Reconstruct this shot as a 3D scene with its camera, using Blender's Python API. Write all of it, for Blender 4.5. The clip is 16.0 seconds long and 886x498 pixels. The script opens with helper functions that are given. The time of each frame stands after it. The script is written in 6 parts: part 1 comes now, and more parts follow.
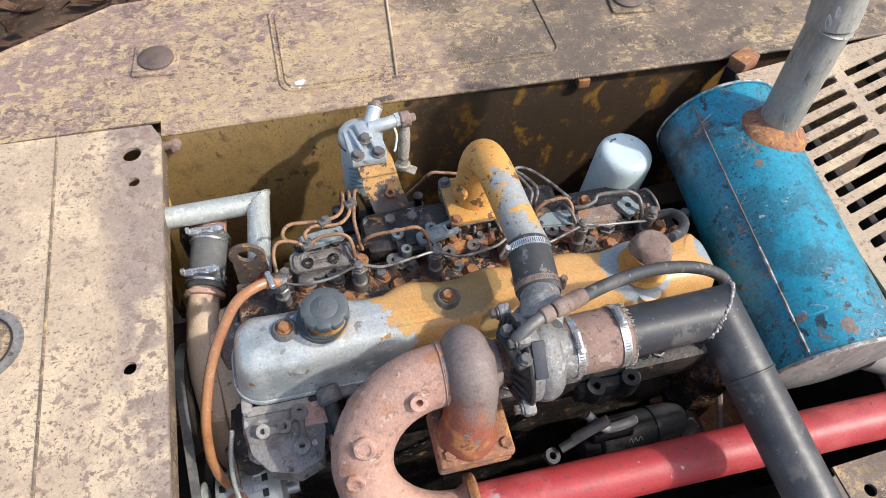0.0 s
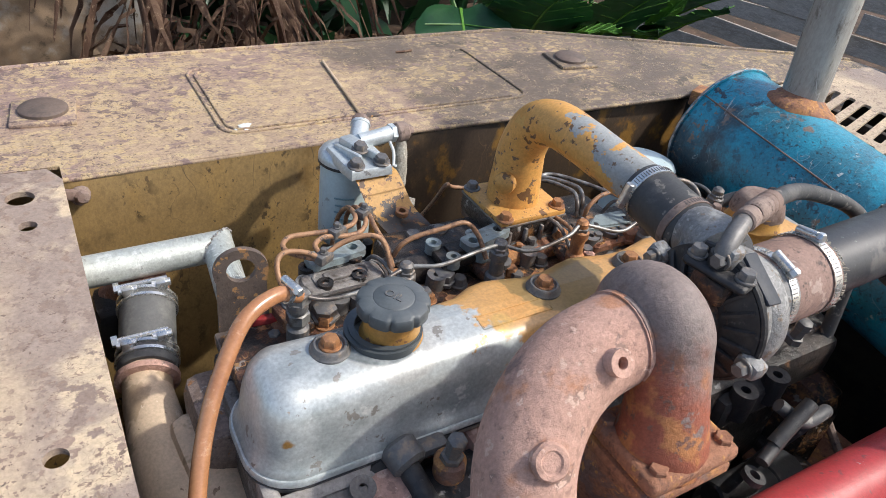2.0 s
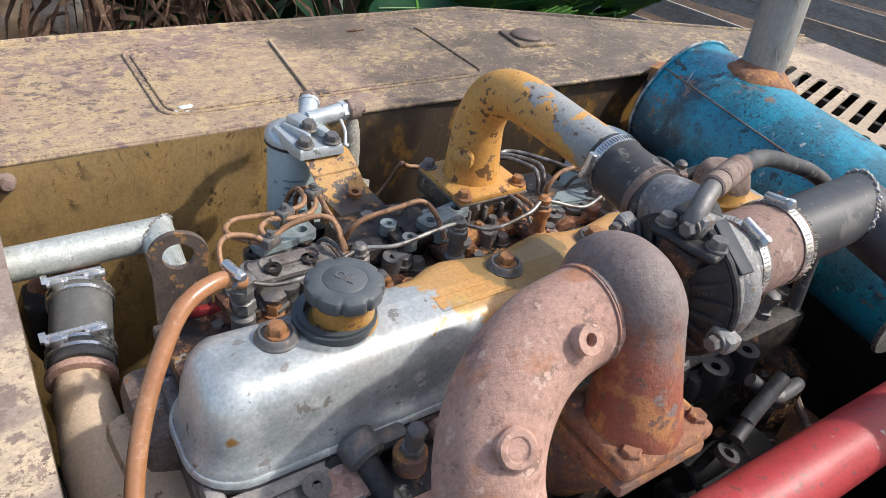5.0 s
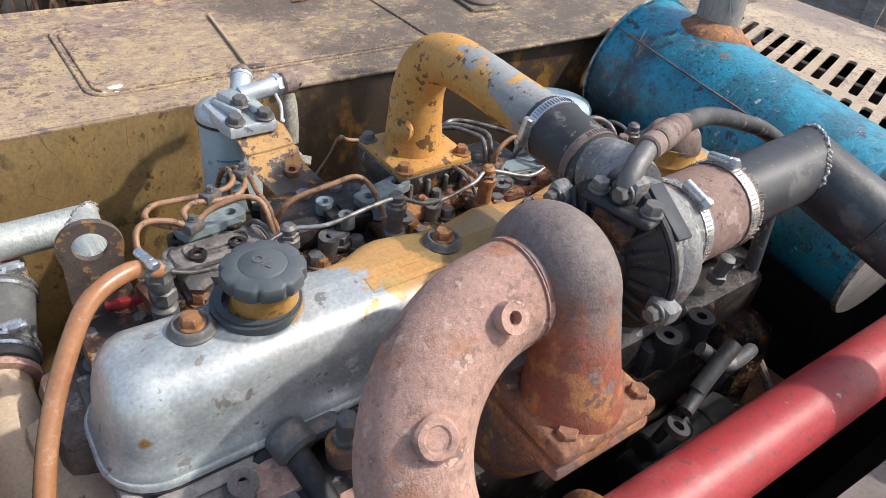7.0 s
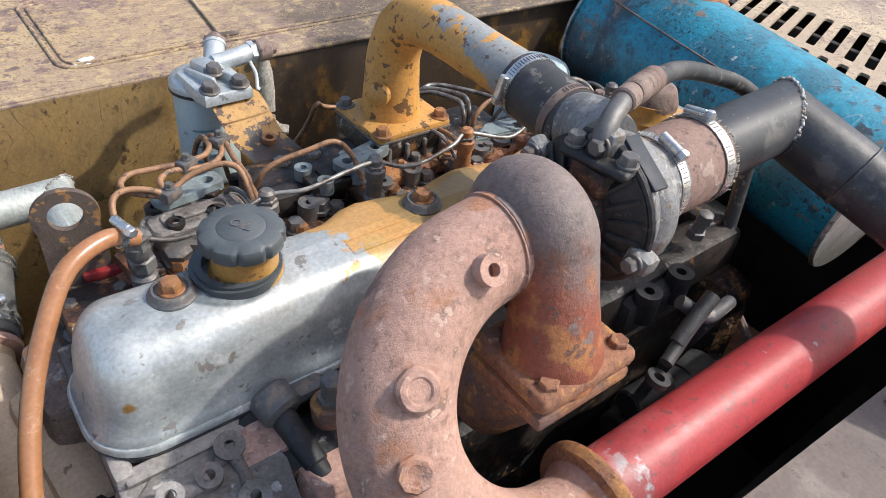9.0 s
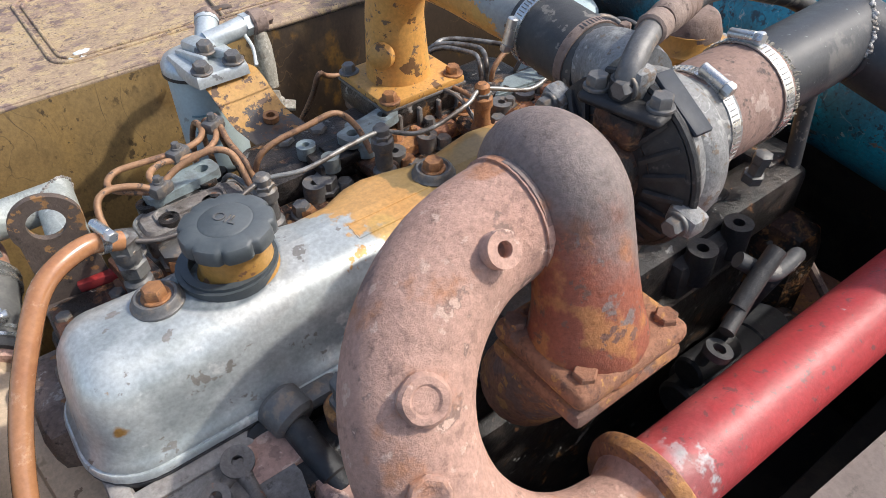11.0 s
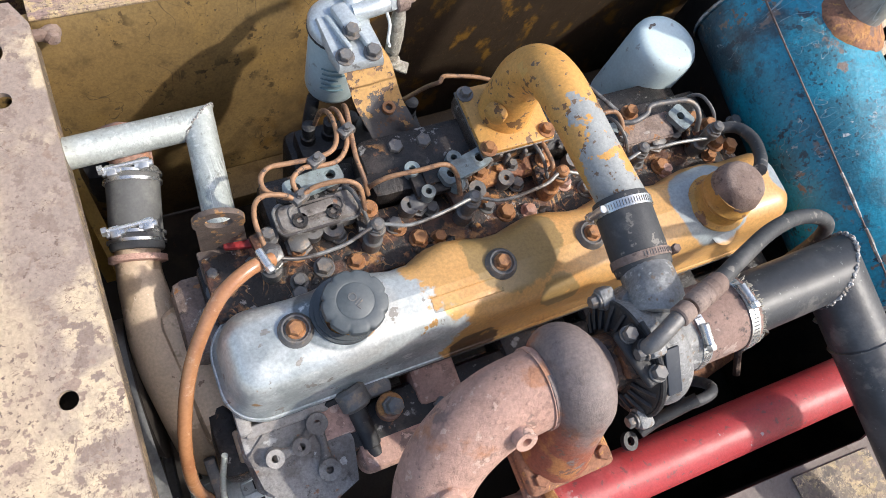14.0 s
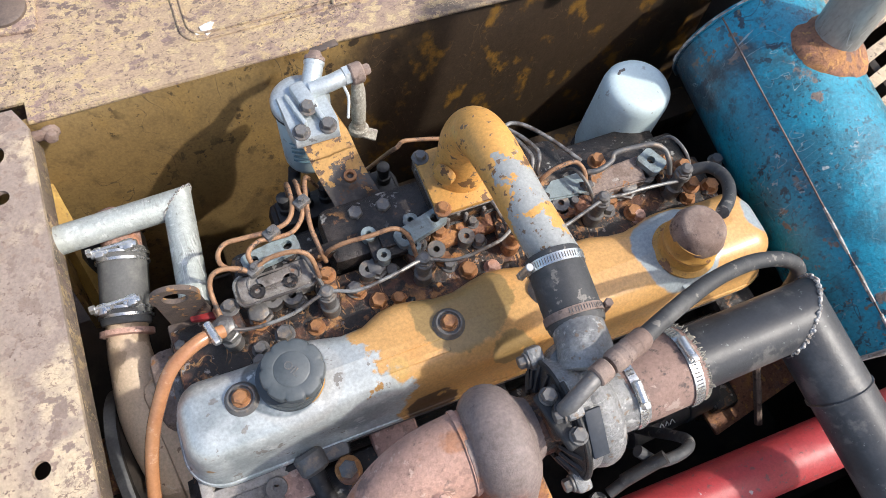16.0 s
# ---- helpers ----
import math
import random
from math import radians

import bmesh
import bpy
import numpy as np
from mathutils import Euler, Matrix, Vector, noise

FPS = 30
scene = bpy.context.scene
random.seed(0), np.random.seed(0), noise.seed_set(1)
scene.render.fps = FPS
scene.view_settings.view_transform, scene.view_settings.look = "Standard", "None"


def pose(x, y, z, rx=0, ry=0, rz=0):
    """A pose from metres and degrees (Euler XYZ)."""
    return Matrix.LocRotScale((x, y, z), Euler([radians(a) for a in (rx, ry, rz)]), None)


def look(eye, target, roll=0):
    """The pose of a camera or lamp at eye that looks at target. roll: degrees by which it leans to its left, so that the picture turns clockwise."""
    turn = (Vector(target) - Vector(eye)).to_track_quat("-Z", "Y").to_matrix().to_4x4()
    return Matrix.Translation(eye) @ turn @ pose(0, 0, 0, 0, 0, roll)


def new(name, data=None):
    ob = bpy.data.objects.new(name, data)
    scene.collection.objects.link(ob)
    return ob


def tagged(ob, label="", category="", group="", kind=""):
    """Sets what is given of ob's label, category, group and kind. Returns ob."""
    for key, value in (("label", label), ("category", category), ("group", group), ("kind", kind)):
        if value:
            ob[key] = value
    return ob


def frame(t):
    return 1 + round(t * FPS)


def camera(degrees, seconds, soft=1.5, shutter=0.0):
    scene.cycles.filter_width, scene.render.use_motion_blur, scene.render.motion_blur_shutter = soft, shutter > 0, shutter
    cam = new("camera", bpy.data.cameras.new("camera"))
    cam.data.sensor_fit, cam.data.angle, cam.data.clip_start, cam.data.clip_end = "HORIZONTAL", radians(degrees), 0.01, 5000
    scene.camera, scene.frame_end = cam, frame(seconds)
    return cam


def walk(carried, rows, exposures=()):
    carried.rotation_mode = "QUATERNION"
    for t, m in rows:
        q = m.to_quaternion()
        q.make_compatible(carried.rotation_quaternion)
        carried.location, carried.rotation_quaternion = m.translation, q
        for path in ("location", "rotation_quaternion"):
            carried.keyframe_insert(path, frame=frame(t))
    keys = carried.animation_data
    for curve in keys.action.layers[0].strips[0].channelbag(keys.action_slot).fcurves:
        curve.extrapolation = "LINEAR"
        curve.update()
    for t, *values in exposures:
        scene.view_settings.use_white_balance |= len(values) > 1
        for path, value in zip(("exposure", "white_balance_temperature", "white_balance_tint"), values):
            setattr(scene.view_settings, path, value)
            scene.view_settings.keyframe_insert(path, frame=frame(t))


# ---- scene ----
cam = camera(64.9, 16.0, soft=0.5)
PATH = [
    (0, (0.103, -0.631, 2.91), (0.424, 0.446, 1.255), 3.4),
    (0.3, (0.095, -0.614, 2.875), (0.282, 0.102, 1.57), 1.4),
    (0.5, (0.083, -0.586, 2.863), (0.299, 0.374, 1.122), -2.1),
    (0.8, (0.054, -0.503, 2.679), (0.273, 0.258, 1.406), -2.0),
    (1, (0.001, -0.447, 2.518), (0.432, 0.702, 0.938), 1.9),
    (1.2, (-0.069, -0.422, 2.394), (0.371, 0.541, 1.332), 4.3),
    (1.5, (-0.136, -0.451, 2.32), (0.624, 0.993, 1.163), 3.4),
    (1.7, (-0.19, -0.506, 2.335), (0.458, 0.524, 1.458), 6.3),
    (2, (-0.23, -0.544, 2.338), (0.684, 0.815, 1.19), 7.9),
    (2.2, (-0.238, -0.551, 2.318), (0.442, 0.424, 1.403), 9.1),
    (2.5, (-0.201, -0.563, 2.301), (0.81, 0.637, 1.061), 11.0),
    (2.7, (-0.165, -0.563, 2.286), (0.649, 0.338, 1.406), 12.0),
    (3, (-0.154, -0.549, 2.308), (0.985, 0.641, 1.174), 11.2),
    (3.3, (-0.177, -0.524, 2.301), (0.648, 0.417, 1.474), 10.6),
    (3.5, (-0.197, -0.518, 2.292), (0.843, 0.77, 1.169), 9.7),
    (4, (-0.223, -0.515, 2.29), (0.753, 0.803, 1.146), 8.9),
    (4.5, (-0.224, -0.519, 2.298), (0.76, 0.801, 1.161), 9.3),
    (5, (-0.2, -0.521, 2.294), (0.799, 0.771, 1.139), 8.5),
    (5.2, (-0.185, -0.524, 2.292), (0.843, 0.732, 1.123), 8.7),
    (7.3, (-0.125, -0.525, 2.276), (0.883, 0.702, 1.059), 6.3),
    (7.5, (-0.138, -0.526, 2.279), (0.858, 0.714, 1.067), 5.2),
    (7.8, (-0.188, -0.54, 2.288), (0.495, 0.419, 1.358), 4.5),
    (8, (-0.21, -0.538, 2.286), (0.681, 0.768, 1.061), 5.7),
    (8.5, (-0.199, -0.549, 2.288), (0.742, 0.728, 1.07), 6.9),
    (8.7, (-0.171, -0.546, 2.28), (0.839, 0.656, 1.041), 7.6),
    (10.8, (-0.044, -0.507, 2.217), (0.853, 0.673, 0.874), -1.4),
    (11, (-0.045, -0.503, 2.217), (0.816, 0.701, 0.872), -2.1),
    (11.2, (-0.059, -0.491, 2.215), (0.554, 0.445, 1.215), -1.7),
    (11.5, (-0.048, -0.464, 2.273), (0.384, 0.507, 1.214), -4.5),
    (11.7, (-0.008, -0.456, 2.374), (0.412, 0.35, 1.181), 3.2),
    (12, (0.088, -0.448, 2.548), (0.616, 0.491, 0.863), 6.1),
    (12.2, (0.141, -0.428, 2.647), (0.466, 0.289, 1.37), 1.5),
    (12.5, (0.156, -0.418, 2.741), (0.576, 0.591, 1.066), 2.5),
    (12.7, (0.139, -0.411, 2.751), (0.474, 0.296, 1.472), 6.3),
    (13, (0.072, -0.362, 2.742), (0.552, 0.542, 1.024), 11.5),
    (13.3, (-0.005, -0.288, 2.712), (0.425, 0.227, 1.37), 20.5),
    (13.5, (-0.057, -0.25, 2.697), (0.52, 0.335, 0.874), 25.4),
    (13.7, (-0.095, -0.216, 2.692), (0.329, 0.187, 1.311), 27.5),
    (14, (-0.08, -0.207, 2.686), (0.544, 0.301, 0.855), 31.2),
    (14.3, (-0.07, -0.188, 2.698), (0.456, 0.194, 1.347), 31.8),
    (14.5, (-0.082, -0.169, 2.706), (0.629, 0.311, 0.9), 31.4),
    (14.8, (-0.094, -0.152, 2.738), (0.463, 0.264, 1.409), 28.0),
    (15, (-0.092, -0.138, 2.749), (0.656, 0.455, 0.992), 26.0),
    (15.3, (-0.062, -0.157, 2.763), (0.498, 0.356, 1.469), 22.0),
    (15.5, (-0.024, -0.191, 2.755), (0.652, 0.499, 1.003), 18.8),
    (15.8, (0.071, -0.247, 2.757), (0.415, 0.273, 1.393), 10.1),
    (16, (0.133, -0.269, 2.742), (0.526, 0.451, 0.918), 7.7),
]
walk(cam, [(t, look(eye, target, roll)) for t, eye, target, roll in PATH], [(0.0, 0.62), (1.5, 0.57), (5.0, 0.54), (8.5, 0.57), (11.0, 0.58), (12.0, 0.69), (16.0, 0.73)])

# ---- world, sun, exposure ----
SUN = Vector((0.72, -0.44, 0.90)).normalized()
world = bpy.data.worlds.new("sky")
scene.world = world
world.use_nodes = True
wt = world.node_tree
sky = wt.nodes.new("ShaderNodeTexSky")
sky.sky_type = "NISHITA"
sky.sun_disc = False
sky.sun_elevation = math.asin(SUN.z)
sky.sun_rotation = math.atan2(SUN.x, SUN.y)
sky.dust_density = 3.0
wt.nodes["Background"].inputs["Strength"].default_value = 0.15
wt.links.new(sky.outputs[0], wt.nodes["Background"].inputs["Color"])
sun = new("sun", bpy.data.lights.new("sun", "SUN"))
sun.data.energy, sun.data.angle, sun.data.color = 2.3, radians(1.5), (1.0, 0.96, 0.90)
sun.matrix_world = look(SUN * 20, (0, 0, 0))


# ---- materials ----
def material(name, base, second=None, third=None, s1=9.0, s2=60.0, t1=0.5, t2=0.62, rough=0.6, metal=0.0,
             bump=0.3, soft=0.06, stretch=(1, 1, 1), peel=None, peel_color=None, peel_metal=0.0, coat=0.0, grain=0.12, spots=None, spot_t=0.66, scratch=(), flakes=(), blots=(), peel_soft=0.004, peel_scale=15.0, micro=0.10):
    """Paint or metal with patches (second), fine flecks (third), and, with peel = (direction, offset, jag), another surface past a ragged edge."""
    m = bpy.data.materials.new(name)
    m.use_nodes = True
    nt = m.node_tree
    bs = nt.nodes["Principled BSDF"]
    n = nt.nodes.new
    tc = n("ShaderNodeTexCoord")
    mp = n("ShaderNodeMapping")
    mp.inputs["Scale"].default_value = stretch
    info = n("ShaderNodeObjectInfo")
    nt.links.new(tc.outputs["Object"], mp.inputs["Vector"])

    def noise_at(scale, detail=6, rough_=0.62, vec=None):
        q = n("ShaderNodeTexNoise")
        q.inputs["Scale"].default_value, q.inputs["Detail"].default_value, q.inputs["Roughness"].default_value = scale, detail, rough_
        nt.links.new(vec or mp.outputs[0], q.inputs["Vector"])
        return q.outputs[0]

    def step(val, at, width):
        q = n("ShaderNodeMapRange")
        q.interpolation_type = "SMOOTHSTEP"
        q.inputs[1].default_value, q.inputs[2].default_value = at - width, at + width
        nt.links.new(val, q.inputs[0])
        return q.outputs[0]

    def mix(f, a, b):
        q = n("ShaderNodeMix")
        q.data_type = "RGBA"
        for sock, v in ((q.inputs[0], f), (q.inputs[6], a), (q.inputs[7], b)):
            if isinstance(v, (int, float)):
                sock.default_value = v
            elif isinstance(v, tuple):
                sock.default_value = (*v, 1)
            else:
                nt.links.new(v, sock)
        return q.outputs[2]

    def scaled(val, mul, add):
        q = n("ShaderNodeMath")
        q.operation = "MULTIPLY_ADD"
        nt.links.new(val, q.inputs[0])
        q.inputs[1].default_value, q.inputs[2].default_value = mul, add
        return q.outputs[0]

    big, fine = noise_at(s1), noise_at(s2, 8, 0.7)
    col = base
    dark = tuple(c * (1 - grain * 2.2) for c in base)
    col = mix(noise_at(s1 * 3.1, 4), dark, tuple(min(1, c * (1 + grain)) for c in base))
    if second:
        col = mix(step(big, t1, soft), col, second)
    if third:
        col = mix(step(fine, t2, soft), col, third)
    edge = None
    if peel:
        (dx, dy, dz), off, jag = peel
        dot = n("ShaderNodeVectorMath")
        dot.operation = "DOT_PRODUCT"
        nt.links.new(tc.outputs["Object"], dot.inputs[0])
        dot.inputs[1].default_value = (dx, dy, dz)
        add = n("ShaderNodeMath")
        add.operation = "ADD"
        nt.links.new(dot.outputs["Value"], add.inputs[0])
        nt.links.new(scaled(noise_at(peel_scale, 8, 0.62), jag, -jag * 0.5 - off), add.inputs[1])
        edge = step(add.outputs[0], 0.0, peel_soft)
        pc = mix(noise_at(35, 6), tuple(c * 0.72 for c in peel_color), tuple(min(1, c * 1.2) for c in peel_color))
        col = mix(edge, col, pc)
        if peel_metal:
            nt.links.new(scaled(edge, peel_metal, metal), bs.inputs["Metallic"])
    if spots:
        col = mix(step(noise_at(28, 3, 0.5), spot_t, 0.03), col, spots)
    for at, radius, jag_, shade in blots:
        far = n("ShaderNodeVectorMath")
        far.operation = "DISTANCE"
        nt.links.new(tc.outputs["Object"], far.inputs[0])
        far.inputs[1].default_value = at
        rag = n("ShaderNodeMath")
        rag.operation = "ADD"
        nt.links.new(far.outputs["Value"], rag.inputs[0])
        nt.links.new(scaled(noise_at(18.0, 6, 0.6), jag_, -jag_ * 0.5), rag.inputs[1])
        inner = step(rag.outputs[0], radius, 0.0025)
        col = mix(inner, mix(noise_at(40, 5), tuple(c * 0.85 for c in shade), tuple(min(1, c * 1.12) for c in shade)), col)
    for sc, thr, width, shade, *within in flakes:
        amount = step(noise_at(sc, 5, 0.6), thr, width)
        if within:
            lim = n("ShaderNodeMath")
            lim.operation = "MULTIPLY"
            nt.links.new(amount, lim.inputs[0])
            if within[0] == "past":
                nt.links.new(edge, lim.inputs[1])
            elif within[0] == "before":
                nt.links.new(scaled(edge, -1.0, 1.0), lim.inputs[1])
            else:
                nt.links.new(step(noise_at(within[0], 3), within[1], 0.07), lim.inputs[1])
            amount = lim.outputs[0]
        col = mix(amount, col, shade)
    for sc, width, shade, stretch_ in scratch:
        mp2 = n("ShaderNodeMapping")
        mp2.inputs["Scale"].default_value = stretch_
        nt.links.new(tc.outputs["Object"], mp2.inputs["Vector"])
        q = n("ShaderNodeTexNoise")
        q.inputs["Scale"].default_value, q.inputs["Detail"].default_value, q.inputs["Distortion"].default_value = sc, 2.5, 0.9
        nt.links.new(mp2.outputs[0], q.inputs["Vector"])
        off = n("ShaderNodeMath")
        off.operation = "ABSOLUTE"
        nt.links.new(scaled(q.outputs[0], 1.0, -0.5), off.inputs[0])
        thin = n("ShaderNodeMapRange")
        thin.inputs[1].default_value, thin.inputs[2].default_value, thin.inputs[3].default_value, thin.inputs[4].default_value = width * 0.4, width, 1.0, 0.0
        nt.links.new(off.outputs[0], thin.inputs[0])
        part_ = n("ShaderNodeMath")
        part_.operation = "MULTIPLY"
        nt.links.new(thin.outputs[0], part_.inputs[0])
        nt.links.new(step(noise_at(sc * 0.35 + 3, 3), 0.53, 0.08), part_.inputs[1])
        col = mix(part_.outputs[0], col, shade)
    hue = n("ShaderNodeHueSaturation")
    mott = n("ShaderNodeMapRange")
    mott.inputs[1].default_value, mott.inputs[2].default_value, mott.inputs[3].default_value, mott.inputs[4].default_value = 0.34, 0.66, 1 - micro * 1.3, 1 + micro
    nt.links.new(noise_at(210, 4, 0.65), mott.inputs[0])
    both_ = n("ShaderNodeMath")
    both_.operation = "MULTIPLY"
    nt.links.new(mott.outputs[0], both_.inputs[0])
    nt.links.new(scaled(info.outputs["Random"], 0.16, 0.92), both_.inputs[1])
    nt.links.new(both_.outputs[0], hue.inputs["Value"])
    nt.links.new(col, hue.inputs["Color"])
    nt.links.new(hue.outputs[0], bs.inputs["Base Color"])
    nt.links.new(scaled(fine, 0.35, rough - 0.17), bs.inputs["Roughness"])
    if not (peel and peel_metal):
        bs.inputs["Metallic"].default_value = metal
    if coat:
        bs.inputs["Coat Weight"].default_value = coat
        bs.inputs["Coat Roughness"].default_value = 0.25
    if bump:
        b = n("ShaderNodeBump")
        b.inputs["Strength"].default_value, b.inputs["Distance"].default_value = bump, 0.004
        both = n("ShaderNodeMath")
        both.operation = "ADD"
        nt.links.new(fine, both.inputs[0])
        nt.links.new(scaled(big, 1.2, 0), both.inputs[1])
        nt.links.new(both.outputs[0], b.inputs["Height"])
        nt.links.new(b.outputs[0], bs.inputs["Normal"])
    return m


M = {}
M["deck"] = material("worn_tan_paint", (0.44, 0.32, 0.21), (0.29, 0.20, 0.17), (0.18, 0.125, 0.11), s1=2.6, s2=85, t1=0.50, t2=0.60, soft=0.09, rough=0.58, bump=0.5, stretch=(1, 1.3, 1), peel=((1, 0.25, 0), -0.02, 1.2), peel_scale=5.0, peel_soft=0.16, peel_color=(0.215, 0.165, 0.12), flakes=((6, 0.59, 0.05, (0.46, 0.345, 0.215), "before"), (20, 0.60, 0.03, (0.235, 0.165, 0.145)), (30, 0.56, 0.02, (0.49, 0.37, 0.215), "before"), (34, 0.57, 0.02, (0.36, 0.265, 0.135), "past"), (52, 0.545, 0.016, (0.47, 0.345, 0.19), 6, 0.48), (46, 0.56, 0.018, (0.17, 0.12, 0.105), 4.5, 0.50), (4, 0.56, 0.08, (0.135, 0.105, 0.08), "past"), (14, 0.60, 0.03, (0.10, 0.08, 0.06), "past"), (120, 0.60, 0.02, (0.11, 0.08, 0.065), 6, 0.48)), scratch=((30, 0.012, (0.13, 0.09, 0.07), (1, 2.2, 1)), (18, 0.006, (0.15, 0.10, 0.08), (2.2, 1, 1)), (70, 0.020, (0.50, 0.38, 0.22), (1.4, 1, 1))), micro=0.17)
M["capbrown"] = material("brown_cap_steel", (0.17, 0.125, 0.10), (0.11, 0.085, 0.07), s1=14, t1=0.55, rough=0.6)
M["deck_pale"] = material("pale_tan_paint", (0.50, 0.39, 0.27), (0.43, 0.33, 0.235), (0.28, 0.20, 0.155), s1=3.0, s2=60, t1=0.54, t2=0.645, soft=0.10, rough=0.6, bump=0.4, peel=((1, 0.05, 0), 0.285, 0.15), peel_scale=8.0, peel_soft=0.03, peel_color=(0.315, 0.245, 0.20), flakes=((9, 0.57, 0.08, (0.58, 0.46, 0.31)), (26, 0.62, 0.012, (0.31, 0.225, 0.175), 4, 0.47), (60, 0.59, 0.015, (0.27, 0.195, 0.15), 5, 0.49), (34, 0.58, 0.03, (0.24, 0.18, 0.145), "past"), (110, 0.61, 0.02, (0.17, 0.12, 0.095), 7, 0.48)), scratch=((14, 0.006, (0.26, 0.19, 0.14), (2.6, 1.0, 1)), (46, 0.014, (0.24, 0.17, 0.125), (1, 2.0, 1))), micro=0.12)
# Near-black peel at lower right: grime plus shade painted into the wall colour.
M["bay"] = material("oily_yellow_paint", (0.38, 0.255, 0.105), (0.27, 0.175, 0.068), (0.12, 0.078, 0.036), s1=2.0, s2=26, t1=0.51, t2=0.64, soft=0.16, rough=0.5, bump=0.3, stretch=(1, 1, 0.7), peel=((1, 0, -0.4), -0.72, 0.85), peel_scale=6.0, peel_soft=0.16, peel_color=(0.05, 0.033, 0.020), flakes=((5, 0.57, 0.07, (0.34, 0.215, 0.075), "before"), (13, 0.59, 0.05, (0.20, 0.105, 0.02), "past"), (34, 0.60, 0.03, (0.045, 0.03, 0.018), 5, 0.53), (90, 0.63, 0.03, (0.10, 0.065, 0.035), 5, 0.5)), scratch=((9, 0.006, (0.12, 0.08, 0.04), (1.6, 1, 0.8)),), micro=0.13)
M["frame"] = material("dark_brown_steel", (0.055, 0.043, 0.034), (0.025, 0.021, 0.018), (0.12, 0.065, 0.035), s1=6, s2=30, t2=0.66, rough=0.7)
# The brown blots put cast shade of charge pipe and elbow into the paint.
M["cover"] = material("orange_paint_worn_to_grey", (0.72, 0.405, 0.145), (0.66, 0.345, 0.11), (0.46, 0.26, 0.09), s1=4, s2=55, t1=0.55, t2=0.72, rough=0.36, bump=0.06, peel=((-1, -0.3, 0), 0.195, 0.17), peel_scale=13.0, peel_color=(0.62, 0.655, 0.64), peel_metal=0.4, coat=0.2, blots=(((-0.045, 0.025, 0.905), 0.074, 0.06, (0.36, 0.235, 0.09)), ((0.005, -0.065, 0.885), 0.035, 0.05, (0.34, 0.22, 0.085)), ((-0.165, -0.035, 0.90), 0.017, 0.02, (0.66, 0.40, 0.13)), ((0.31, -0.008, 0.91), 0.072, 0.03, (0.35, 0.40, 0.42)), ((0.475, 0.0, 0.90), 0.036, 0.03, (0.36, 0.41, 0.43)), ((-0.455, -0.066, 0.855), 0.009, 0.04, (0.50, 0.27, 0.08)), ((-0.13, -0.082, 0.815), 0.034, 0.05, (0.13, 0.07, 0.035)), ((-0.304, -0.001, 0.905), 0.066, 0.012, (0.62, 0.63, 0.60)), ((-0.318, 0.014, 0.905), 0.060, 0.006, (0.21, 0.24, 0.25))), flakes=((8, 0.57, 0.06, (0.42, 0.455, 0.45), "past"), (20, 0.61, 0.03, (0.74, 0.75, 0.72), "past"), (34, 0.65, 0.015, (0.33, 0.31, 0.28), "past"), (14, 0.68, 0.01, (0.52, 0.29, 0.10)), (9, 0.69, 0.006, (0.40, 0.44, 0.45))), micro=0.12)
M["yplain"] = material("orange_paint", (0.58, 0.32, 0.08), (0.46, 0.24, 0.06), (0.20, 0.10, 0.05), s1=9, s2=45, t1=0.55, t2=0.66, rough=0.45, bump=0.2, flakes=((30, 0.62, 0.01, (0.24, 0.12, 0.06)),))
M["ypipe"] = material("orange_pipe_paint", (0.64, 0.335, 0.09), (0.57, 0.285, 0.072), (0.36, 0.19, 0.06), s1=6, s2=46, t1=0.56, t2=0.70, rough=0.45, bump=0.25, peel=((0.1, -1, 0.9), 0.19, 1.5), peel_scale=9.0, peel_color=(0.31, 0.32, 0.31), flakes=((30, 0.625, 0.008, (0.17, 0.09, 0.04)), (80, 0.63, 0.02, (0.17, 0.11, 0.07)), (13, 0.64, 0.006, (0.56, 0.32, 0.09))))
M["yflat"] = material("orange_bracket_paint", (0.60, 0.335, 0.10), (0.52, 0.28, 0.08), (0.16, 0.09, 0.05), s1=8, s2=55, t2=0.62, rough=0.55, peel=((0, -1, -0.3), 0.085, 0.22), peel_scale=30.0, peel_color=(0.085, 0.075, 0.07), flakes=((45, 0.58, 0.012, (0.13, 0.075, 0.045)), (60, 0.63, 0.012, (0.44, 0.23, 0.08))))
M["rust"] = material("rusty_cast_iron", (0.56, 0.345, 0.27), (0.46, 0.275, 0.215), (0.29, 0.18, 0.145), s1=7, s2=75, t1=0.53, t2=0.63, rough=0.85, bump=0.8, soft=0.08, flakes=((30, 0.625, 0.02, (0.29, 0.19, 0.155)), (55, 0.585, 0.02, (0.36, 0.22, 0.175), 8, 0.5), (60, 0.63, 0.02, (0.62, 0.43, 0.345)), (18, 0.62, 0.06, (0.48, 0.235, 0.14)), (11, 0.67, 0.03, (0.26, 0.175, 0.15))), micro=0.11)
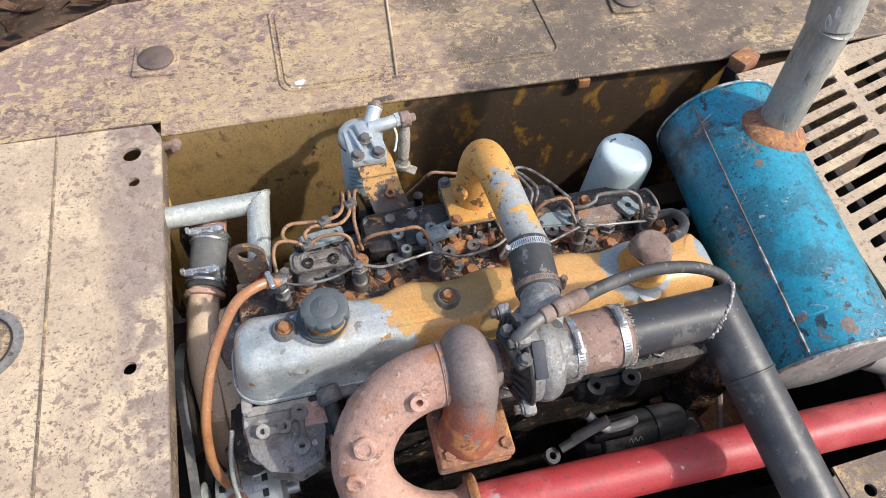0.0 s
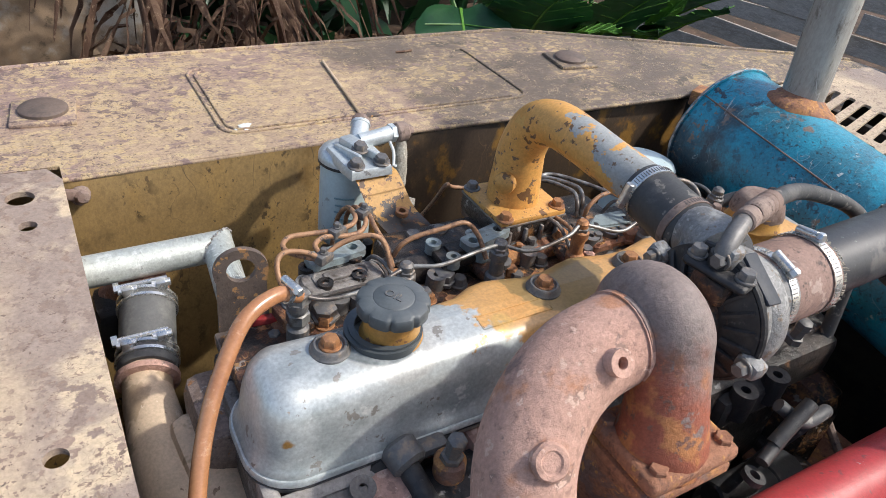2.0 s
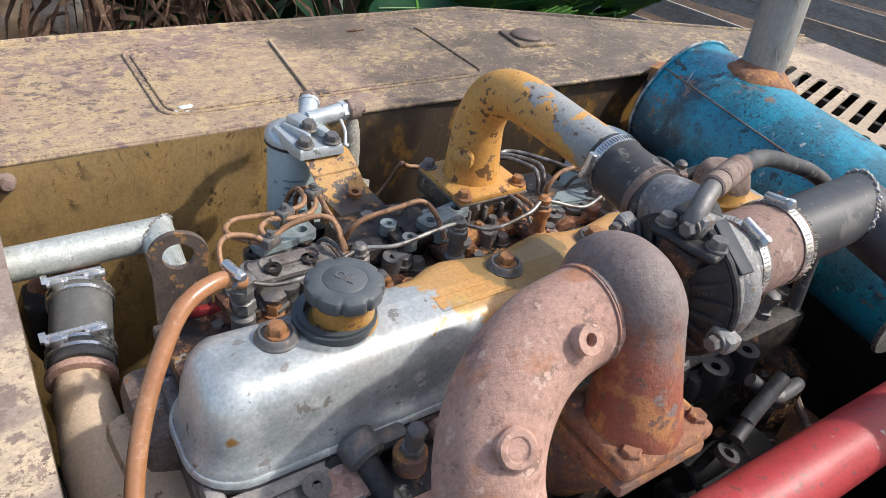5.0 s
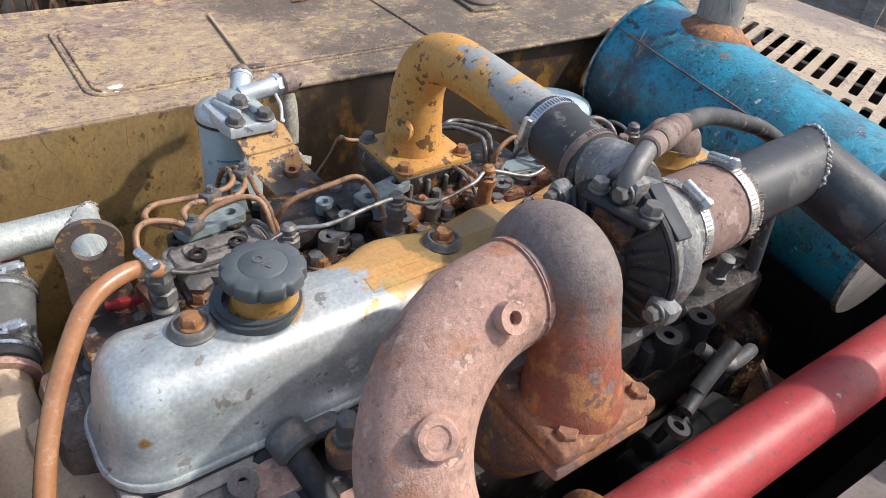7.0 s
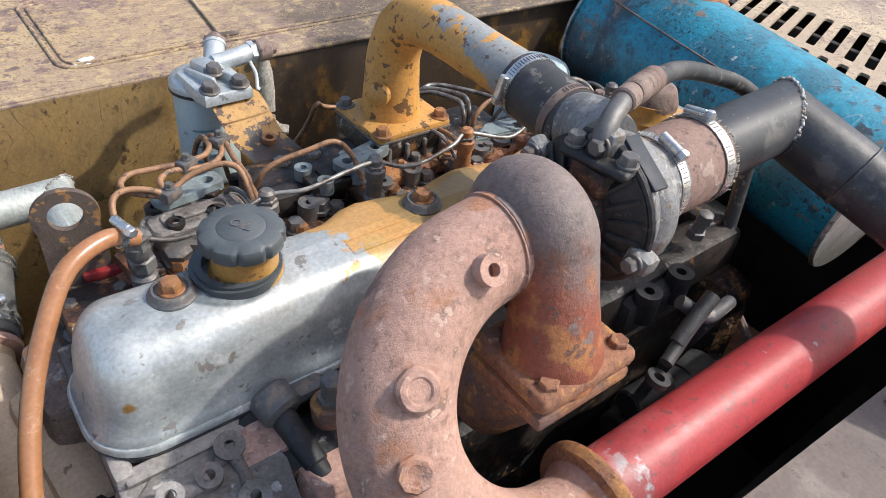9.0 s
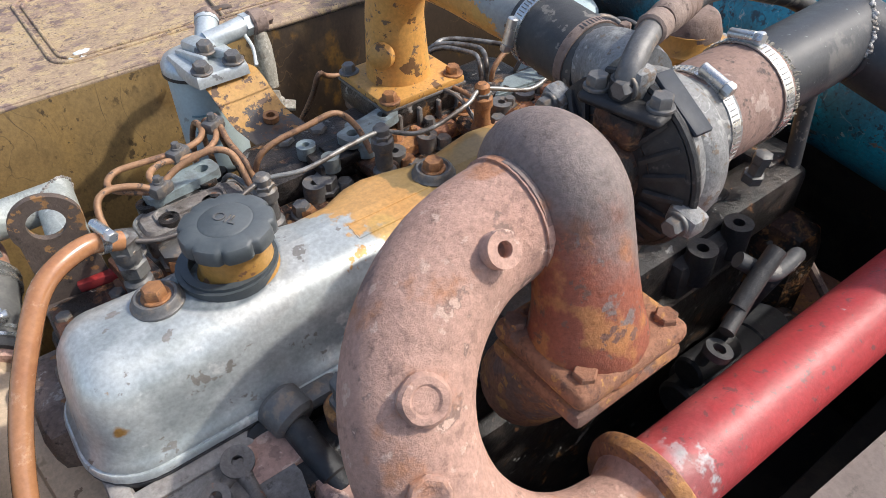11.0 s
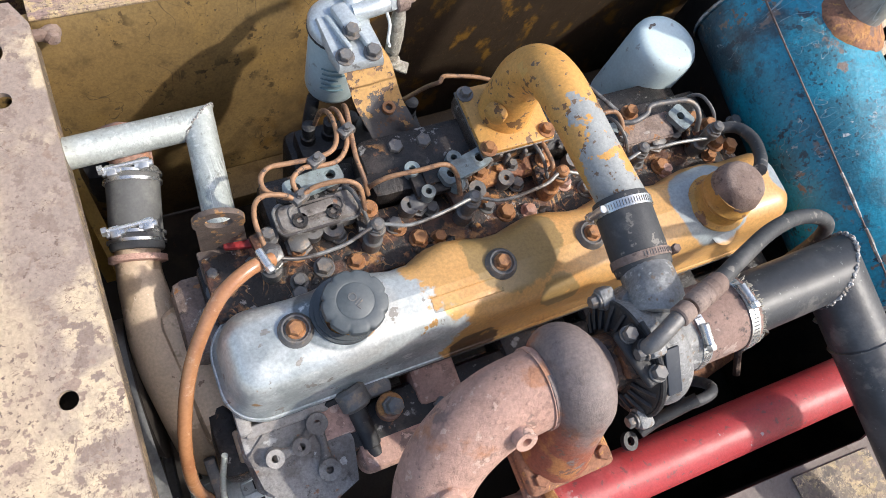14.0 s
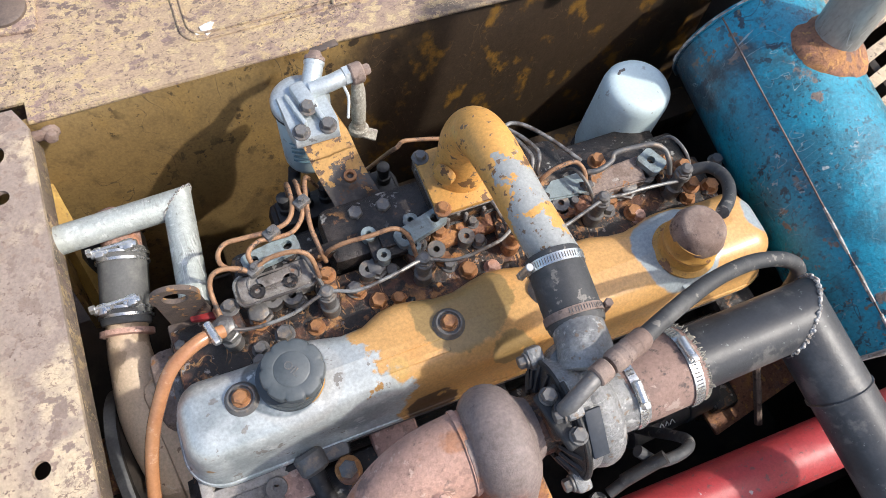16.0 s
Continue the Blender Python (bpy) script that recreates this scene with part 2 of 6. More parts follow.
M["volute"] = material("heat_browned_iron", (0.235, 0.185, 0.168), (0.18, 0.14, 0.125), (0.15, 0.11, 0.10), s1=9, s2=90, t1=0.54, t2=0.63, rough=0.60, bump=0.5, soft=0.1, peel=((-0.62, -0.10, -0.8), -0.040, 0.15), peel_scale=14.0, peel_soft=0.03, peel_color=(0.285, 0.085, 0.048), flakes=((18, 0.56, 0.04, (0.40, 0.165, 0.06), "past"), (60, 0.60, 0.02, (0.17, 0.085, 0.06), "past"), (26, 0.66, 0.02, (0.19, 0.14, 0.125))), micro=0.14)
M["redrust"] = material("orange_rust", (0.33, 0.155, 0.09), (0.42, 0.20, 0.075), (0.16, 0.085, 0.06), s1=14, s2=80, t1=0.55, t2=0.59, rough=0.85, bump=0.9, flakes=((24, 0.60, 0.03, (0.22, 0.13, 0.10)), (60, 0.60, 0.015, (0.50, 0.25, 0.09))), micro=0.16)
M["block"] = material("oily_black_casting", (0.055, 0.044, 0.038), (0.018, 0.016, 0.015), (0.20, 0.10, 0.05), s1=16, s2=55, t1=0.46, t2=0.65, rough=0.34, bump=0.9, soft=0.05, flakes=((30, 0.61, 0.03, (0.30, 0.15, 0.055), 9, 0.54), (24, 0.655, 0.02, (0.30, 0.29, 0.27)), (70, 0.64, 0.02, (0.34, 0.33, 0.30), 8, 0.52)), micro=0.22)
M["rustblock"] = material("oily_rust_casting", (0.125, 0.058, 0.036), (0.025, 0.02, 0.018), (0.26, 0.12, 0.05), s1=18, s2=65, t1=0.47, t2=0.60, rough=0.36, bump=1.0, soft=0.05, flakes=((20, 0.59, 0.03, (0.42, 0.20, 0.07), 7, 0.5), (60, 0.60, 0.02, (0.46, 0.24, 0.10), 9, 0.5), (13, 0.55, 0.03, (0.022, 0.018, 0.016)), (44, 0.65, 0.02, (0.33, 0.30, 0.27))), scratch=((40, 0.02, (0.40, 0.22, 0.09), (1, 0.5, 1)),), micro=0.22)
M["greycast"] = material("grey_painted_casting", (0.25, 0.235, 0.22), (0.16, 0.14, 0.125), (0.07, 0.06, 0.05), s1=16, s2=55, t1=0.52, t2=0.61, rough=0.5, bump=0.7, flakes=((30, 0.65, 0.02, (0.42, 0.41, 0.39)), (44, 0.65, 0.02, (0.24, 0.13, 0.08))), micro=0.18)
M["alu"] = material("dull_cast_aluminium", (0.29, 0.29, 0.285), (0.21, 0.21, 0.208), (0.10, 0.095, 0.09), s1=9, s2=80, t1=0.53, t2=0.62, rough=0.48, metal=0.2, bump=0.7, flakes=((60, 0.60, 0.02, (0.43, 0.425, 0.41), 9, 0.5), (26, 0.63, 0.03, (0.36, 0.355, 0.34)), (80, 0.62, 0.02, (0.22, 0.17, 0.13))), scratch=((30, 0.012, (0.50, 0.50, 0.48), (1, 1, 1)),), micro=0.18)
M["alu_bright"] = material("bright_cast_aluminium", (0.60, 0.65, 0.66), (0.46, 0.50, 0.51), (0.18, 0.18, 0.17), s1=12, s2=60, t1=0.57, t2=0.70, rough=0.36, metal=0.4, bump=0.2, flakes=((40, 0.68, 0.02, (0.28, 0.29, 0.29)),), micro=0.1)
M["steel"] = material("galvanised_steel", (0.52, 0.55, 0.51), (0.43, 0.46, 0.42), (0.31, 0.32, 0.29), s1=10, s2=110, t1=0.54, t2=0.62, rough=0.42, metal=0.3, bump=0.5, flakes=((40, 0.60, 0.03, (0.62, 0.64, 0.60)), (24, 0.66, 0.02, (0.27, 0.27, 0.24))), scratch=((22, 0.03, (0.36, 0.37, 0.34), (6, 0.6, 0.6)), (9, 0.02, (0.64, 0.66, 0.62), (8, 0.5, 0.5))), micro=0.10)
M["stack"] = material("weathered_pipe_steel", (0.44, 0.435, 0.40), (0.31, 0.30, 0.275), (0.22, 0.20, 0.175), s1=8, s2=60, t1=0.5, t2=0.60, rough=0.5, metal=0.25, bump=0.25, stretch=(1, 1, 0.35), scratch=((30, 0.02, (0.58, 0.58, 0.55), (1, 1, 0.4)),))
M["chrome"] = material("bright_clamp_steel", (0.74, 0.74, 0.72), (0.55, 0.54, 0.52), s1=30, t1=0.6, rough=0.28, metal=0.85, bump=0.1, micro=0.05)
M["blackp"] = material("black_pipe_paint", (0.045, 0.047, 0.052), (0.075, 0.077, 0.08), (0.14, 0.14, 0.14), s1=7, s2=80, t1=0.54, t2=0.70, rough=0.42, bump=0.15, flakes=((120, 0.675, 0.02, (0.20, 0.22, 0.21)), (20, 0.60, 0.04, (0.115, 0.11, 0.105))))
M["rubber"] = material("black_rubber", (0.055, 0.056, 0.058), (0.10, 0.098, 0.095), (0.15, 0.145, 0.135), s1=12, s2=50, t1=0.56, t2=0.68, rough=0.55, bump=0.2, flakes=((60, 0.62, 0.02, (0.19, 0.175, 0.155)),))
M["cap"] = material("dark_grey_plastic", (0.075, 0.088, 0.095), (0.10, 0.112, 0.118), s1=10, s2=80, t1=0.56, rough=0.5, bump=0.1, micro=0.06)
M["red"] = material("red_pipe_paint", (0.42, 0.046, 0.050), (0.33, 0.045, 0.05), (0.36, 0.10, 0.10), s1=7, s2=60, t1=0.56, t2=0.74, rough=0.42, bump=0.25, blots=(((-0.422, 0.0, 0.07), 0.055, 0.09, (0.36, 0.385, 0.39)),), flakes=((30, 0.69, 0.015, (0.40, 0.32, 0.32)), (6, 0.58, 0.06, (0.46, 0.085, 0.085)), (14, 0.66, 0.03, (0.26, 0.06, 0.06)), (110, 0.63, 0.02, (0.20, 0.06, 0.06))))
M["blue"] = material("blue_muffler_paint", (0.014, 0.31, 0.45), (0.018, 0.20, 0.29), (0.03, 0.12, 0.165), s1=3.4, s2=60, t1=0.53, t2=0.62, rough=0.34, bump=0.6, coat=0.3, soft=0.10, peel=((-0.75, 0.55, -0.3), 0.13, 0.6), peel_scale=7.0, peel_soft=0.05, peel_color=(0.04, 0.085, 0.11), flakes=((36, 0.59, 0.02, (0.025, 0.05, 0.07), 6, 0.48), (14, 0.66, 0.02, (0.20, 0.15, 0.12)), (70, 0.61, 0.015, (0.19, 0.14, 0.105), 5, 0.48), (8, 0.57, 0.05, (0.02, 0.16, 0.23)), (110, 0.60, 0.02, (0.02, 0.06, 0.085), 4, 0.46), (46, 0.665, 0.01, (0.45, 0.50, 0.50), 4, 0.5)), scratch=((7, 0.004, (0.02, 0.08, 0.12), (1, 1, 1)), (10, 0.003, (0.30, 0.38, 0.40), (1, 2, 1))), micro=0.16)
M["white"] = material("white_filter_paint", (0.56, 0.665, 0.665), (0.49, 0.59, 0.59), (0.40, 0.46, 0.45), s1=6, s2=60, t1=0.55, t2=0.72, rough=0.36, bump=0.06, grain=0.04, flakes=((45, 0.665, 0.02, (0.36, 0.40, 0.38)),), micro=0.05)
M["greyblue"] = material("pale_grey_blue_paint", (0.27, 0.33, 0.34), (0.17, 0.19, 0.19), (0.09, 0.08, 0.07), s1=20, s2=60, t1=0.52, t2=0.64, rough=0.5, bump=0.3)
M["copper"] = material("brown_fuel_line", (0.37, 0.205, 0.11), (0.21, 0.115, 0.068), (0.08, 0.06, 0.05), s1=34, s2=60, t1=0.52, t2=0.58, soft=0.03, rough=0.55, metal=0.1, bump=0.2)
M["line"] = material("dull_steel_line", (0.33, 0.325, 0.305), (0.12, 0.105, 0.095), (0.20, 0.13, 0.09), s1=24, s2=80, t1=0.50, t2=0.66, rough=0.36, metal=0.4, bump=0.15)
M["boltr"] = material("rusty_bolt", (0.40, 0.19, 0.08), (0.25, 0.12, 0.06), (0.12, 0.08, 0.06), s1=60, s2=160, t1=0.55, t2=0.62, rough=0.6, metal=0.2, bump=0.3)
M["boltd"] = material("dark_bolt", (0.17, 0.165, 0.16), (0.26, 0.21, 0.165), s1=60, s2=160, t1=0.58, rough=0.45, metal=0.3, bump=0.25)
M["tan"] = material("tan_painted_pipe", (0.66, 0.50, 0.345), (0.43, 0.315, 0.205), (0.33, 0.235, 0.16), s1=4, s2=50, t1=0.51, t2=0.72, soft=0.008, rough=0.6, bump=0.2, flakes=((22, 0.64, 0.008, (0.70, 0.58, 0.44)), (40, 0.66, 0.01, (0.30, 0.20, 0.13))), micro=0.10)
M["hose"] = material("amber_clear_hose", (0.47, 0.22, 0.10), (0.38, 0.165, 0.075), (0.55, 0.31, 0.17), s1=10, s2=40, t1=0.55, t2=0.62, rough=0.2, bump=0.06, coat=0.6, grain=0.1, micro=0.08)
M["frayhose"] = material("fabric_rubber_hose", (0.33, 0.215, 0.175), (0.24, 0.16, 0.135), (0.12, 0.09, 0.08), s1=16, s2=80, t1=0.53, t2=0.59, rough=0.8, bump=0.5, flakes=((30, 0.60, 0.02, (0.42, 0.31, 0.26)),))
M["redpaint"] = material("red_bracket_paint", (0.45, 0.03, 0.03), (0.25, 0.03, 0.03), s1=14, rough=0.5)
M["weld"] = material("weld_bead", (0.55, 0.53, 0.50), (0.25, 0.22, 0.19), s1=60, s2=200, t1=0.5, rough=0.5, metal=0.3, bump=0.6)
M["catwalk"] = material("grey_brown_plate", (0.20, 0.16, 0.14), (0.28, 0.24, 0.205), (0.12, 0.10, 0.08), s1=5, s2=40, t1=0.60, t2=0.62, rough=0.7)
M["earth"] = material("leaf_litter_earth", (0.10, 0.062, 0.04), (0.05, 0.033, 0.022), (0.19, 0.12, 0.08), s1=2.0, s2=14, t1=0.5, t2=0.62, rough=0.95, bump=0.6)
M["concrete"] = material("stained_concrete", (0.29, 0.205, 0.13), (0.20, 0.125, 0.065), (0.13, 0.09, 0.055), s1=0.9, s2=7, t1=0.48, t2=0.60, soft=0.16, rough=0.9, bump=0.6, flakes=((2, 0.60, 0.06, (0.36, 0.33, 0.28)), (14, 0.64, 0.05, (0.12, 0.085, 0.05))))
M["deadleaf"] = material("dry_brown_leaf", (0.23, 0.14, 0.09), (0.12, 0.065, 0.042), (0.38, 0.28, 0.19), s1=5, s2=30, t1=0.50, t2=0.62, rough=0.8, bump=0.3, stretch=(1, 4, 1), grain=0.2)
M["leaf"] = material("green_leaf", (0.035, 0.13, 0.045), (0.025, 0.095, 0.04), (0.06, 0.19, 0.06), s1=3, s2=20, t1=0.5, t2=0.68, rough=0.34, bump=0.15, micro=0.12)
M["leaf_light"] = material("light_green_leaf", (0.10, 0.26, 0.03), (0.07, 0.19, 0.03), s1=4, rough=0.4, bump=0.15)
M["board"] = material("weathered_board", (0.56, 0.51, 0.45), (0.36, 0.32, 0.275), (0.68, 0.63, 0.56), s1=3, s2=16, t1=0.54, t2=0.62, soft=0.12, rough=0.9, bump=0.6, stretch=(9, 0.7, 9), grain=0.25, micro=0.16)
# Near-black brush colour with the thicket's shade painted in.
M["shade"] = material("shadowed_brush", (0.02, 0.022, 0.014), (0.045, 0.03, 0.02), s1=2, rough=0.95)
M["belt"] = material("rubber_belt", (0.09, 0.09, 0.09), (0.14, 0.14, 0.135), s1=14, rough=0.6, bump=0.1)
M["rag"] = material("blue_rag", (0.03, 0.07, 0.13), (0.02, 0.04, 0.08), s1=20, rough=0.9)
M["label"] = material("pale_print", (0.70, 0.74, 0.74), rough=0.5, bump=0, micro=0.03)
M["ink"] = material("faded_print", (0.16, 0.27, 0.30), rough=0.6, bump=0, micro=0.02)
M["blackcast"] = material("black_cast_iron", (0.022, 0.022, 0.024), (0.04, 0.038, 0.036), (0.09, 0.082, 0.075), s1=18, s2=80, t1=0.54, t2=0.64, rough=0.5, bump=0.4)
M["rustlid"] = material("grimy_brown_lid", (0.27, 0.20, 0.165), (0.19, 0.13, 0.105), (0.10, 0.07, 0.06), s1=16, s2=70, t1=0.52, t2=0.60, rough=0.75, bump=0.6)
M["ybar"] = material("yellow_bar_paint", (0.56, 0.37, 0.10), (0.42, 0.26, 0.07), (0.16, 0.10, 0.05), s1=8, s2=50, t1=0.53, t2=0.64, rough=0.5, bump=0.2)
M["eye"] = material("rusty_eye_steel", (0.14, 0.105, 0.085), (0.09, 0.07, 0.06), (0.05, 0.04, 0.035), s1=14, s2=60, t1=0.53, t2=0.62, rough=0.65, bump=0.5, flakes=((22, 0.56, 0.015, (0.36, 0.19, 0.075)), (50, 0.60, 0.015, (0.40, 0.22, 0.09))))
M["greyrubber"] = material("dusty_grey_rubber", (0.13, 0.13, 0.125), (0.18, 0.178, 0.165), (0.24, 0.23, 0.21), s1=12, s2=60, t1=0.54, t2=0.66, rough=0.7, bump=0.2)
M["braid"] = material("grey_tan_braid", (0.40, 0.375, 0.31), (0.27, 0.24, 0.19), (0.55, 0.52, 0.45), s1=40, s2=120, t1=0.53, t2=0.60, rough=0.6, bump=0.7, micro=0.18)
M["palecast"] = material("pale_grey_casting", (0.36, 0.335, 0.31), (0.26, 0.22, 0.20), (0.12, 0.10, 0.085), s1=14, s2=60, t1=0.55, t2=0.64, rough=0.55, bump=0.6, flakes=((30, 0.63, 0.02, (0.42, 0.27, 0.22)), (16, 0.65, 0.02, (0.52, 0.50, 0.47))), micro=0.16)
M["dirtycast"] = material("dusty_rusty_casting", (0.30, 0.225, 0.185), (0.20, 0.14, 0.11), (0.08, 0.06, 0.05), s1=18, s2=60, t1=0.52, t2=0.61, rough=0.6, bump=0.8, flakes=((30, 0.63, 0.02, (0.44, 0.38, 0.33)), (44, 0.62, 0.02, (0.36, 0.17, 0.07))), micro=0.20)
M["navy"] = material("blue_black_enamel", (0.025, 0.032, 0.045), (0.045, 0.05, 0.06), s1=20, t1=0.6, rough=0.6, bump=0.1)

# ---- mesh helpers ----
LOC = {}


def thing(name, at, label, category, group="", kind=""):
    ob = new(name)
    ob.location = at
    ob.empty_display_size = 0.02
    LOC[ob] = Vector(at)
    return tagged(ob, label, category, group, kind)


def mesh_of(name, bm, mat, angle=38):
    me = bpy.data.meshes.new(name)
    bmesh.ops.recalc_face_normals(bm, faces=bm.faces)
    bm.to_mesh(me)
    bm.free()
    me.materials.append(M[mat])
    me.polygons.foreach_set("use_smooth", [True] * len(me.polygons))
    me.set_sharp_from_angle(angle=radians(angle))
    return me


def part(name, bm, mat, parent=None, label="", angle=38):
    if parent is not None:
        bmesh.ops.translate(bm, vec=-LOC[parent], verts=bm.verts)
    ob = new(name, mesh_of(name, bm, mat, angle))
    if parent is not None:
        ob.parent = parent
        LOC[ob] = LOC[parent]
    else:
        LOC[ob] = Vector((0, 0, 0))
    return tagged(ob, label)


def single(name, bm, mat, label, category, group="", kind="", angle=38):
    """One mesh that is a whole thing; its origin goes to the middle of its base."""
    xs = [v.co for v in bm.verts]
    at = Vector((sum(c.x for c in xs) / len(xs), sum(c.y for c in xs) / len(xs), min(c.z for c in xs)))
    bmesh.ops.translate(bm, vec=-at, verts=bm.verts)
    ob = new(name, mesh_of(name, bm, mat, angle))
    ob.location = at
    LOC[ob] = at
    return tagged(ob, label, category, group, kind)


def V(*a):
    return Vector(a)


def frame_of(axis):
    a = Vector(axis).normalized()
    s = V(0, 0, 1) if abs(a.z) < 0.9 else V(1, 0, 0)
    u = s.cross(a).normalized()
    return u, a.cross(u), a


def join(*bms):
    out = bmesh.new()
    for b in bms:
        me = bpy.data.meshes.new("tmp")
        b.to_mesh(me)
        b.free()
        out.from_mesh(me)
        bpy.data.meshes.remove(me)
    return out


def lathe(prof, base, axis, n=24, rough=0.0):
    """prof: (radius, height) pairs, turned about axis from base."""
    bm = bmesh.new()
    u, v, a = frame_of(axis)
    base = Vector(base)
    rings = []
    for r, h in prof:
        if r < 1e-5:
            rings.append([bm.verts.new(base + a * h)])
        else:
            rings.append([bm.verts.new(base + a * h + (u * math.cos(2 * math.pi * i / n) + v * math.sin(2 * math.pi * i / n)) * (r * (1 + random.uniform(-rough, rough)))) for i in range(n)])
    for p, q in zip(rings, rings[1:]):
        for i in range(n):
            j = (i + 1) % n
            f = [p[i % len(p)], p[j % len(p)], q[j % len(q)], q[i % len(q)]]
            f = [x for k, x in enumerate(f) if x not in f[:k]]
            if len(f) > 2:
                bm.faces.new(f)
    for ring in (rings[0], rings[-1]):
        if len(ring) > 2:
            bm.faces.new(ring)
    return bm


def cyl(a, b, r, n=24, bev=0.0):
    a, b = Vector(a), Vector(b)
    h = (b - a).length
    prof = [(r, 0), (r, h)] if not bev else [(r - bev, 0), (r, bev), (r, h - bev), (r - bev, h)]
    return lathe(prof, a, b - a, n)


def ring(a, b, r0, r1, n=28):
    """A short open tube (band) of wall r0 to r1."""
    a, b = Vector(a), Vector(b)
    h = (b - a).length
    bm = lathe([(r0, 0), (r1, 0), (r1, h), (r0, h), (r0, 0)], a, b - a, n)
    caps = [f for f in bm.faces if len(f.verts) == n]
    bmesh.ops.delete(bm, geom=caps, context="FACES_ONLY")
    bmesh.ops.remove_doubles(bm, verts=bm.verts, dist=1e-6)
    return bm


def spline(pts, sub=6):
    pts = [Vector(p) for p in pts]
    if len(pts) < 3:
        return pts
    ext = [2 * pts[0] - pts[1], *pts, 2 * pts[-1] - pts[-2]]
    out = []
    for i in range(1, len(ext) - 2):
        p0, p1, p2, p3 = ext[i - 1:i + 3]
        for k in range(sub):
            t = k / sub
            out.append(0.5 * (2 * p1 + (p2 - p0) * t + (2 * p0 - 5 * p1 + 4 * p2 - p3) * t * t + (3 * p1 - p0 - 3 * p2 + p3) * t ** 3))
    out.append(pts[-1])
    return out


def tube(pts, r, n=14, sub=6, radii=None, rough=0.0):
    """A pipe along a smooth line; radii: one for each given point."""
    given = len(pts)
    line = spline(pts, sub) if sub > 1 else [Vector(p) for p in pts]
    m = len(line)
    rs = [r] * m
    if radii:
        rs = [radii[min(int(i / (m - 1) * (given - 1)), given - 2)] * (1 - ((i / (m - 1) * (given - 1)) - min(int(i / (m - 1) * (given - 1)), given - 2)))
              + radii[min(int(i / (m - 1) * (given - 1)), given - 2) + 1] * ((i / (m - 1) * (given - 1)) - min(int(i / (m - 1) * (given - 1)), given - 2)) for i in range(m)]
    bm = bmesh.new()
    tang = [(line[min(i + 1, m - 1)] - line[max(i - 1, 0)]).normalized() for i in range(m)]
    u = frame_of(tang[0])[0]
    rings = []
    for p, t, q in zip(line, tang, rs):
        u = (u - t * u.dot(t)).normalized()
        w = t.cross(u)
        rings.append([bm.verts.new(p + (u * math.cos(2 * math.pi * i / n) + w * math.sin(2 * math.pi * i / n)) * (q * (1 + random.uniform(-rough, rough)))) for i in range(n)])
    for a, b in zip(rings, rings[1:]):
        for i in range(n):
            bm.faces.new((a[i], a[(i + 1) % n], b[(i + 1) % n], b[i]))
    bm.faces.new(rings[0])
    bm.faces.new(rings[-1])
    return bm


def box(c, s, bev=0.003, turn=None, seg=2):
    bm = bmesh.new()
    bmesh.ops.create_cube(bm, size=1)
    bmesh.ops.scale(bm, vec=s, verts=bm.verts)
    if bev:
        bmesh.ops.bevel(bm, geom=bm.edges[:], offset=bev, segments=seg, affect="EDGES", profile=0.5)
    if turn is not None:
        bmesh.ops.rotate(bm, matrix=Euler([radians(t) for t in turn]).to_matrix(), verts=bm.verts)
    bmesh.ops.translate(bm, vec=c, verts=bm.verts)
    return bm


def plate(outer, holes, z0, z1, bev=0.0):
    """A flat plate with real holes; outlines in x, y."""
    bm = bmesh.new()
    for loop in (outer, *holes):
        vs = [bm.verts.new((x, y, z1)) for x, y in loop]
        for a, b in zip(vs, vs[1:] + vs[:1]):
            bm.edges.new((a, b))
    bmesh.ops.triangle_fill(bm, use_beauty=True, use_dissolve=False, edges=bm.edges[:])
    r = bmesh.ops.extrude_face_region(bm, geom=bm.faces[:])
    vs = [g for g in r["geom"] if isinstance(g, bmesh.types.BMVert)]
    bmesh.ops.translate(bm, vec=(0, 0, z0 - z1), verts=vs)
    return bm


def circle(x, y, r, n=20, ry=None):
    return [(x + r * math.cos(2 * math.pi * i / n), y + (ry or r) * math.sin(2 * math.pi * i / n)) for i in range(n)]


def rounded(x0, y0, x1, y1, r, n=5):
    out = []
    for cx, cy, a0 in ((x1 - r, y1 - r, 0), (x0 + r, y1 - r, 90), (x0 + r, y0 + r, 180), (x1 - r, y0 + r, 270)):
        for i in range(n + 1):
            a = radians(a0 + 90 * i / n)
            out.append((cx + r * math.cos(a), cy + r * math.sin(a)))
    return out


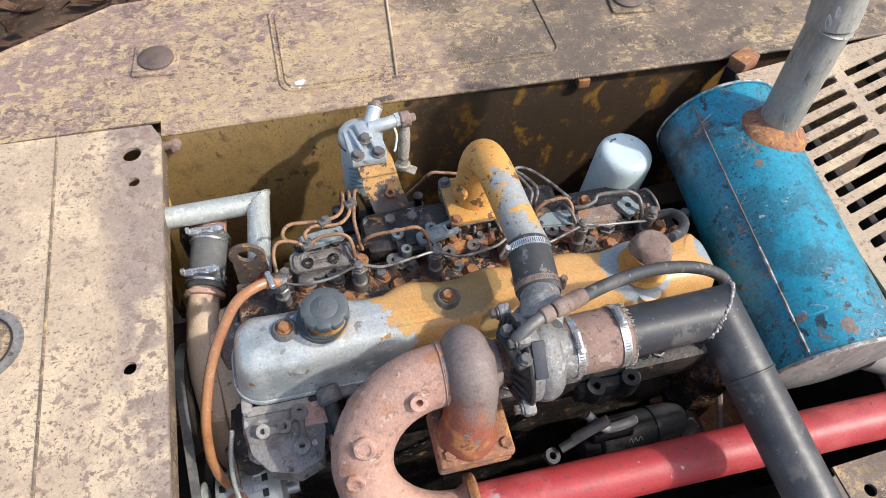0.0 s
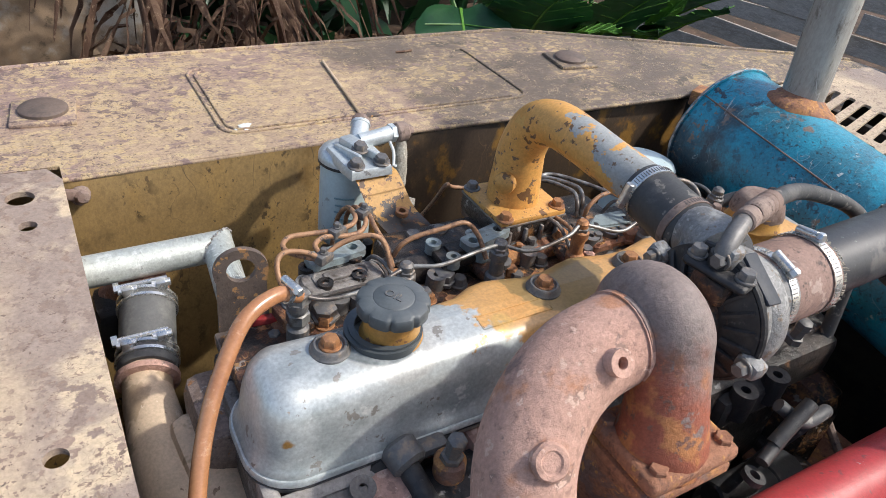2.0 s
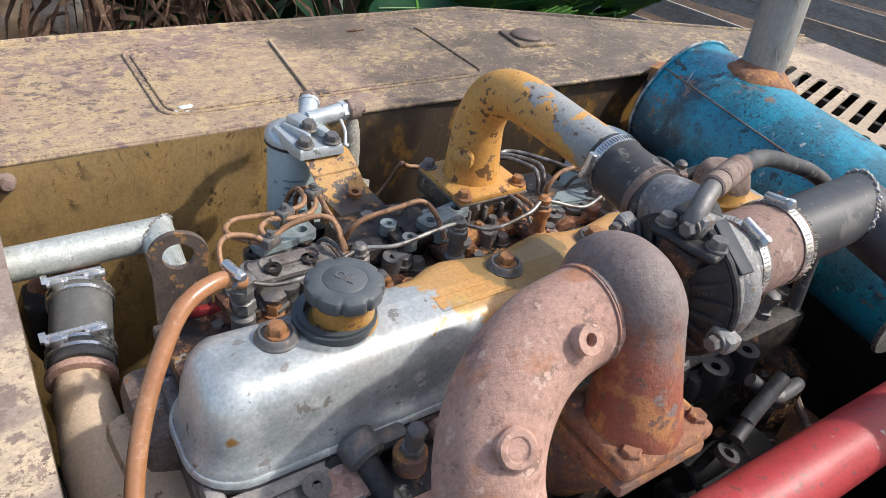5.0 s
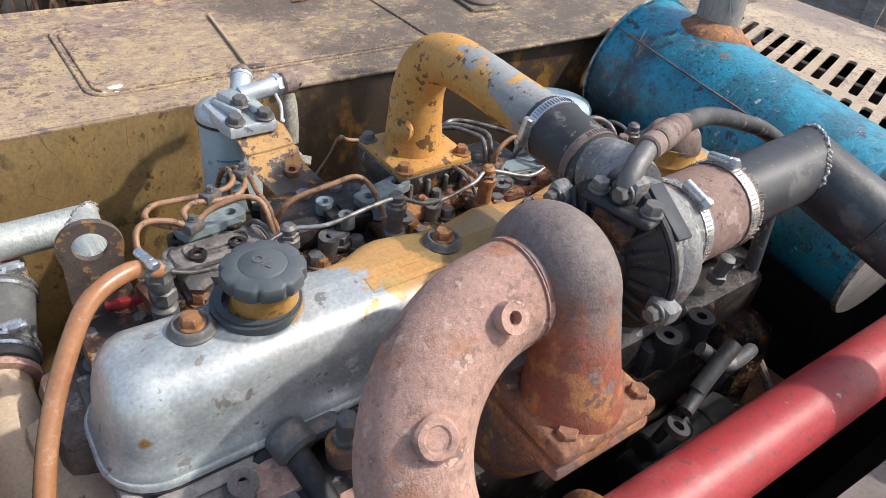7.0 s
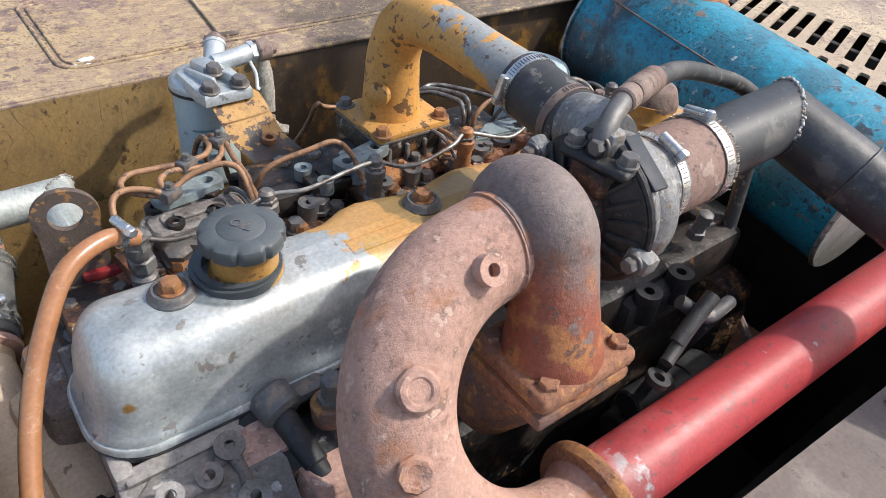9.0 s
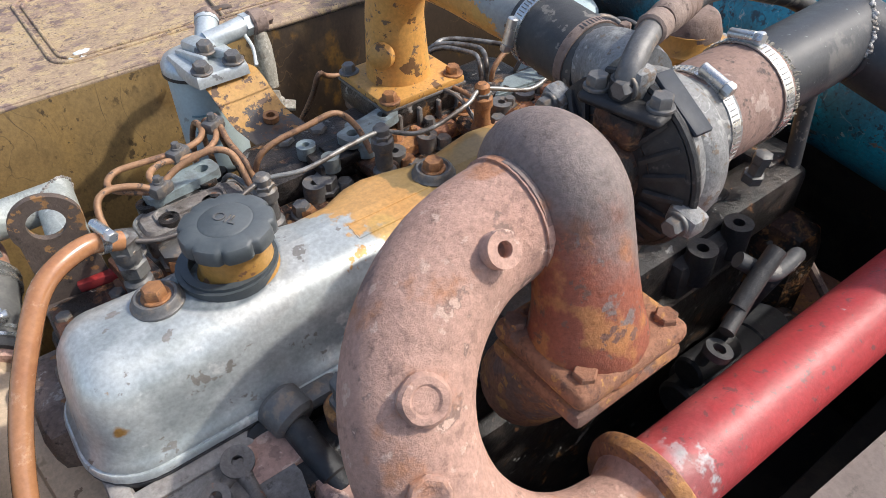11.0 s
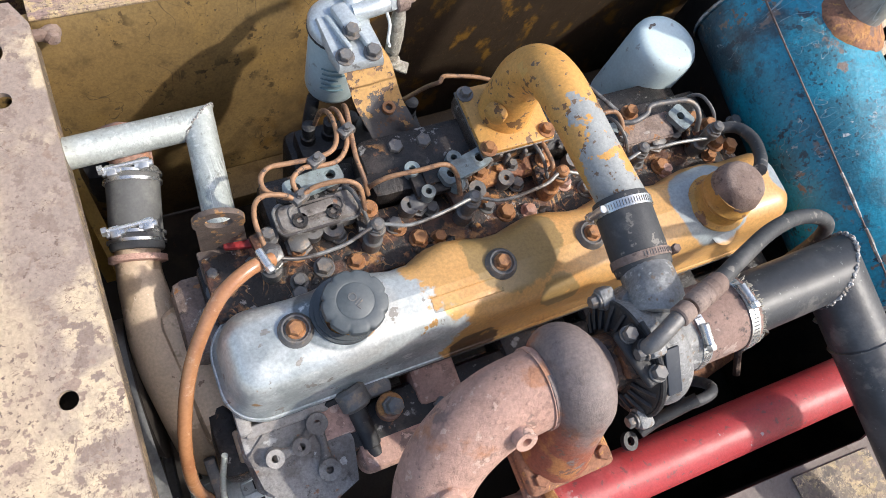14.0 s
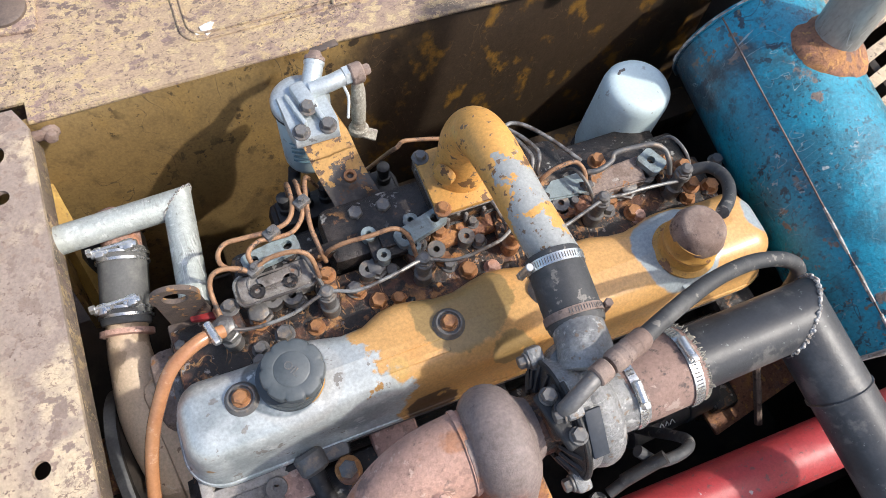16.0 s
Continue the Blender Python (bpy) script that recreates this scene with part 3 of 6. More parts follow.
def loft(outline, rows, spine=None):
    """Stacks an outline: rows of (z, inset); the last row is filled as the top, or drawn in to a ridge line x0, x1, y, z."""
    bm = bmesh.new()
    cx = sum(p[0] for p in outline) / len(outline)
    cy = sum(p[1] for p in outline) / len(outline)
    n = len(outline)
    rings = []
    for z, inset in rows:
        rg = []
        for i, (x, y) in enumerate(outline):
            (xa, ya), (xb, yb) = outline[i - 1], outline[(i + 1) % n]
            nx, ny = yb - ya, -(xb - xa)
            l = math.hypot(nx, ny) or 1
            rg.append(bm.verts.new((x - nx / l * inset, y - ny / l * inset, z)))
        rings.append(rg)
    for a, b in zip(rings, rings[1:]):
        for i in range(n):
            bm.faces.new((a[i], a[(i + 1) % n], b[(i + 1) % n], b[i]))
    bm.faces.new(rings[0])
    if spine:
        x0, x1, y, z = spine
        mid = [bm.verts.new((min(max(v.co.x, x0), x1), y, z)) for v in rings[-1]]
        for i in range(n):
            bm.faces.new((rings[-1][i], rings[-1][(i + 1) % n], mid[(i + 1) % n], mid[i]))
        bmesh.ops.remove_doubles(bm, verts=mid, dist=1e-5)
    else:
        bm.faces.new(rings[-1])
    return bm


def hexbolt(p, axis=(0, 0, 1), r=0.009, h=0.008, washer=1.7):
    p, a = Vector(p), Vector(axis).normalized()
    parts = []
    if washer:
        parts.append(lathe([(r * washer, 0), (r * washer, 0.0022), (r * washer * 0.94, 0.003)], p, a, 18))
        p = p + a * 0.003
    parts.append(lathe([(r, 0), (r, h * 0.8), (r * 0.86, h)], p, a, 6))
    return join(*parts) if len(parts) > 1 else parts[0]


def clamp(parent, c, axis, r, w=0.012, name="hose_clamp", screw=(0, 0, 1), mat="chrome"):
    c, a = Vector(c), Vector(axis).normalized()
    band = part(name, ring(c - a * w / 2, c + a * w / 2, r, r + 0.0016), mat, parent, "bright steel worm-drive band")
    s = Vector(screw)
    s = (s - a * s.dot(a)).normalized()
    t = a.cross(s)
    if r > 0.03:
        slits = []
        for i in range(16):
            b = radians(24 + i * 5.5)
            for k in (1, -1):
                nn = s * math.cos(b) + t * (math.sin(b) * k)
                e = c + nn * (r + 0.0016)
                slits.append(tube([e - a * w * 0.3, e + a * w * 0.3], 0.0007, 4, 1))
        tagged(part("band_slots", join(*slits), "boltd", band, "row of dark thread slots"), kind="stuff")
    q = c + s * (r + 0.005)
    part("screw_housing", join(cyl(q - t * 0.014, q + t * 0.014, 0.0058, 10, 0.001), lathe([(0.0066, 0), (0.0066, 0.006), (0.005, 0.008)], q + t * 0.014, t, 6)), mat, band)
    return band


def bead(pts, r=0.0035, sub=4):
    line = spline(pts, sub)
    bm = tube(line, r, 6, 1, rough=0.35)
    return bm


def arc(c, axis, r, a0=0, a1=360, n=24):
    u, v, a = frame_of(axis)
    c = Vector(c)
    return [c + (u * math.cos(radians(a0 + (a1 - a0) * i / n)) + v * math.sin(radians(a0 + (a1 - a0) * i / n))) * r for i in range(n + 1)]

# ---- ground and surroundings ----
DECK = 1.70
g = bmesh.new()
bmesh.ops.create_grid(g, x_segments=60, y_segments=60, size=60)
for v in g.verts:
    if 2.4 < v.co.y < 9 and -6 < v.co.x < 3:
        v.co.z = 0.10 * noise.noise(v.co * 0.7)
ground = part("ground", g, "earth")
tagged(ground, "brown earth strewn with leaf litter", "ground", kind="structure")

# ---- machine frame round the bay ----
frame_thing = thing("machine_frame", (0.4, 0.0, 0.0), "grimy yellow-brown steel frame around an open engine bay", "machine frame")
part("far_bay_wall", box((0.55, 0.6185, 1.282), (1.9, 0.014, 0.822), 0.002), "bay", frame_thing, "oil-stained yellow steel plate")
# Side walls, near wall and floor are near black, unlike the yellow far wall.
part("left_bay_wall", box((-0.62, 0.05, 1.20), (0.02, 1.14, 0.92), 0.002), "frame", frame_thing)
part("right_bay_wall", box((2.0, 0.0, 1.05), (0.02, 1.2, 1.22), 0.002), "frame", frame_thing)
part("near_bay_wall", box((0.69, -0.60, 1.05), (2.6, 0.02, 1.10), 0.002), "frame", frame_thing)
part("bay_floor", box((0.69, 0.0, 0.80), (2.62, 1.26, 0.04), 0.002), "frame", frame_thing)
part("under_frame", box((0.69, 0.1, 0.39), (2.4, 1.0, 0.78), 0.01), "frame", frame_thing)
part("floor_beam", box((0.5, -0.42, 1.16), (2.3, 0.10, 0.10), 0.006), "frame", frame_thing)
part("brace", box((-0.36, 0.36, 1.56), (0.30, 0.012, 0.035), 0.002, (0, 48, 62)), "bay", frame_thing, "yellow flat-bar brace")
for x, y, z in ((-0.205, 0.604, 1.668),):
    part("bolt", join(lathe([(0.017, 0), (0.016, 0.005), (0.012, 0.007), (0.012, 0.014), (0.009, 0.021), (0, 0.022)], (x, y, z), (0.25, -1, 0.2), 11, 0.14), box((x - 0.016, y - 0.008, z + 0.008), (0.03, 0.016, 0.018), 0.005, (0, 20, 15))), "rustlid", frame_thing, "corroded brown bolt")
part("lug", box((0.82, 0.606, 1.675), (0.032, 0.03, 0.026), 0.003), "boltr", frame_thing, "rusty orange steel lug")
part("lug", box((1.250, 0.565, 1.700), (0.065, 0.05, 0.040), 0.005, (0, 0, 25)), "redrust", frame_thing, "rusty hinge block")

# ---- hood deck ----
hood = thing("engine_hood", (0.5, 0.85, DECK - 0.10), "tan steel hood deck with scuffed worn paint", "hood")
FAR = [(-1.6, 0.50), (-0.62, 0.96), (-0.34, 1.105), (-0.05, 1.125), (1.00, 1.125), (1.16, 1.06), (1.85, 0.75), (2.02, 0.66)]
outer = [(-0.225, 0.612), (0.30, 0.614), (1.20, 0.592), (2.02, 0.592), *FAR[::-1][0:7], (-0.62, 0.655), (-0.225, 0.655)]
top = part("top_plate", plate(outer, [], DECK - 0.006, DECK), "deck", hood, "tan paint worn to brown primer")
lip = tube([(-0.225, 0.616, DECK - 0.0060), (0.30, 0.617, DECK - 0.0060), (1.20, 0.595, DECK - 0.0060), (2.0, 0.595, DECK - 0.0060)], 0.0065, 10, 3)
part("front_edge", lip, "deck", hood)
skirt = bmesh.new()
pa = [(x, y) for x, y in FAR]
prev = None
for x, y in pa:
    a, b = skirt.verts.new((x, y, DECK - 0.004)), skirt.verts.new((x, y + 0.01, DECK - 0.9))
    if prev:
        skirt.faces.new((prev[0], a, b, prev[1]))
    prev = (a, b)
bmesh.ops.solidify(skirt, geom=skirt.faces[:], thickness=0.006)
part("side_skirt", skirt, "deck", hood)
part("rim", tube([(x, y, DECK + 0.001) for x, y in FAR], 0.006, 8, 1), "deck", hood)
for cx, cy in ((-0.229, 0.866), (1.043, 0.862)):
    pad = part("cap_pad", box((cx, cy, DECK + 0.003), (0.112, 0.112, 0.010), 0.003, (0, 0, -6)), "deck", hood, "square raised pad")
    part("round_cap", lathe([(0.043, 0), (0.043, 0.007), (0.038, 0.011), (0, 0.012)], (cx, cy, DECK + 0.007), (0, 0, 1), 28), "capbrown", pad, "dark round cap")
# raised reinforcing frame of the hatch
for inset, r in ((0.0, 0.0042), (0.014, 0.0028)):
    seam = [V(x, y, DECK + 0.0012) for x, y in rounded(0.062 + inset, 0.690 + inset, 0.785 - inset, 1.02 - inset, 0.035 - inset * 0.5)]
    part("hatch_seam", tube(seam[6:] + seam[:3] if inset == 0 else seam[6:19], r * (0.8 if inset == 0 else 1), 8, 1), "deck", hood, "raised seam of the hatch")
single("welding_rod", tube([(0.383, 1.0, DECK + 0.004), (0.366, 0.84, DECK + 0.004), (0.349, 0.688, DECK + 0.004)], 0.0033, 8, 3), "tan", "thin tan rod lying on the hood deck", "rod")
single("bird_dropping", join(lathe([(0.013, 0), (0.009, 0.003), (0, 0.004)], (0.106, 0.713, DECK), (0, 0, 1), 9, 0.3), lathe([(0.006, 0), (0.004, 0.002), (0, 0.003)], (0.090, 0.708, DECK), (0, 0, 1), 7, 0.3), lathe([(0.007, 0), (0.004, 0.002), (0, 0.003)], (0.117, 0.722, DECK), (0, 0, 1), 7, 0.3)), "label", "white splash dried on the hood deck", "splash")
single("twig", tube([(0.592, 1.02, DECK + 0.003), (0.615, 1.018, DECK + 0.004), (0.64, 1.024, DECK + 0.003)], 0.003, 6, 3), "deadleaf", "short dry twig on the hood deck", "twig")

# ---- side cover plate ----
side = thing("side_cover", (-0.6, 0.05, DECK - 0.03), "pale tan steel cover plate with bolt holes", "cover plate")
hl = [circle(-0.289, 0.556, 0.021), circle(-0.284, 0.472, 0.013), circle(-0.291, 0.020, 0.013), circle(-0.295, -0.36, 0.013)]
part("plate", plate([(-0.225, -0.75), (-0.225, 0.598), (-0.245, 0.640), (-1.6, 0.664), (-1.6, -0.75)], hl, DECK - 0.004, DECK + 0.006), "deck_pale", side, "pale tan paint chipped to steel")
part("edge_flange", box((-0.229, -0.08, DECK - 0.028), (0.006, 1.34, 0.052), 0.001), "deck", side)
part("fold", tube([(-0.452, 0.655, DECK + 0.0055), (-0.445, 0.1, DECK + 0.0055), (-0.44, -0.75, DECK + 0.0055)], 0.0035, 6, 4), "deck", side, "folded seam")
lock = part("lock_dish", ring((-0.56, 0.125, DECK + 0.004), (-0.56, 0.125, DECK + 0.011), 0.058, 0.079), "greycast", side, "grey recessed lock dish")
part("dish_floor", lathe([(0.0585, 0), (0.05, -0.001), (0, -0.001)], (-0.56, 0.125, DECK + 0.0085), (0, 0, 1), 28), "deck", lock, "dirty tan dish floor")
part("lock_barrel", ring((-0.548, 0.118, DECK + 0.007), (-0.548, 0.118, DECK + 0.018), 0.012, 0.030), "greycast", lock)
part("lock_ring", ring((-0.56, 0.125, DECK + 0.010), (-0.56, 0.125, DECK + 0.0125), 0.058, 0.062), "frame", lock)

# ---- grille cover ----
gr = thing("grille_cover", (1.6, 0.2, DECK - 0.03), "tan steel cover with rows of cooling slots", "grille")
slots = []
for k in range(13):
    y = 0.505 - k * 0.047
    for x0, x1 in ((1.245, 1.455), (1.49, 1.70)):
        ya, s = y, 0.30
        pts = [(x0, ya - 0.011), (x0 + 0.008, ya - 0.013), (x1 - 0.008, ya - 0.013), (x1, ya - 0.008), (x1, ya + 0.006), (x1 - 0.008, ya + 0.011), (x0 + 0.008, ya + 0.011), (x0, ya + 0.006)]
        slots.append([(px, py + (px - 1.47) * s) for px, py in pts])
part("plate", plate([(1.205, -0.75), (2.02, -0.75), (2.02, 0.592), (1.78, 0.592), (1.205, 0.52)], [s for s in slots if max(p[1] for p in s) < 0.56], DECK - 0.004, DECK + 0.003), "deck_pale", gr)
part("edge_flange", box((1.208, -0.115, DECK - 0.02), (0.006, 1.26, 0.036), 0.001), "redrust", gr)
for k in range(3):
    part("rib", box((1.3 + k * 0.3, -0.1, DECK - 0.03), (0.02, 1.25, 0.04), 0.002), "frame", gr)

# ---- near walkway plate ----
wk = thing("walkway_plate", (0.6, -0.75, 1.56), "grey-brown steel walkway plate with worn pale patches", "walkway")
part("plate", plate([(0.28, -0.435), (0.872, -0.462), (0.955, -0.445), (0.980, -1.1), (0.25, -1.1)], [], 1.602, 1.61), "catwalk", wk)
part("plate", plate([(0.958, -0.430), (1.18, -0.420), (1.18, -1.1), (0.985, -1.1)], [circle(1.005, -0.485, 0.012)], 1.602, 1.61), "deck", wk)
part("cover_strip", plate([(0.703, -0.466), (0.868, -0.476), (0.876, -0.62), (0.705, -0.60)], [], 1.611, 1.6145), "deck", wk, "beige painted strip on the plate")
part("edge_flange", box((0.576, -0.455, 1.582), (0.592, 0.006, 0.05), 0.001, (0, 0, -3.4)), "frame", wk)
part("support", box((0.6, -0.75, 1.30), (0.5, 0.24, 0.60), 0.004), "frame", wk)

# ---- engine ----
eng = thing("diesel_engine", (0.38, 0.0, 0.86), "oily six-cylinder diesel engine with a worn orange and grey valve cover", "engine")
part("crankcase", box((0.38, 0.02, 1.15), (0.96, 0.30, 0.58), 0.03), "block", eng)
part("oil_pan", box((0.38, 0.02, 0.90), (0.80, 0.24, 0.14), 0.03), "frame", eng)
head = part("cylinder_head", box((0.385, 0.045, 1.555), (0.97, 0.245, 0.20), 0.010), "block", eng, "oily black casting")
part("head_front", box((-0.098, 0.02, 1.60), (0.02, 0.16, 0.13), 0.006), "greycast", eng, "grey casting")
part("head_deck", box((0.385, 0.115, 1.668), (0.95, 0.10, 0.032), 0.006), "rustblock", eng, "rusty oily rocker deck")
part("gasket", loft(rounded(-0.108, -0.081, 0.866, 0.066, 0.05), [(1.652, 0.0), (1.664, 0.0)]), "boltd", eng)


def cover_outline():
    o = []
    for x, y in rounded(-0.107, -0.079, 0.868, 0.066, 0.052, 8):
        o.append((x, y))
    dense = []
    for (xa, ya), (xb, yb) in zip(o, o[1:] + o[:1]):
        k = max(1, int(math.hypot(xb - xa, yb - ya) / 0.03))
        for i in range(k):
            dense.append((xa + (xb - xa) * i / k, ya + (yb - ya) * i / k))
    out = []
    for x, y in dense:
        if y > 0.05:
            y += 0.007 * math.sin((x - 0.05) * 2 * math.pi / 0.155) * (1 if 0.05 < x < 0.75 else 0.2) + (0.006 if x > 0.2 else 0)
        out.append((x, y))
    return out


cover = part("valve_cover", loft(cover_outline(), [(1.664, -0.004), (1.672, -0.005), (1.676, 0.0), (1.700, 0.004), (1.725, 0.008), (1.745, 0.014), (1.757, 0.022), (1.764, 0.031), (1.7675, 0.041), (1.769, 0.050)], spine=(-0.03, 0.79, -0.004, 1.7715)), "cover", eng, "orange paint flaking to silver-grey primer", 60)
part("cover_flange", loft(cover_outline(), [(1.659, -0.007), (1.661, -0.009), (1.666, -0.009), (1.669, -0.007)]), "cover", cover, "bright worn lip of the cover")
part("cover_seal", loft(cover_outline(), [(1.650, -0.007), (1.6585, -0.009)]), "rubber", cover, "black gasket")
part("nameplate", join(tube([(0.188, -0.037, 1.7675), (0.295, -0.037, 1.7675), (0.295, -0.016, 1.770), (0.188, -0.016, 1.770), (0.188, -0.037, 1.7675)], 0.0013, 6, 1), box((0.2415, -0.0265, 1.7668), (0.104, 0.02, 0.004), 0.0005)), "cover", cover, "small raised plate frame")
for x, hm in ((0.0, "boltr"), (0.306, "boltr"), (0.460, "boltr")):
    seat = part("bolt_washer", lathe([(0.0242, 0), (0.0242, 0.004), (0.0222, 0.006), (0.0215, 0.009), (0.0190, 0.0120), (0.0168, 0.0120), (0.015, 0.009), (0, 0.009)], (x, 0.0, 1.768), (0, 0, 1), 28), "boltd", cover, "black rubber and steel washer")
    part("bolt", hexbolt((x, 0, 1.776), (0, 0, 1), 0.0108, 0.0100, 1.25), hm, seat, "rusty hex bolt head")
# oil filler
neck = part("filler_neck", lathe([(0.040, 0), (0.038, 0.006), (0.0345, 0.010), (0.034, 0.024), (0.0335, 0.042)], (0.078, 0.0, 1.766), (0, 0, 1), 36), "yplain", cover, "orange filler neck")
part("neck_ring", join(ring((0.070, 0.006, 1.762), (0.070, 0.006, 1.7765), 0.036, 0.0475, 40), ring((0.071, 0.005, 1.776), (0.071, 0.005, 1.780), 0.036, 0.0435, 40)), "cap", cover, "dark grey base ring")
capbm = bmesh.new()
prof = [(0.034, 0.000), (0.0420, 0.001), (0.0435, 0.003), (0.0435, 0.0140), (0.0420, 0.0166), (0.0385, 0.0180), (0.0265, 0.0200), (0.0245, 0.0192), (0.0225, 0.0205), (0.0, 0.0208)]
rings = []
N = 120
for r, h in prof:
    if r == 0:
        rings.append([capbm.verts.new((0.078, 0.001, 1.805 + h))])
        continue
    rg = []
    for i in range(N):
        a = 2 * math.pi * i / N
        k = 1 - (0.075 * max(0, math.cos(a * 9)) ** 6 if r > 0.0410 else 0.04 * max(0, math.cos(a * 9)) ** 6 if r > 0.037 else 0)
        rg.append(capbm.verts.new((0.078 + r * k * math.cos(a), 0.001 + r * k * math.sin(a), 1.805 + h)))
    rings.append(rg)
for p, q in zip(rings, rings[1:]):
    for i in range(N):
        f = [p[i], p[(i + 1) % N], q[(i + 1) % len(q)], q[i % len(q)]]
        capbm.faces.new(list(dict.fromkeys(f)))
capbm.faces.new(rings[0])
cap_ob = part("oil_filler_cap", capbm, "cap", cover, "dark grey plastic cap with scalloped rim")


def text_mesh(name, body, size, m, mat, parent, depth=0.0006, label=""):
    cu = bpy.data.curves.new(name, "FONT")
    cu.body, cu.size, cu.extrude, cu.align_x, cu.align_y = body, size, depth, "CENTER", "CENTER"
    tmp = new("tmp_text", cu)
    bpy.context.view_layer.update()
    me = bpy.data.meshes.new_from_object(tmp.evaluated_get(bpy.context.evaluated_depsgraph_get()))
    bpy.data.objects.remove(tmp)
    bm = bmesh.new()
    bm.from_mesh(me)
    bmesh.ops.transform(bm, matrix=m, verts=bm.verts)
    return part(name, bm, mat, parent, label)


text_mesh("lettering", "OIL", 0.016, pose(0.078, 0.001, 1.8262, 0, 0, -58), "boltd", cap_ob, label="raised letters")
# breather
breath = part("breather", lathe([(0.050, 0), (0.0505, 0.004), (0.046, 0.007), (0.043, 0.010), (0.0415, 0.028), (0.0435, 0.031), (0.0435, 0.036), (0.040, 0.040), (0.038, 0.060), (0.024, 0.066), (0, 0.067)], (0.697, -0.014, 1.766), (0, 0, 1), 32), "yplain", cover, "orange breather can with rusty brown lid")
part("breather_lid", lathe([(0.0415, 0), (0.0420, 0.006), (0.0400, 0.014), (0.036, 0.024), (0.032, 0.029), (0.027, 0.0315), (0, 0.032)], (0.700, -0.012, 1.816), (0.05, 0.03, 1), 20, 0.02), "rustlid", breath, "rusty brown lid")
part("bolt", hexbolt((0.752, 0.008, 1.769), (0, 0, 1), 0.013, 0.014, 1.4), "boltr", cover)
part("flange_oval", lathe([(0.026, 0), (0.026, 0.002), (0.022, 0.003), (0, 0.003)], (0.70, -0.055, 1.748), (0, -0.35, 1), 24), "cover", cover)

# rocker deck: injectors, nuts, plugs
for k in range(6):
    x = 0.001 + 0.1547 * k
    inj = part("injector", lathe([(0.015, 0), (0.015, 0.03), (0.011, 0.034), (0.011, 0.060), (0.014, 0.062), (0.014, 0.074), (0.010, 0.078), (0.010, 0.09), (0.006, 0.094), (0, 0.094)], (x, 0.111, 1.682), (0, 0, 1), 14), "boltr" if k == 3 else "boltd", eng, "dark steel fuel injector")
    part("nut", lathe([(0.0125, 0), (0.0125, 0.011), (0.010, 0.013), (0, 0.013)], (x, 0.111, 1.752), (0, 0, 1), 6), "boltd", inj)
    cl = part("injector_clamp", box((x + 0.004, 0.142, 1.700), (0.036, 0.062, 0.018), 0.005, (0, 0, 8 * (-1) ** k)), "rustblock", eng, "rusty clamp bridge")
    part("nut", hexbolt((x + 0.010, 0.160, 1.708), (0, 0, 1), 0.010, 0.012, 1.5), "boltr" if k % 2 else "boltd", cl)
    part("bolt", hexbolt((x + 0.075, 0.098, 1.684), (0, 0, 1), 0.013, 0.012, 1.25), "boltr" if k % 3 else "boltd", eng, "head bolt")
    part("bolt", hexbolt((x + 0.045, 0.130, 1.684), (0, 0, 1), 0.0115, 0.014, 1.25), "boltd" if k % 2 else "boltr", eng, "head bolt")
    part("bolt", hexbolt((x + 0.112, 0.140, 1.684), (0, 0, 1), 0.011, 0.012, 1.25), "boltd", eng, "head bolt")
part("leak_off_line", tube([(0.0, 0.108, 1.768), (0.04, 0.098, 1.757), (0.10, 0.098, 1.760), (0.155, 0.110, 1.768), (0.20, 0.096, 1.770), (0.26, 0.100, 1.774), (0.309, 0.109, 1.768), (0.36, 0.098, 1.752), (0.43, 0.10, 1.762), (0.465, 0.11, 1.768), (0.53, 0.092, 1.752), (0.58, 0.10, 1.758), (0.62, 0.108, 1.766), (0.66, 0.110, 1.752), (0.71, 0.112, 1.742), (0.775, 0.103, 1.745)], 0.0030, 10, 5), "line", eng, "thin grey steel return line")
# exhaust side of the head
part("exhaust_manifold", box((0.40, -0.135, 1.60), (0.86, 0.075, 0.085), 0.02), "block", eng, "rusty brown exhaust manifold")
for k in range(6):
    part("manifold_port", box((0.03 + 0.155 * k, -0.098, 1.605), (0.075, 0.09, 0.09), 0.012), "rust" if k < 2 else "block", eng)
part("manifold_riser", join(cyl((0.275, -0.19, 1.63), (0.277, -0.256, 1.742), 0.048, 20), box((0.279, -0.258, 1.742), (0.126, 0.106, 0.018), 0.006)), "redrust", eng)
part("manifold_face", loft(rounded(0.040, -0.205, 0.150, -0.112, 0.02), [(1.58, 0.0), (1.630, 0.0), (1.638, 0.006)]), "rust", eng, "pitted rusty manifold face")
part("stud_boss", cyl((0.103, -0.128, 1.62), (0.103, -0.125, 1.668), 0.020, 18, 0.003), "redrust", eng)
for x in (0.103, 0.175, 0.39, 0.545, 0.70):
    part("manifold_stud", lathe([(0.014, 0), (0.014, 0.012), (0.010, 0.013), (0.010, 0.03), (0.012, 0.032), (0.012, 0.044), (0.009, 0.046), (0, 0.046)], (x, -0.126 if x < 0.11 else -0.152, 1.665), (0, -0.15, 1), 6), "boltd", eng)
part("sleeve", join(cyl((0.054, -0.096, 1.664), (0.064, -0.168, 1.634), 0.0140, 20, 0.002), cyl((0.0635, -0.165, 1.635), (0.066, -0.182, 1.628), 0.0118, 18, 0.002)), "blackcast", eng, "black steel sleeve")
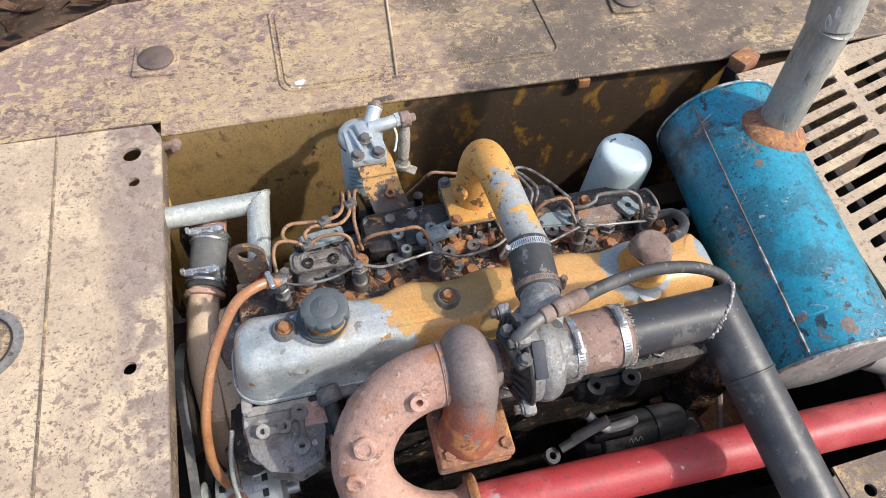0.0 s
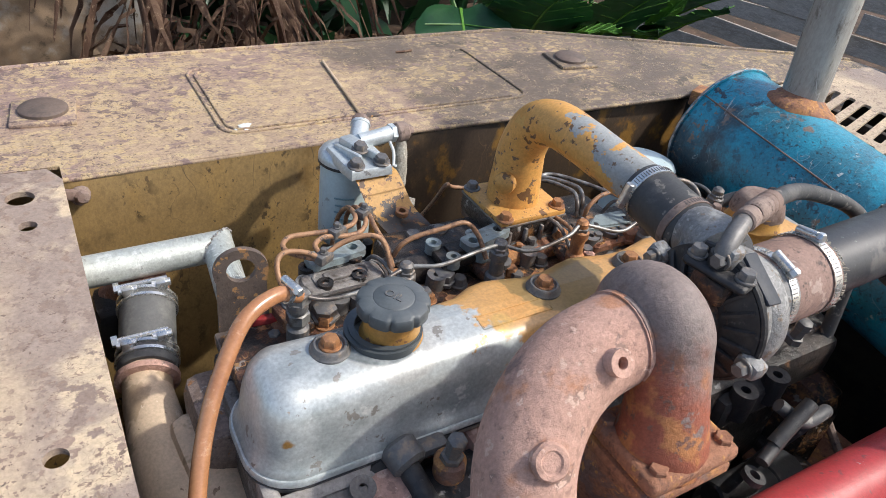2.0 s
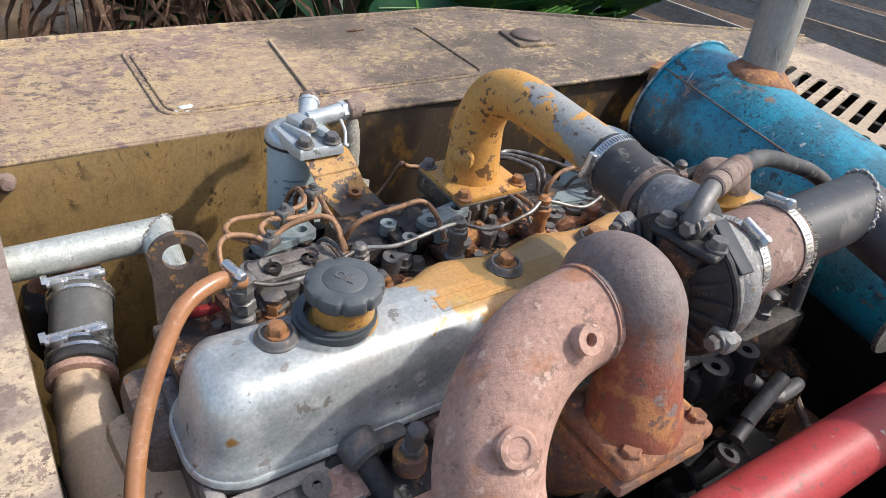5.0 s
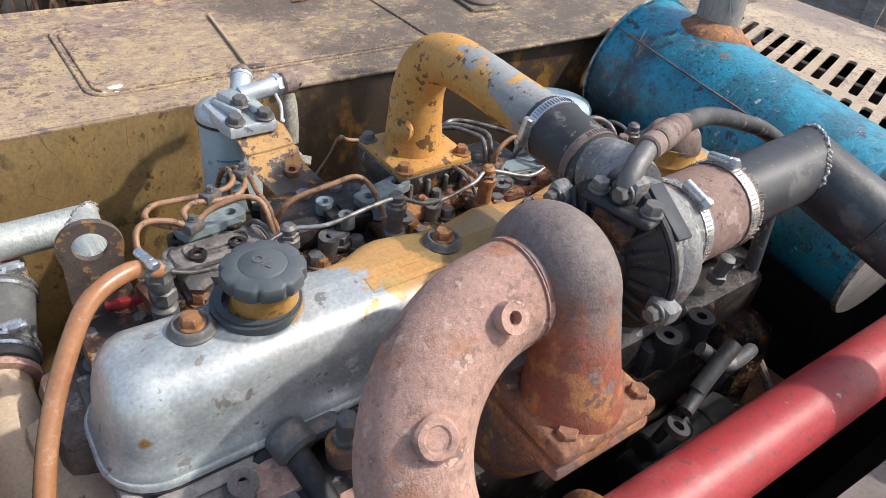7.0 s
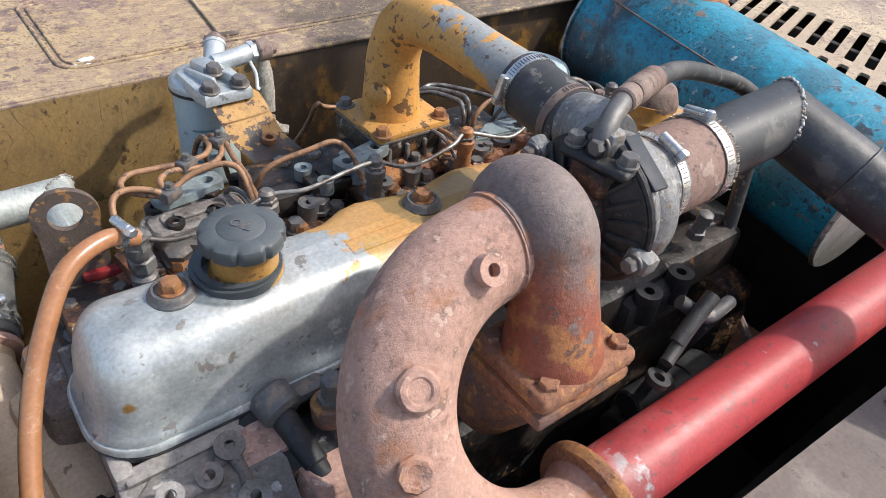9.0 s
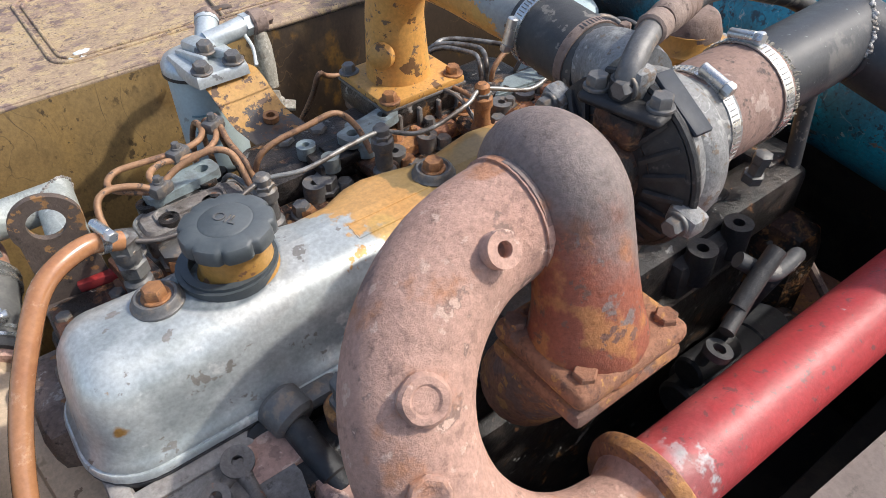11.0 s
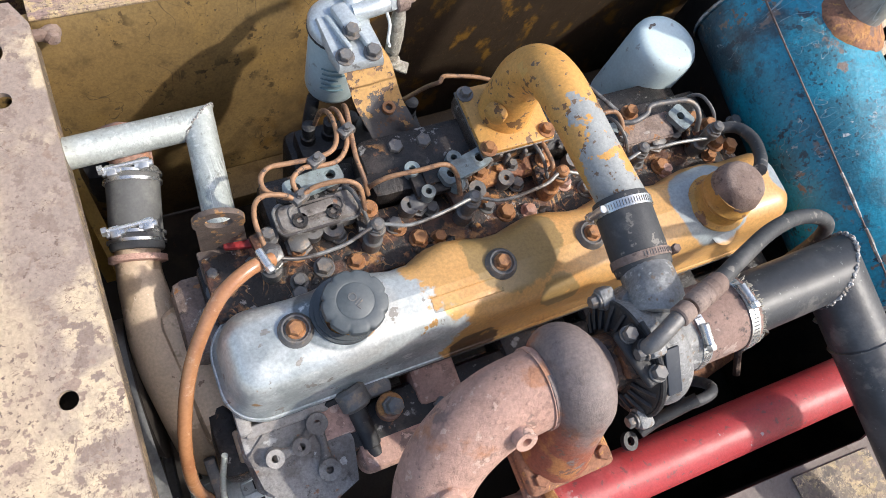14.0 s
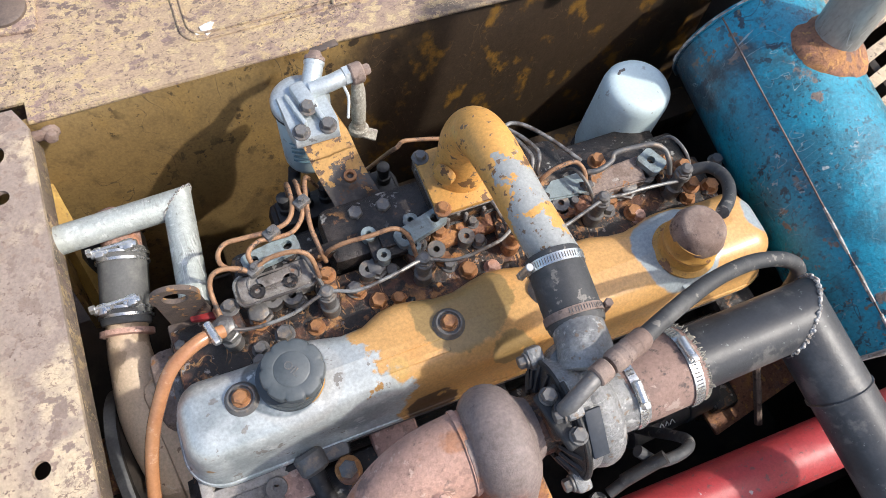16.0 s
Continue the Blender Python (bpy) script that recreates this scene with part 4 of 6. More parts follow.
part("sleeve_collar", join(cyl((0.052, -0.080, 1.668), (0.060, -0.112, 1.658), 0.0235, 22, 0.005), box((0.085, -0.092, 1.660), (0.06, 0.03, 0.018), 0.008)), "boltd", eng)
BOSS = {"a": V(-0.071, -0.139, 1.664), "b": V(-0.033, -0.136, 1.660), "c": V(-0.003, -0.113, 1.657), "d": V(-0.006, -0.179, 1.659)}
BA = V(0.0, -0.28, 1).normalized()
body = loft([(-0.090, -0.128), (-0.060, -0.104), (0.022, -0.098), (0.024, -0.150), (0.016, -0.196), (-0.020, -0.208), (-0.058, -0.196), (-0.082, -0.165)], [(1.585, 0.012), (1.605, 0.0), (1.634, 0.0), (1.643, 0.006), (1.646, 0.016)])
brk = part("mounting_bracket", body, "greycast", eng, "grey cast bracket with bolt bosses", 50)
for pa_, pb_, mid_ in (("a", "b", 0.003), ("b", "c", -0.004), ("c", "d", 0.002)):
    A_, B_ = BOSS[pa_] - BA * 0.010, BOSS[pb_] - BA * 0.010
    part("web", tube([A_, (A_ + B_) / 2 + V(mid_, 0, -0.004), B_], 0.007, 10, 5, radii=[0.010, 0.0062, 0.010]), "palecast" if pa_ == "a" else "greycast", brk)
for k_, p in BOSS.items():
    r_ = 0.0155 if k_ in "cd" else 0.0130
    part("boss", join(ring(p - BA * 0.030, p, 0.0055, r_, 22), lathe([(0.0057, 0), (0, 0)], p - BA * 0.016, BA, 14)), "palecast" if k_ == "a" else "greycast", brk)
part("head_ledge", box((-0.040, -0.089, 1.643), (0.120, 0.018, 0.022), 0.004, (20, 0, 0)), "palecast", eng, "pale scraped ledge of the head")
part("head_ledge", box((-0.098, -0.070, 1.632), (0.020, 0.050, 0.050), 0.006), "palecast", eng)
part("dark_port", lathe([(0.020, -0.02), (0.020, 0.004), (0.014, 0.006), (0, 0.004)], (0.030, -0.095, 1.640), (0, -1, 0.5), 18), "blackcast", eng)
part("thermostat_housing", join(box((-0.10, 0.10, 1.575), (0.09, 0.13, 0.12), 0.02), lathe([(0.03, 0), (0.03, 0.03), (0.022, 0.034)], (-0.06, 0.10, 1.63), (0, 0, 1), 18)), "dirtycast", eng, "rusty thermostat casting")
for p in ((-0.078, 0.118, 1.655), (-0.062, 0.055, 1.655), (-0.03, 0.14, 1.665), (0.03, 0.068, 1.680)):
    part("bolt", hexbolt(p, (0, 0, 1), 0.0125, 0.014, 1.4), "boltd", eng)
part("front_cover", box((-0.125, 0.0, 1.35), (0.05, 0.28, 0.42), 0.02), "block", eng)
part("flywheel_housing", box((0.90, 0.0, 1.25), (0.10, 0.40, 0.50), 0.05), "rustblock", eng, "oily orange-brown housing")
part("rear_bracket", box((0.60, -0.165, 1.60), (0.14, 0.05, 0.06), 0.012), "blackcast", eng)
for p in ((0.564, -0.187, 1.648), (0.637, -0.185, 1.648)):
    part("boss", ring(Vector(p) - V(0, 0, 0.05), Vector(p), 0.0075, 0.0185, 18), "blackcast", eng)

# intake side: manifold, tappet cover, injection pump
part("front_runner", box((0.105, 0.225, 1.605), (0.17, 0.11, 0.09), 0.02), "block", eng)
part("rear_runner", box((0.72, 0.225, 1.615), (0.22, 0.11, 0.09), 0.02), "block", eng)
part("intake_manifold", join(box((0.40, 0.225, 1.665), (0.44, 0.11, 0.09), 0.02), box((0.425, 0.240, 1.722), (0.132, 0.124, 0.034), 0.008)), "block", eng)
part("intake_spacer", box((0.426, 0.240, 1.716), (0.128, 0.120, 0.046), 0.006), "dirtycast", eng, "grey ribbed intake spacer")
for k in range(4):
    part("spacer_rib", box((0.378 + 0.032 * k, 0.178, 1.714), (0.006, 0.012, 0.036), 0.002), "greycast", eng)
part("spacer_gasket", box((0.426, 0.240, 1.7395), (0.132, 0.124, 0.004), 0.001), "boltd", eng)
pump = part("injection_pump", join(box((0.235, 0.36, 1.44), (0.26, 0.11, 0.20), 0.02), box((0.235, 0.36, 1.555), (0.23, 0.06, 0.05), 0.01)), "blackcast", eng, "oily black inline injection pump")
for k in range(6):
    part("delivery_valve", lathe([(0.013, 0), (0.013, 0.022), (0.010, 0.024), (0.010, 0.04), (0.012, 0.041), (0.012, 0.055), (0.006, 0.058), (0, 0.058)], (0.140 + 0.038 * k, 0.362, 1.575), (0, 0, 1), 10), "blackcast", pump)
for cx, cy, w in ((0.085, 0.185, 0.085), (0.285, 0.175, 0.085)):
    pl = part("intake_cover", join(box((cx, cy, 1.715), (w, 0.05, 0.016), 0.004), box((cx, cy + 0.002, 1.722), (w * 0.55, 0.026, 0.012), 0.004)), "block", eng, "small black cover plate")
    for s in (-1, 1):
        part("eyelet", ring((cx + s * w * 0.42, cy + 0.022, 1.712), (cx + s * w * 0.42, cy + 0.022, 1.730), 0.0052, 0.0125, 16), "greyblue" if cx > 0.2 and cx < 0.3 else "block", pl)
        part("eyelet", ring((cx + s * w * 0.30, cy - 0.022, 1.712), (cx + s * w * 0.30, cy - 0.022, 1.7315), 0.0052, 0.0115, 16), "greyblue" if cx > 0.2 and cx < 0.3 else "block", pl)
bc = plate([(0.532, 0.164), (0.575, 0.195), (0.637, 0.192), (0.627, 0.148)], [], 1.690, 1.712)
bmesh.ops.bevel(bc, geom=[e for e in bc.edges if e.calc_face_angle(0) > 1.0], offset=0.003, segments=2, affect="EDGES")
part("side_cover_plate", bc, "greyblue", eng, "pale grey-blue painted cover")
rc_ = plate([(0.627, 0.14), (0.642, 0.181), (0.743, 0.186), (0.732, 0.136)], [], 1.690, 1.716)
bmesh.ops.bevel(rc_, geom=[e for e in rc_.edges if e.calc_face_angle(0) > 1.0], offset=0.003, segments=2, affect="EDGES")
part("rear_cover", rc_, "dirtycast", eng, "dusty brown cover plate")
part("rear_base", box((0.72, 0.175, 1.665), (0.24, 0.10, 0.05), 0.01), "block", eng)
ul = plate([(x, y) for x, y in rounded(-0.018, -0.022, 0.018, 0.022, 0.008)], [circle(0, 0.002, 0.0075, 16)], 0.0, 0.012)
bmesh.ops.transform(ul, matrix=pose(0.752, 0.162, 1.716, 0, 0, 24), verts=ul.verts)
part("drilled_lug", ul, "greyblue", eng, "grey drilled lug")
for p in ((0.665, 0.198, 1.715), (0.802, 0.136, 1.715), (0.798, 0.1, 1.715)):
    part("bolt", hexbolt(p, (0, 0, 1), 0.0115, 0.014, 1.4), "boltr", eng, "rusty orange bolt")

part("port_casting", loft(rounded(0.345, 0.148, 0.500, 0.192, 0.014), [(1.675, 0), (1.698, 0.0), (1.704, 0.005)]), "redrust", eng, "rust-red port casting")
part("port_casting", loft(rounded(0.525, 0.128, 0.620, 0.160, 0.012), [(1.675, 0), (1.694, 0.0), (1.699, 0.004)]), "redrust", eng)
for x, y, r in ((0.362, 0.170, 0.010), (0.420, 0.168, 0.008), (0.482, 0.172, 0.010), (0.545, 0.146, 0.008), (0.600, 0.146, 0.008)):
    part("nut", hexbolt((x, y, 1.702 if y > 0.16 else 1.697), (0, 0, 1), r, 0.011, 1.4), "boltd" if r < 0.009 else "boltr", eng)
for x, y, w in ((0.000, 0.150, 0.05), (0.170, 0.150, 0.03), (0.325, 0.150, 0.03)):
    part("crust", lathe([(w * 0.5, 0), (w * 0.42, 0.004), (w * 0.25, 0.007), (0, 0.008)], (x, y, 1.680), (0.1, -0.1, 1), 11, 0.28), "redrust", eng, "flaking orange rust")
# small fittings on the rocker deck
for x, y, r in ((0.075, 0.155, 0.013), (0.105, 0.15, 0.013), (0.23, 0.150, 0.012), (0.345, 0.145, 0.012), (0.40, 0.150, 0.011), (0.53, 0.150, 0.012), (0.575, 0.152, 0.012), (0.66, 0.150, 0.012), (0.695, 0.155, 0.012), (0.74, 0.150, 0.012)):
    part("grommet", ring((x, y, 1.680), (x + 0.001, y - 0.002, 1.708), r * 0.45, r + 0.003, 18), "boltd", eng, "black hollow boss")
for x, y in ((0.035, 0.088), (0.125, 0.092), (0.205, 0.125), (0.262, 0.090), (0.36, 0.118), (0.425, 0.090), (0.505, 0.118), (0.55, 0.088), (0.655, 0.118), (0.70, 0.088), (0.80, 0.090), (0.82, 0.12)):
    part("nut", hexbolt((x, y, 1.683), (0, 0, 1), 0.0105, 0.010 + 0.004 * random.random(), 1.35), random.choice(("boltr", "boltd", "boltr", "rust")), eng)
for x in (0.19, 0.35, 0.51):
    part("rail", box((x, 0.205, 1.70), (0.10, 0.022, 0.02), 0.005, (0, 0, 4)), "rustblock", eng)
part("vent_cover", box((0.088, 0.175, 1.7285), (0.050, 0.018, 0.006), 0.002, (0, 0, 4)), "greycast", eng, "shallow dirty recess plate")
part("front_bracket", loft(rounded(-0.112, -0.140, -0.060, -0.075, 0.018), [(1.55, 0), (1.628, 0.0), (1.640, 0.005), (1.643, 0.012)]), "palecast", eng, "pale grey front casting")
fb = part("front_boss", lathe([(0.021, -0.02), (0.021, 0.030), (0.019, 0.034), (0, 0.034)], (-0.088, -0.140, 1.612), (0.08, -0.8, 0.45), 22), "greycast", eng, "stubby grey boss")
part("boss_nut", lathe([(0.013, 0), (0.013, 0.010), (0.010, 0.013), (0, 0.013)], V(-0.088, -0.140, 1.612) + V(0.08, -0.8, 0.45).normalized() * 0.034, (0.08, -0.8, 0.45), 6), "palecast", fb)
part("rocker_lip", tube([(0.10, -0.083, 1.654), (0.40, -0.083, 1.654), (0.80, -0.083, 1.654)], 0.006, 8, 2), "boltd", eng)
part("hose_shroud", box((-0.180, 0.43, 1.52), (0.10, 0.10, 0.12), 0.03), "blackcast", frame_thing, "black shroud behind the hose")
part("brace", box((-0.285, 0.44, 1.46), (0.012, 0.05, 0.34), 0.002, (-12, 6, 0)), "bay", frame_thing, "yellow flat-bar brace")
part("cross_member", box((0.62, 0.50, 1.20), (1.3, 0.08, 0.06), 0.008, (0, -3, 0)), "bay", frame_thing)

# drilled plates, studs and pipe stubs over the intake ports
for cx, cy, turn in ((0.330, 0.176, 14), (0.095, 0.214, 8)):
    pt = plate([(x, y) for x, y in rounded(-0.046, -0.016, 0.046, 0.016, 0.010)], [circle(-0.028, 0.0, 0.0078, 14), circle(0.028, 0.0, 0.0078, 14)], 0.0, 0.012)
    bmesh.ops.transform(pt, matrix=pose(cx, cy, 1.727, 0, 0, turn), verts=pt.verts)
    part("drilled_plate", pt, "greyblue", eng, "grey drilled clamp plate")
    part("plate_web", box((cx, cy + 0.012, 1.715), (0.072, 0.012, 0.026), 0.003, (0, 0, turn)), "block", eng)
for x, y, z, r in ((0.245, 0.150, 1.690, 0.016), (0.475, 0.128, 1.690, 0.015), (0.05, 0.140, 1.690, 0.017), (0.61, 0.135, 1.690, 0.015), (0.70, 0.140, 1.692, 0.016), (0.785, 0.130, 1.692, 0.014)):
    part("plug", lathe([(r * 1.25, 0), (r * 1.25, 0.005), (r, 0.006), (r, 0.018), (r * 0.8, 0.020), (0, 0.020)], (x, y, z), (0, -0.05, 1), 6), "redrust" if r < 0.016 else "boltd", eng, "large hex plug")
part("oval_cover", loft(rounded(0.028, 0.150, 0.150, 0.196, 0.015), [(1.69, 0), (1.722, 0.0), (1.727, 0.004)]), "greycast", eng, "mottled grey cast cover")
part("oval_rim", tube([V(x, y, 1.7275) for x, y in rounded(0.048, 0.162, 0.128, 0.188, 0.010)] + [V(0.128, 0.178, 1.7275)], 0.0022, 6, 1), "greycast", eng)
part("cover_lip", tube([V(x, y, 1.722) for x, y in rounded(0.026, 0.148, 0.152, 0.198, 0.015)] + [V(0.152, 0.183, 1.722)], 0.0028, 6, 1), "line", eng)
part("red_head_patch", box((0.200, -0.0795, 1.634), (0.20, 0.008, 0.034), 0.002), "redpaint", eng, "red painted patch of the head")
part("red_strip", box((-0.024, 0.166, 1.688), (0.058, 0.012, 0.012), 0.002, (0, -4, -14)), "redpaint", eng, "red painted strip")
for x in (0.13, 0.44, 0.60, 0.79):
    part("wire", tube([(x, 0.205, 1.70), (x + 0.012, 0.19, 1.735), (x + 0.02, 0.155, 1.738), (x + 0.028, 0.125, 1.71)], 0.0032, 8, 5), "boltd", eng, "thin black wire")
for k in range(26):
    x, y = 0.02 + random.random() * 0.82, random.choice((0.082, 0.09, 0.168, 0.18))
    part("debris", lathe([(0.008, 0), (0.006, 0.004), (0, 0.006)], (x, y, 1.683 if y < 0.15 else 1.708), (random.uniform(-.3, .3), random.uniform(-.3, .3), 1), 6, 0.35), random.choice(("rustblock", "redrust", "block")), eng, "crust of rust and oil")
# Added panel: keeps sun through the grille slots off the far wall.
part("bulkhead", box((1.232, 0.0, 1.25), (0.014, 1.18, 0.86), 0.002), "frame", frame_thing, "dark panel added under the grille to block sun")
part("diagonal_bar", tube([(-0.2895, 0.612, 1.510), (-0.268, 0.477, 1.436), (-0.240, 0.300, 1.338)], 0.022, 4, 1), "ybar", frame_thing, "yellow painted flat bar", 20)

# ---- fuel lines ----
def fuel_line(pts, mat="copper", r=0.0039, label="bent brown steel fuel line"):
    o = single("fuel_line", tube(pts, r, 10, 7), mat, label, "fuel line", "fuel lines")
    return o


fuel_line([(0.001, 0.118, 1.735), (-0.004, 0.165, 1.750), (0.001, 0.188, 1.766), (0.017, 0.197, 1.770), (0.043, 0.193, 1.765), (0.060, 0.184, 1.757)])
fuel_line([(0.064, 0.184, 1.752), (0.026, 0.204, 1.760), (0.021, 0.226, 1.760), (0.036, 0.241, 1.761), (0.066, 0.241, 1.760), (0.105, 0.240, 1.758), (0.134, 0.246, 1.758), (0.149, 0.270, 1.756), (0.153, 0.310, 1.745), (0.152, 0.345, 1.70), (0.150, 0.362, 1.63)])
fuel_line([(0.066, 0.192, 1.752), (0.064, 0.215, 1.758), (0.084, 0.229, 1.758), (0.108, 0.228, 1.754), (0.137, 0.230, 1.752), (0.157, 0.248, 1.752), (0.165, 0.272, 1.752), (0.167, 0.312, 1.742), (0.168, 0.345, 1.70), (0.177, 0.362, 1.63)])
fuel_line([(0.060, 0.182, 1.752), (0.083, 0.191, 1.765), (0.110, 0.189, 1.775), (0.135, 0.182, 1.779), (0.150, 0.171, 1.770), (0.154, 0.150, 1.735)])
fuel_line([(0.205, 0.362, 1.63), (0.190, 0.345, 1.70), (0.181, 0.314, 1.742), (0.172, 0.270, 1.753), (0.166, 0.230, 1.752), (0.168, 0.195, 1.742), (0.172, 0.180, 1.715)])
fuel_line([(0.175, 0.186, 1.730), (0.184, 0.182, 1.750), (0.205, 0.180, 1.761), (0.247, 0.174, 1.770), (0.284, 0.171, 1.774), (0.303, 0.160, 1.755), (0.308, 0.135, 1.725)])
fuel_line([(0.465, 0.13, 1.730), (0.470, 0.152, 1.742), (0.462, 0.305, 1.715), (0.375, 0.345, 1.72), (0.343, 0.325, 1.742), (0.335, 0.345, 1.70), (0.300, 0.366, 1.63)])
fuel_line([(0.549, 0.192, 1.715), (0.553, 0.191, 1.735), (0.576, 0.194, 1.750), (0.611, 0.194, 1.752), (0.623, 0.179, 1.745), (0.624, 0.164, 1.730), (0.628, 0.161, 1.700)])
fuel_line([(0.631, 0.200, 1.735), (0.604, 0.251, 1.735), (0.576, 0.291, 1.735), (0.552, 0.309, 1.735), (0.534, 0.310, 1.730), (0.521, 0.323, 1.700)], "line", 0.0038, "bent dull steel fuel line")
fuel_line([(0.551, 0.204, 1.700), (0.553, 0.208, 1.735), (0.566, 0.234, 1.742), (0.561, 0.257, 1.742), (0.544, 0.290, 1.738), (0.528, 0.310, 1.730), (0.513, 0.320, 1.700)], "line", 0.0038, "bent dull steel fuel line")
fuel_line([(0.542, 0.202, 1.700), (0.543, 0.209, 1.730), (0.553, 0.231, 1.738), (0.551, 0.250, 1.738), (0.539, 0.288, 1.734), (0.523, 0.307, 1.725), (0.505, 0.317, 1.700)], "line", 0.0038, "bent dull steel fuel line")
fuel_line([(0.632, 0.176, 1.735), (0.650, 0.171, 1.740), (0.675, 0.177, 1.745), (0.686, 0.187, 1.750), (0.721, 0.183, 1.755), (0.749, 0.176, 1.760), (0.766, 0.163, 1.755), (0.770, 0.146, 1.745), (0.773, 0.132, 1.720)], "boltd", 0.0048, "bent dark steel fuel line")
fuel_line([(0.784, 0.121, 1.715), (0.805, 0.118, 1.735), (0.827, 0.106, 1.750), (0.826, 0.072, 1.770), (0.793, 0.031, 1.800), (0.744, 0.000, 1.835)], "rubber", 0.0105, "fat black rubber return hose")
for p in ((0.106, 0.236, 1.757), (0.165, 0.272, 1.756), (0.066, 0.187, 1.755)):
    b = thing("line_clip", p, "small dark clip holding fuel lines together", "clip", "line clips")
    part("clip", box(p, (0.026, 0.018, 0.016), 0.004, (0, 0, 25)), "boltd", b)
    part("screw", hexbolt(Vector(p) + V(0, 0, 0.007), (0, 0, 1), 0.005, 0.006, 1.3), "boltd", b)

# ---- fuel filter with its bracket ----
ff = thing("fuel_filter", (0.218, 0.466, 1.55), "white fuel filter under a bright aluminium head on an orange bracket", "fuel filter")
part("canister", lathe([(0.030, 0), (0.040, 0.004), (0.0465, 0.014), (0.0475, 0.022), (0.0475, 0.165), (0.045, 0.172), (0, 0.172)], (0.216, 0.464, 1.570), (0.03, 0.02, 1), 36), "white", ff, "white enamelled can")
fh = part("filter_head", lathe([(0.047, 0), (0.051, 0.002), (0.051, 0.012), (0.046, 0.020), (0.030, 0.026), (0, 0.027)], (0.220, 0.466, 1.738), (0.03, 0.02, 1), 36), "alu_bright", ff, "bright cast aluminium")
part("mount_pad", loft([(0.188, 0.372), (0.262, 0.372), (0.268, 0.40), (0.262, 0.47), (0.18, 0.47), (0.182, 0.40)], [(1.752, 0.0), (1.764, 0.001), (1.768, 0.004)]), "alu_bright", ff)
for x in (0.205, 0.235):
    part("rib", box((x, 0.43, 1.772), (0.008, 0.075, 0.014), 0.003, (-8, 0, 12)), "alu_bright", fh)
part("spout", join(tube([(0.232, 0.455, 1.760), (0.246, 0.478, 1.770), (0.260, 0.504, 1.780)], 0.0165, 18, 4), lathe([(0.018, 0), (0.018, 0.006), (0.013, 0.008), (0, 0.008)], (0.260, 0.504, 1.780), (0.5, 1, 0.5), 12)), "alu_bright", fh)
part("side_port", join(tube([(0.240, 0.462, 1.772), (0.275, 0.462, 1.776), (0.300, 0.466, 1.778)], 0.0145, 16, 3), lathe([(0.017, 0), (0.017, 0.010), (0.012, 0.012), (0.012, 0.022), (0, 0.022)], (0.300, 0.466, 1.778), (1, 0.1, 0), 6)), "alu_bright", fh)
part("banjo", join(lathe([(0.016, -0.012), (0.0185, -0.009), (0.0185, 0.009), (0.016, 0.012)], (0.322, 0.466, 1.778), (1, 0.1, 0), 20), lathe([(0.0105, 0), (0.0105, 0.010), (0.008, 0.013), (0, 0.013)], (0.334, 0.467, 1.778), (1, 0.1, 0), 6)), "rustlid", ff, "brown banjo fitting")
part("banjo_line", tube([(0.322, 0.462, 1.766), (0.320, 0.455, 1.745), (0.316, 0.445, 1.715), (0.312, 0.438, 1.685)], 0.0095, 14, 4, radii=[0.009, 0.0125, 0.0135, 0.013], rough=0.03), "braid", ff, "braided grey line")
part("line_fitting", join(lathe([(0.0165, 0), (0.0185, 0.004), (0.0185, 0.012), (0.014, 0.016), (0.013, 0.024), (0, 0.024)], (0.309, 0.434, 1.652), (0.1, 0.2, 1), 16), box((0.322, 0.424, 1.656), (0.036, 0.022, 0.007), 0.002, (8, 10, -30))), "braid", ff, "grimy pale fitting")
part("head_seal", ring((0.220, 0.466, 1.7345), (0.2203, 0.4662, 1.7395), 0.046, 0.0518), "blackcast", ff, "black rubber seal")
part("spout_plug", lathe([(0.0175, 0), (0.0175, 0.006), (0.013, 0.009), (0.010, 0.016), (0, 0.017)], (0.263, 0.510, 1.783), (0.5, 1, 0.5), 10, 0.06), "rustlid", fh, "rusty plug in the spout")
part("spout_tab", box((0.287, 0.530, 1.786), (0.050, 0.014, 0.004), 0.001, (0, 8, 14)), "eye", fh, "rusty flat tab")
part("web", box((0.225, 0.452, 1.773), (0.030, 0.060, 0.022), 0.008, (-6, 0, 10)), "alu_bright", fh)
part("drain_wire", tube([(0.296, 0.455, 1.768), (0.299, 0.442, 1.752), (0.292, 0.425, 1.735), (0.287, 0.408, 1.745)], 0.0028, 8, 4), "label", ff, "thin white wire")
for x, y, z in ((0.202, 0.388, 1.769), (0.247, 0.386, 1.771), (0.225, 0.425, 1.778)):
    part("bolt", hexbolt((x, y, z), (0, -0.15, 1), 0.0112, 0.010, 1.35), "boltd", ff)
br = bmesh.new()
line = [(0.425, 1.752), (0.385, 1.752), (0.372, 1.744), (0.340, 1.712), (0.325, 1.704), (0.285, 1.697), (0.228, 1.694)]
lo = []
for y, z in line:
    w, cx = 0.040, 0.228 + (0.425 - y) * 0.20
    lo.append((br.verts.new((cx - w, y, z)), br.verts.new((cx + w, y, z))))
for (a, b), (c, d) in zip(lo, lo[1:]):
    br.faces.new((a, b, d, c))
bmesh.ops.solidify(br, geom=br.faces[:], thickness=0.008)
bmesh.ops.bevel(br, geom=[e for e in br.edges if len(e.link_faces) == 2 and e.calc_face_angle(0) > 1.0], offset=0.002, segments=2, affect="EDGES")
bk = part("bracket", br, "yflat", ff, "bent orange steel bracket, oily at its foot")
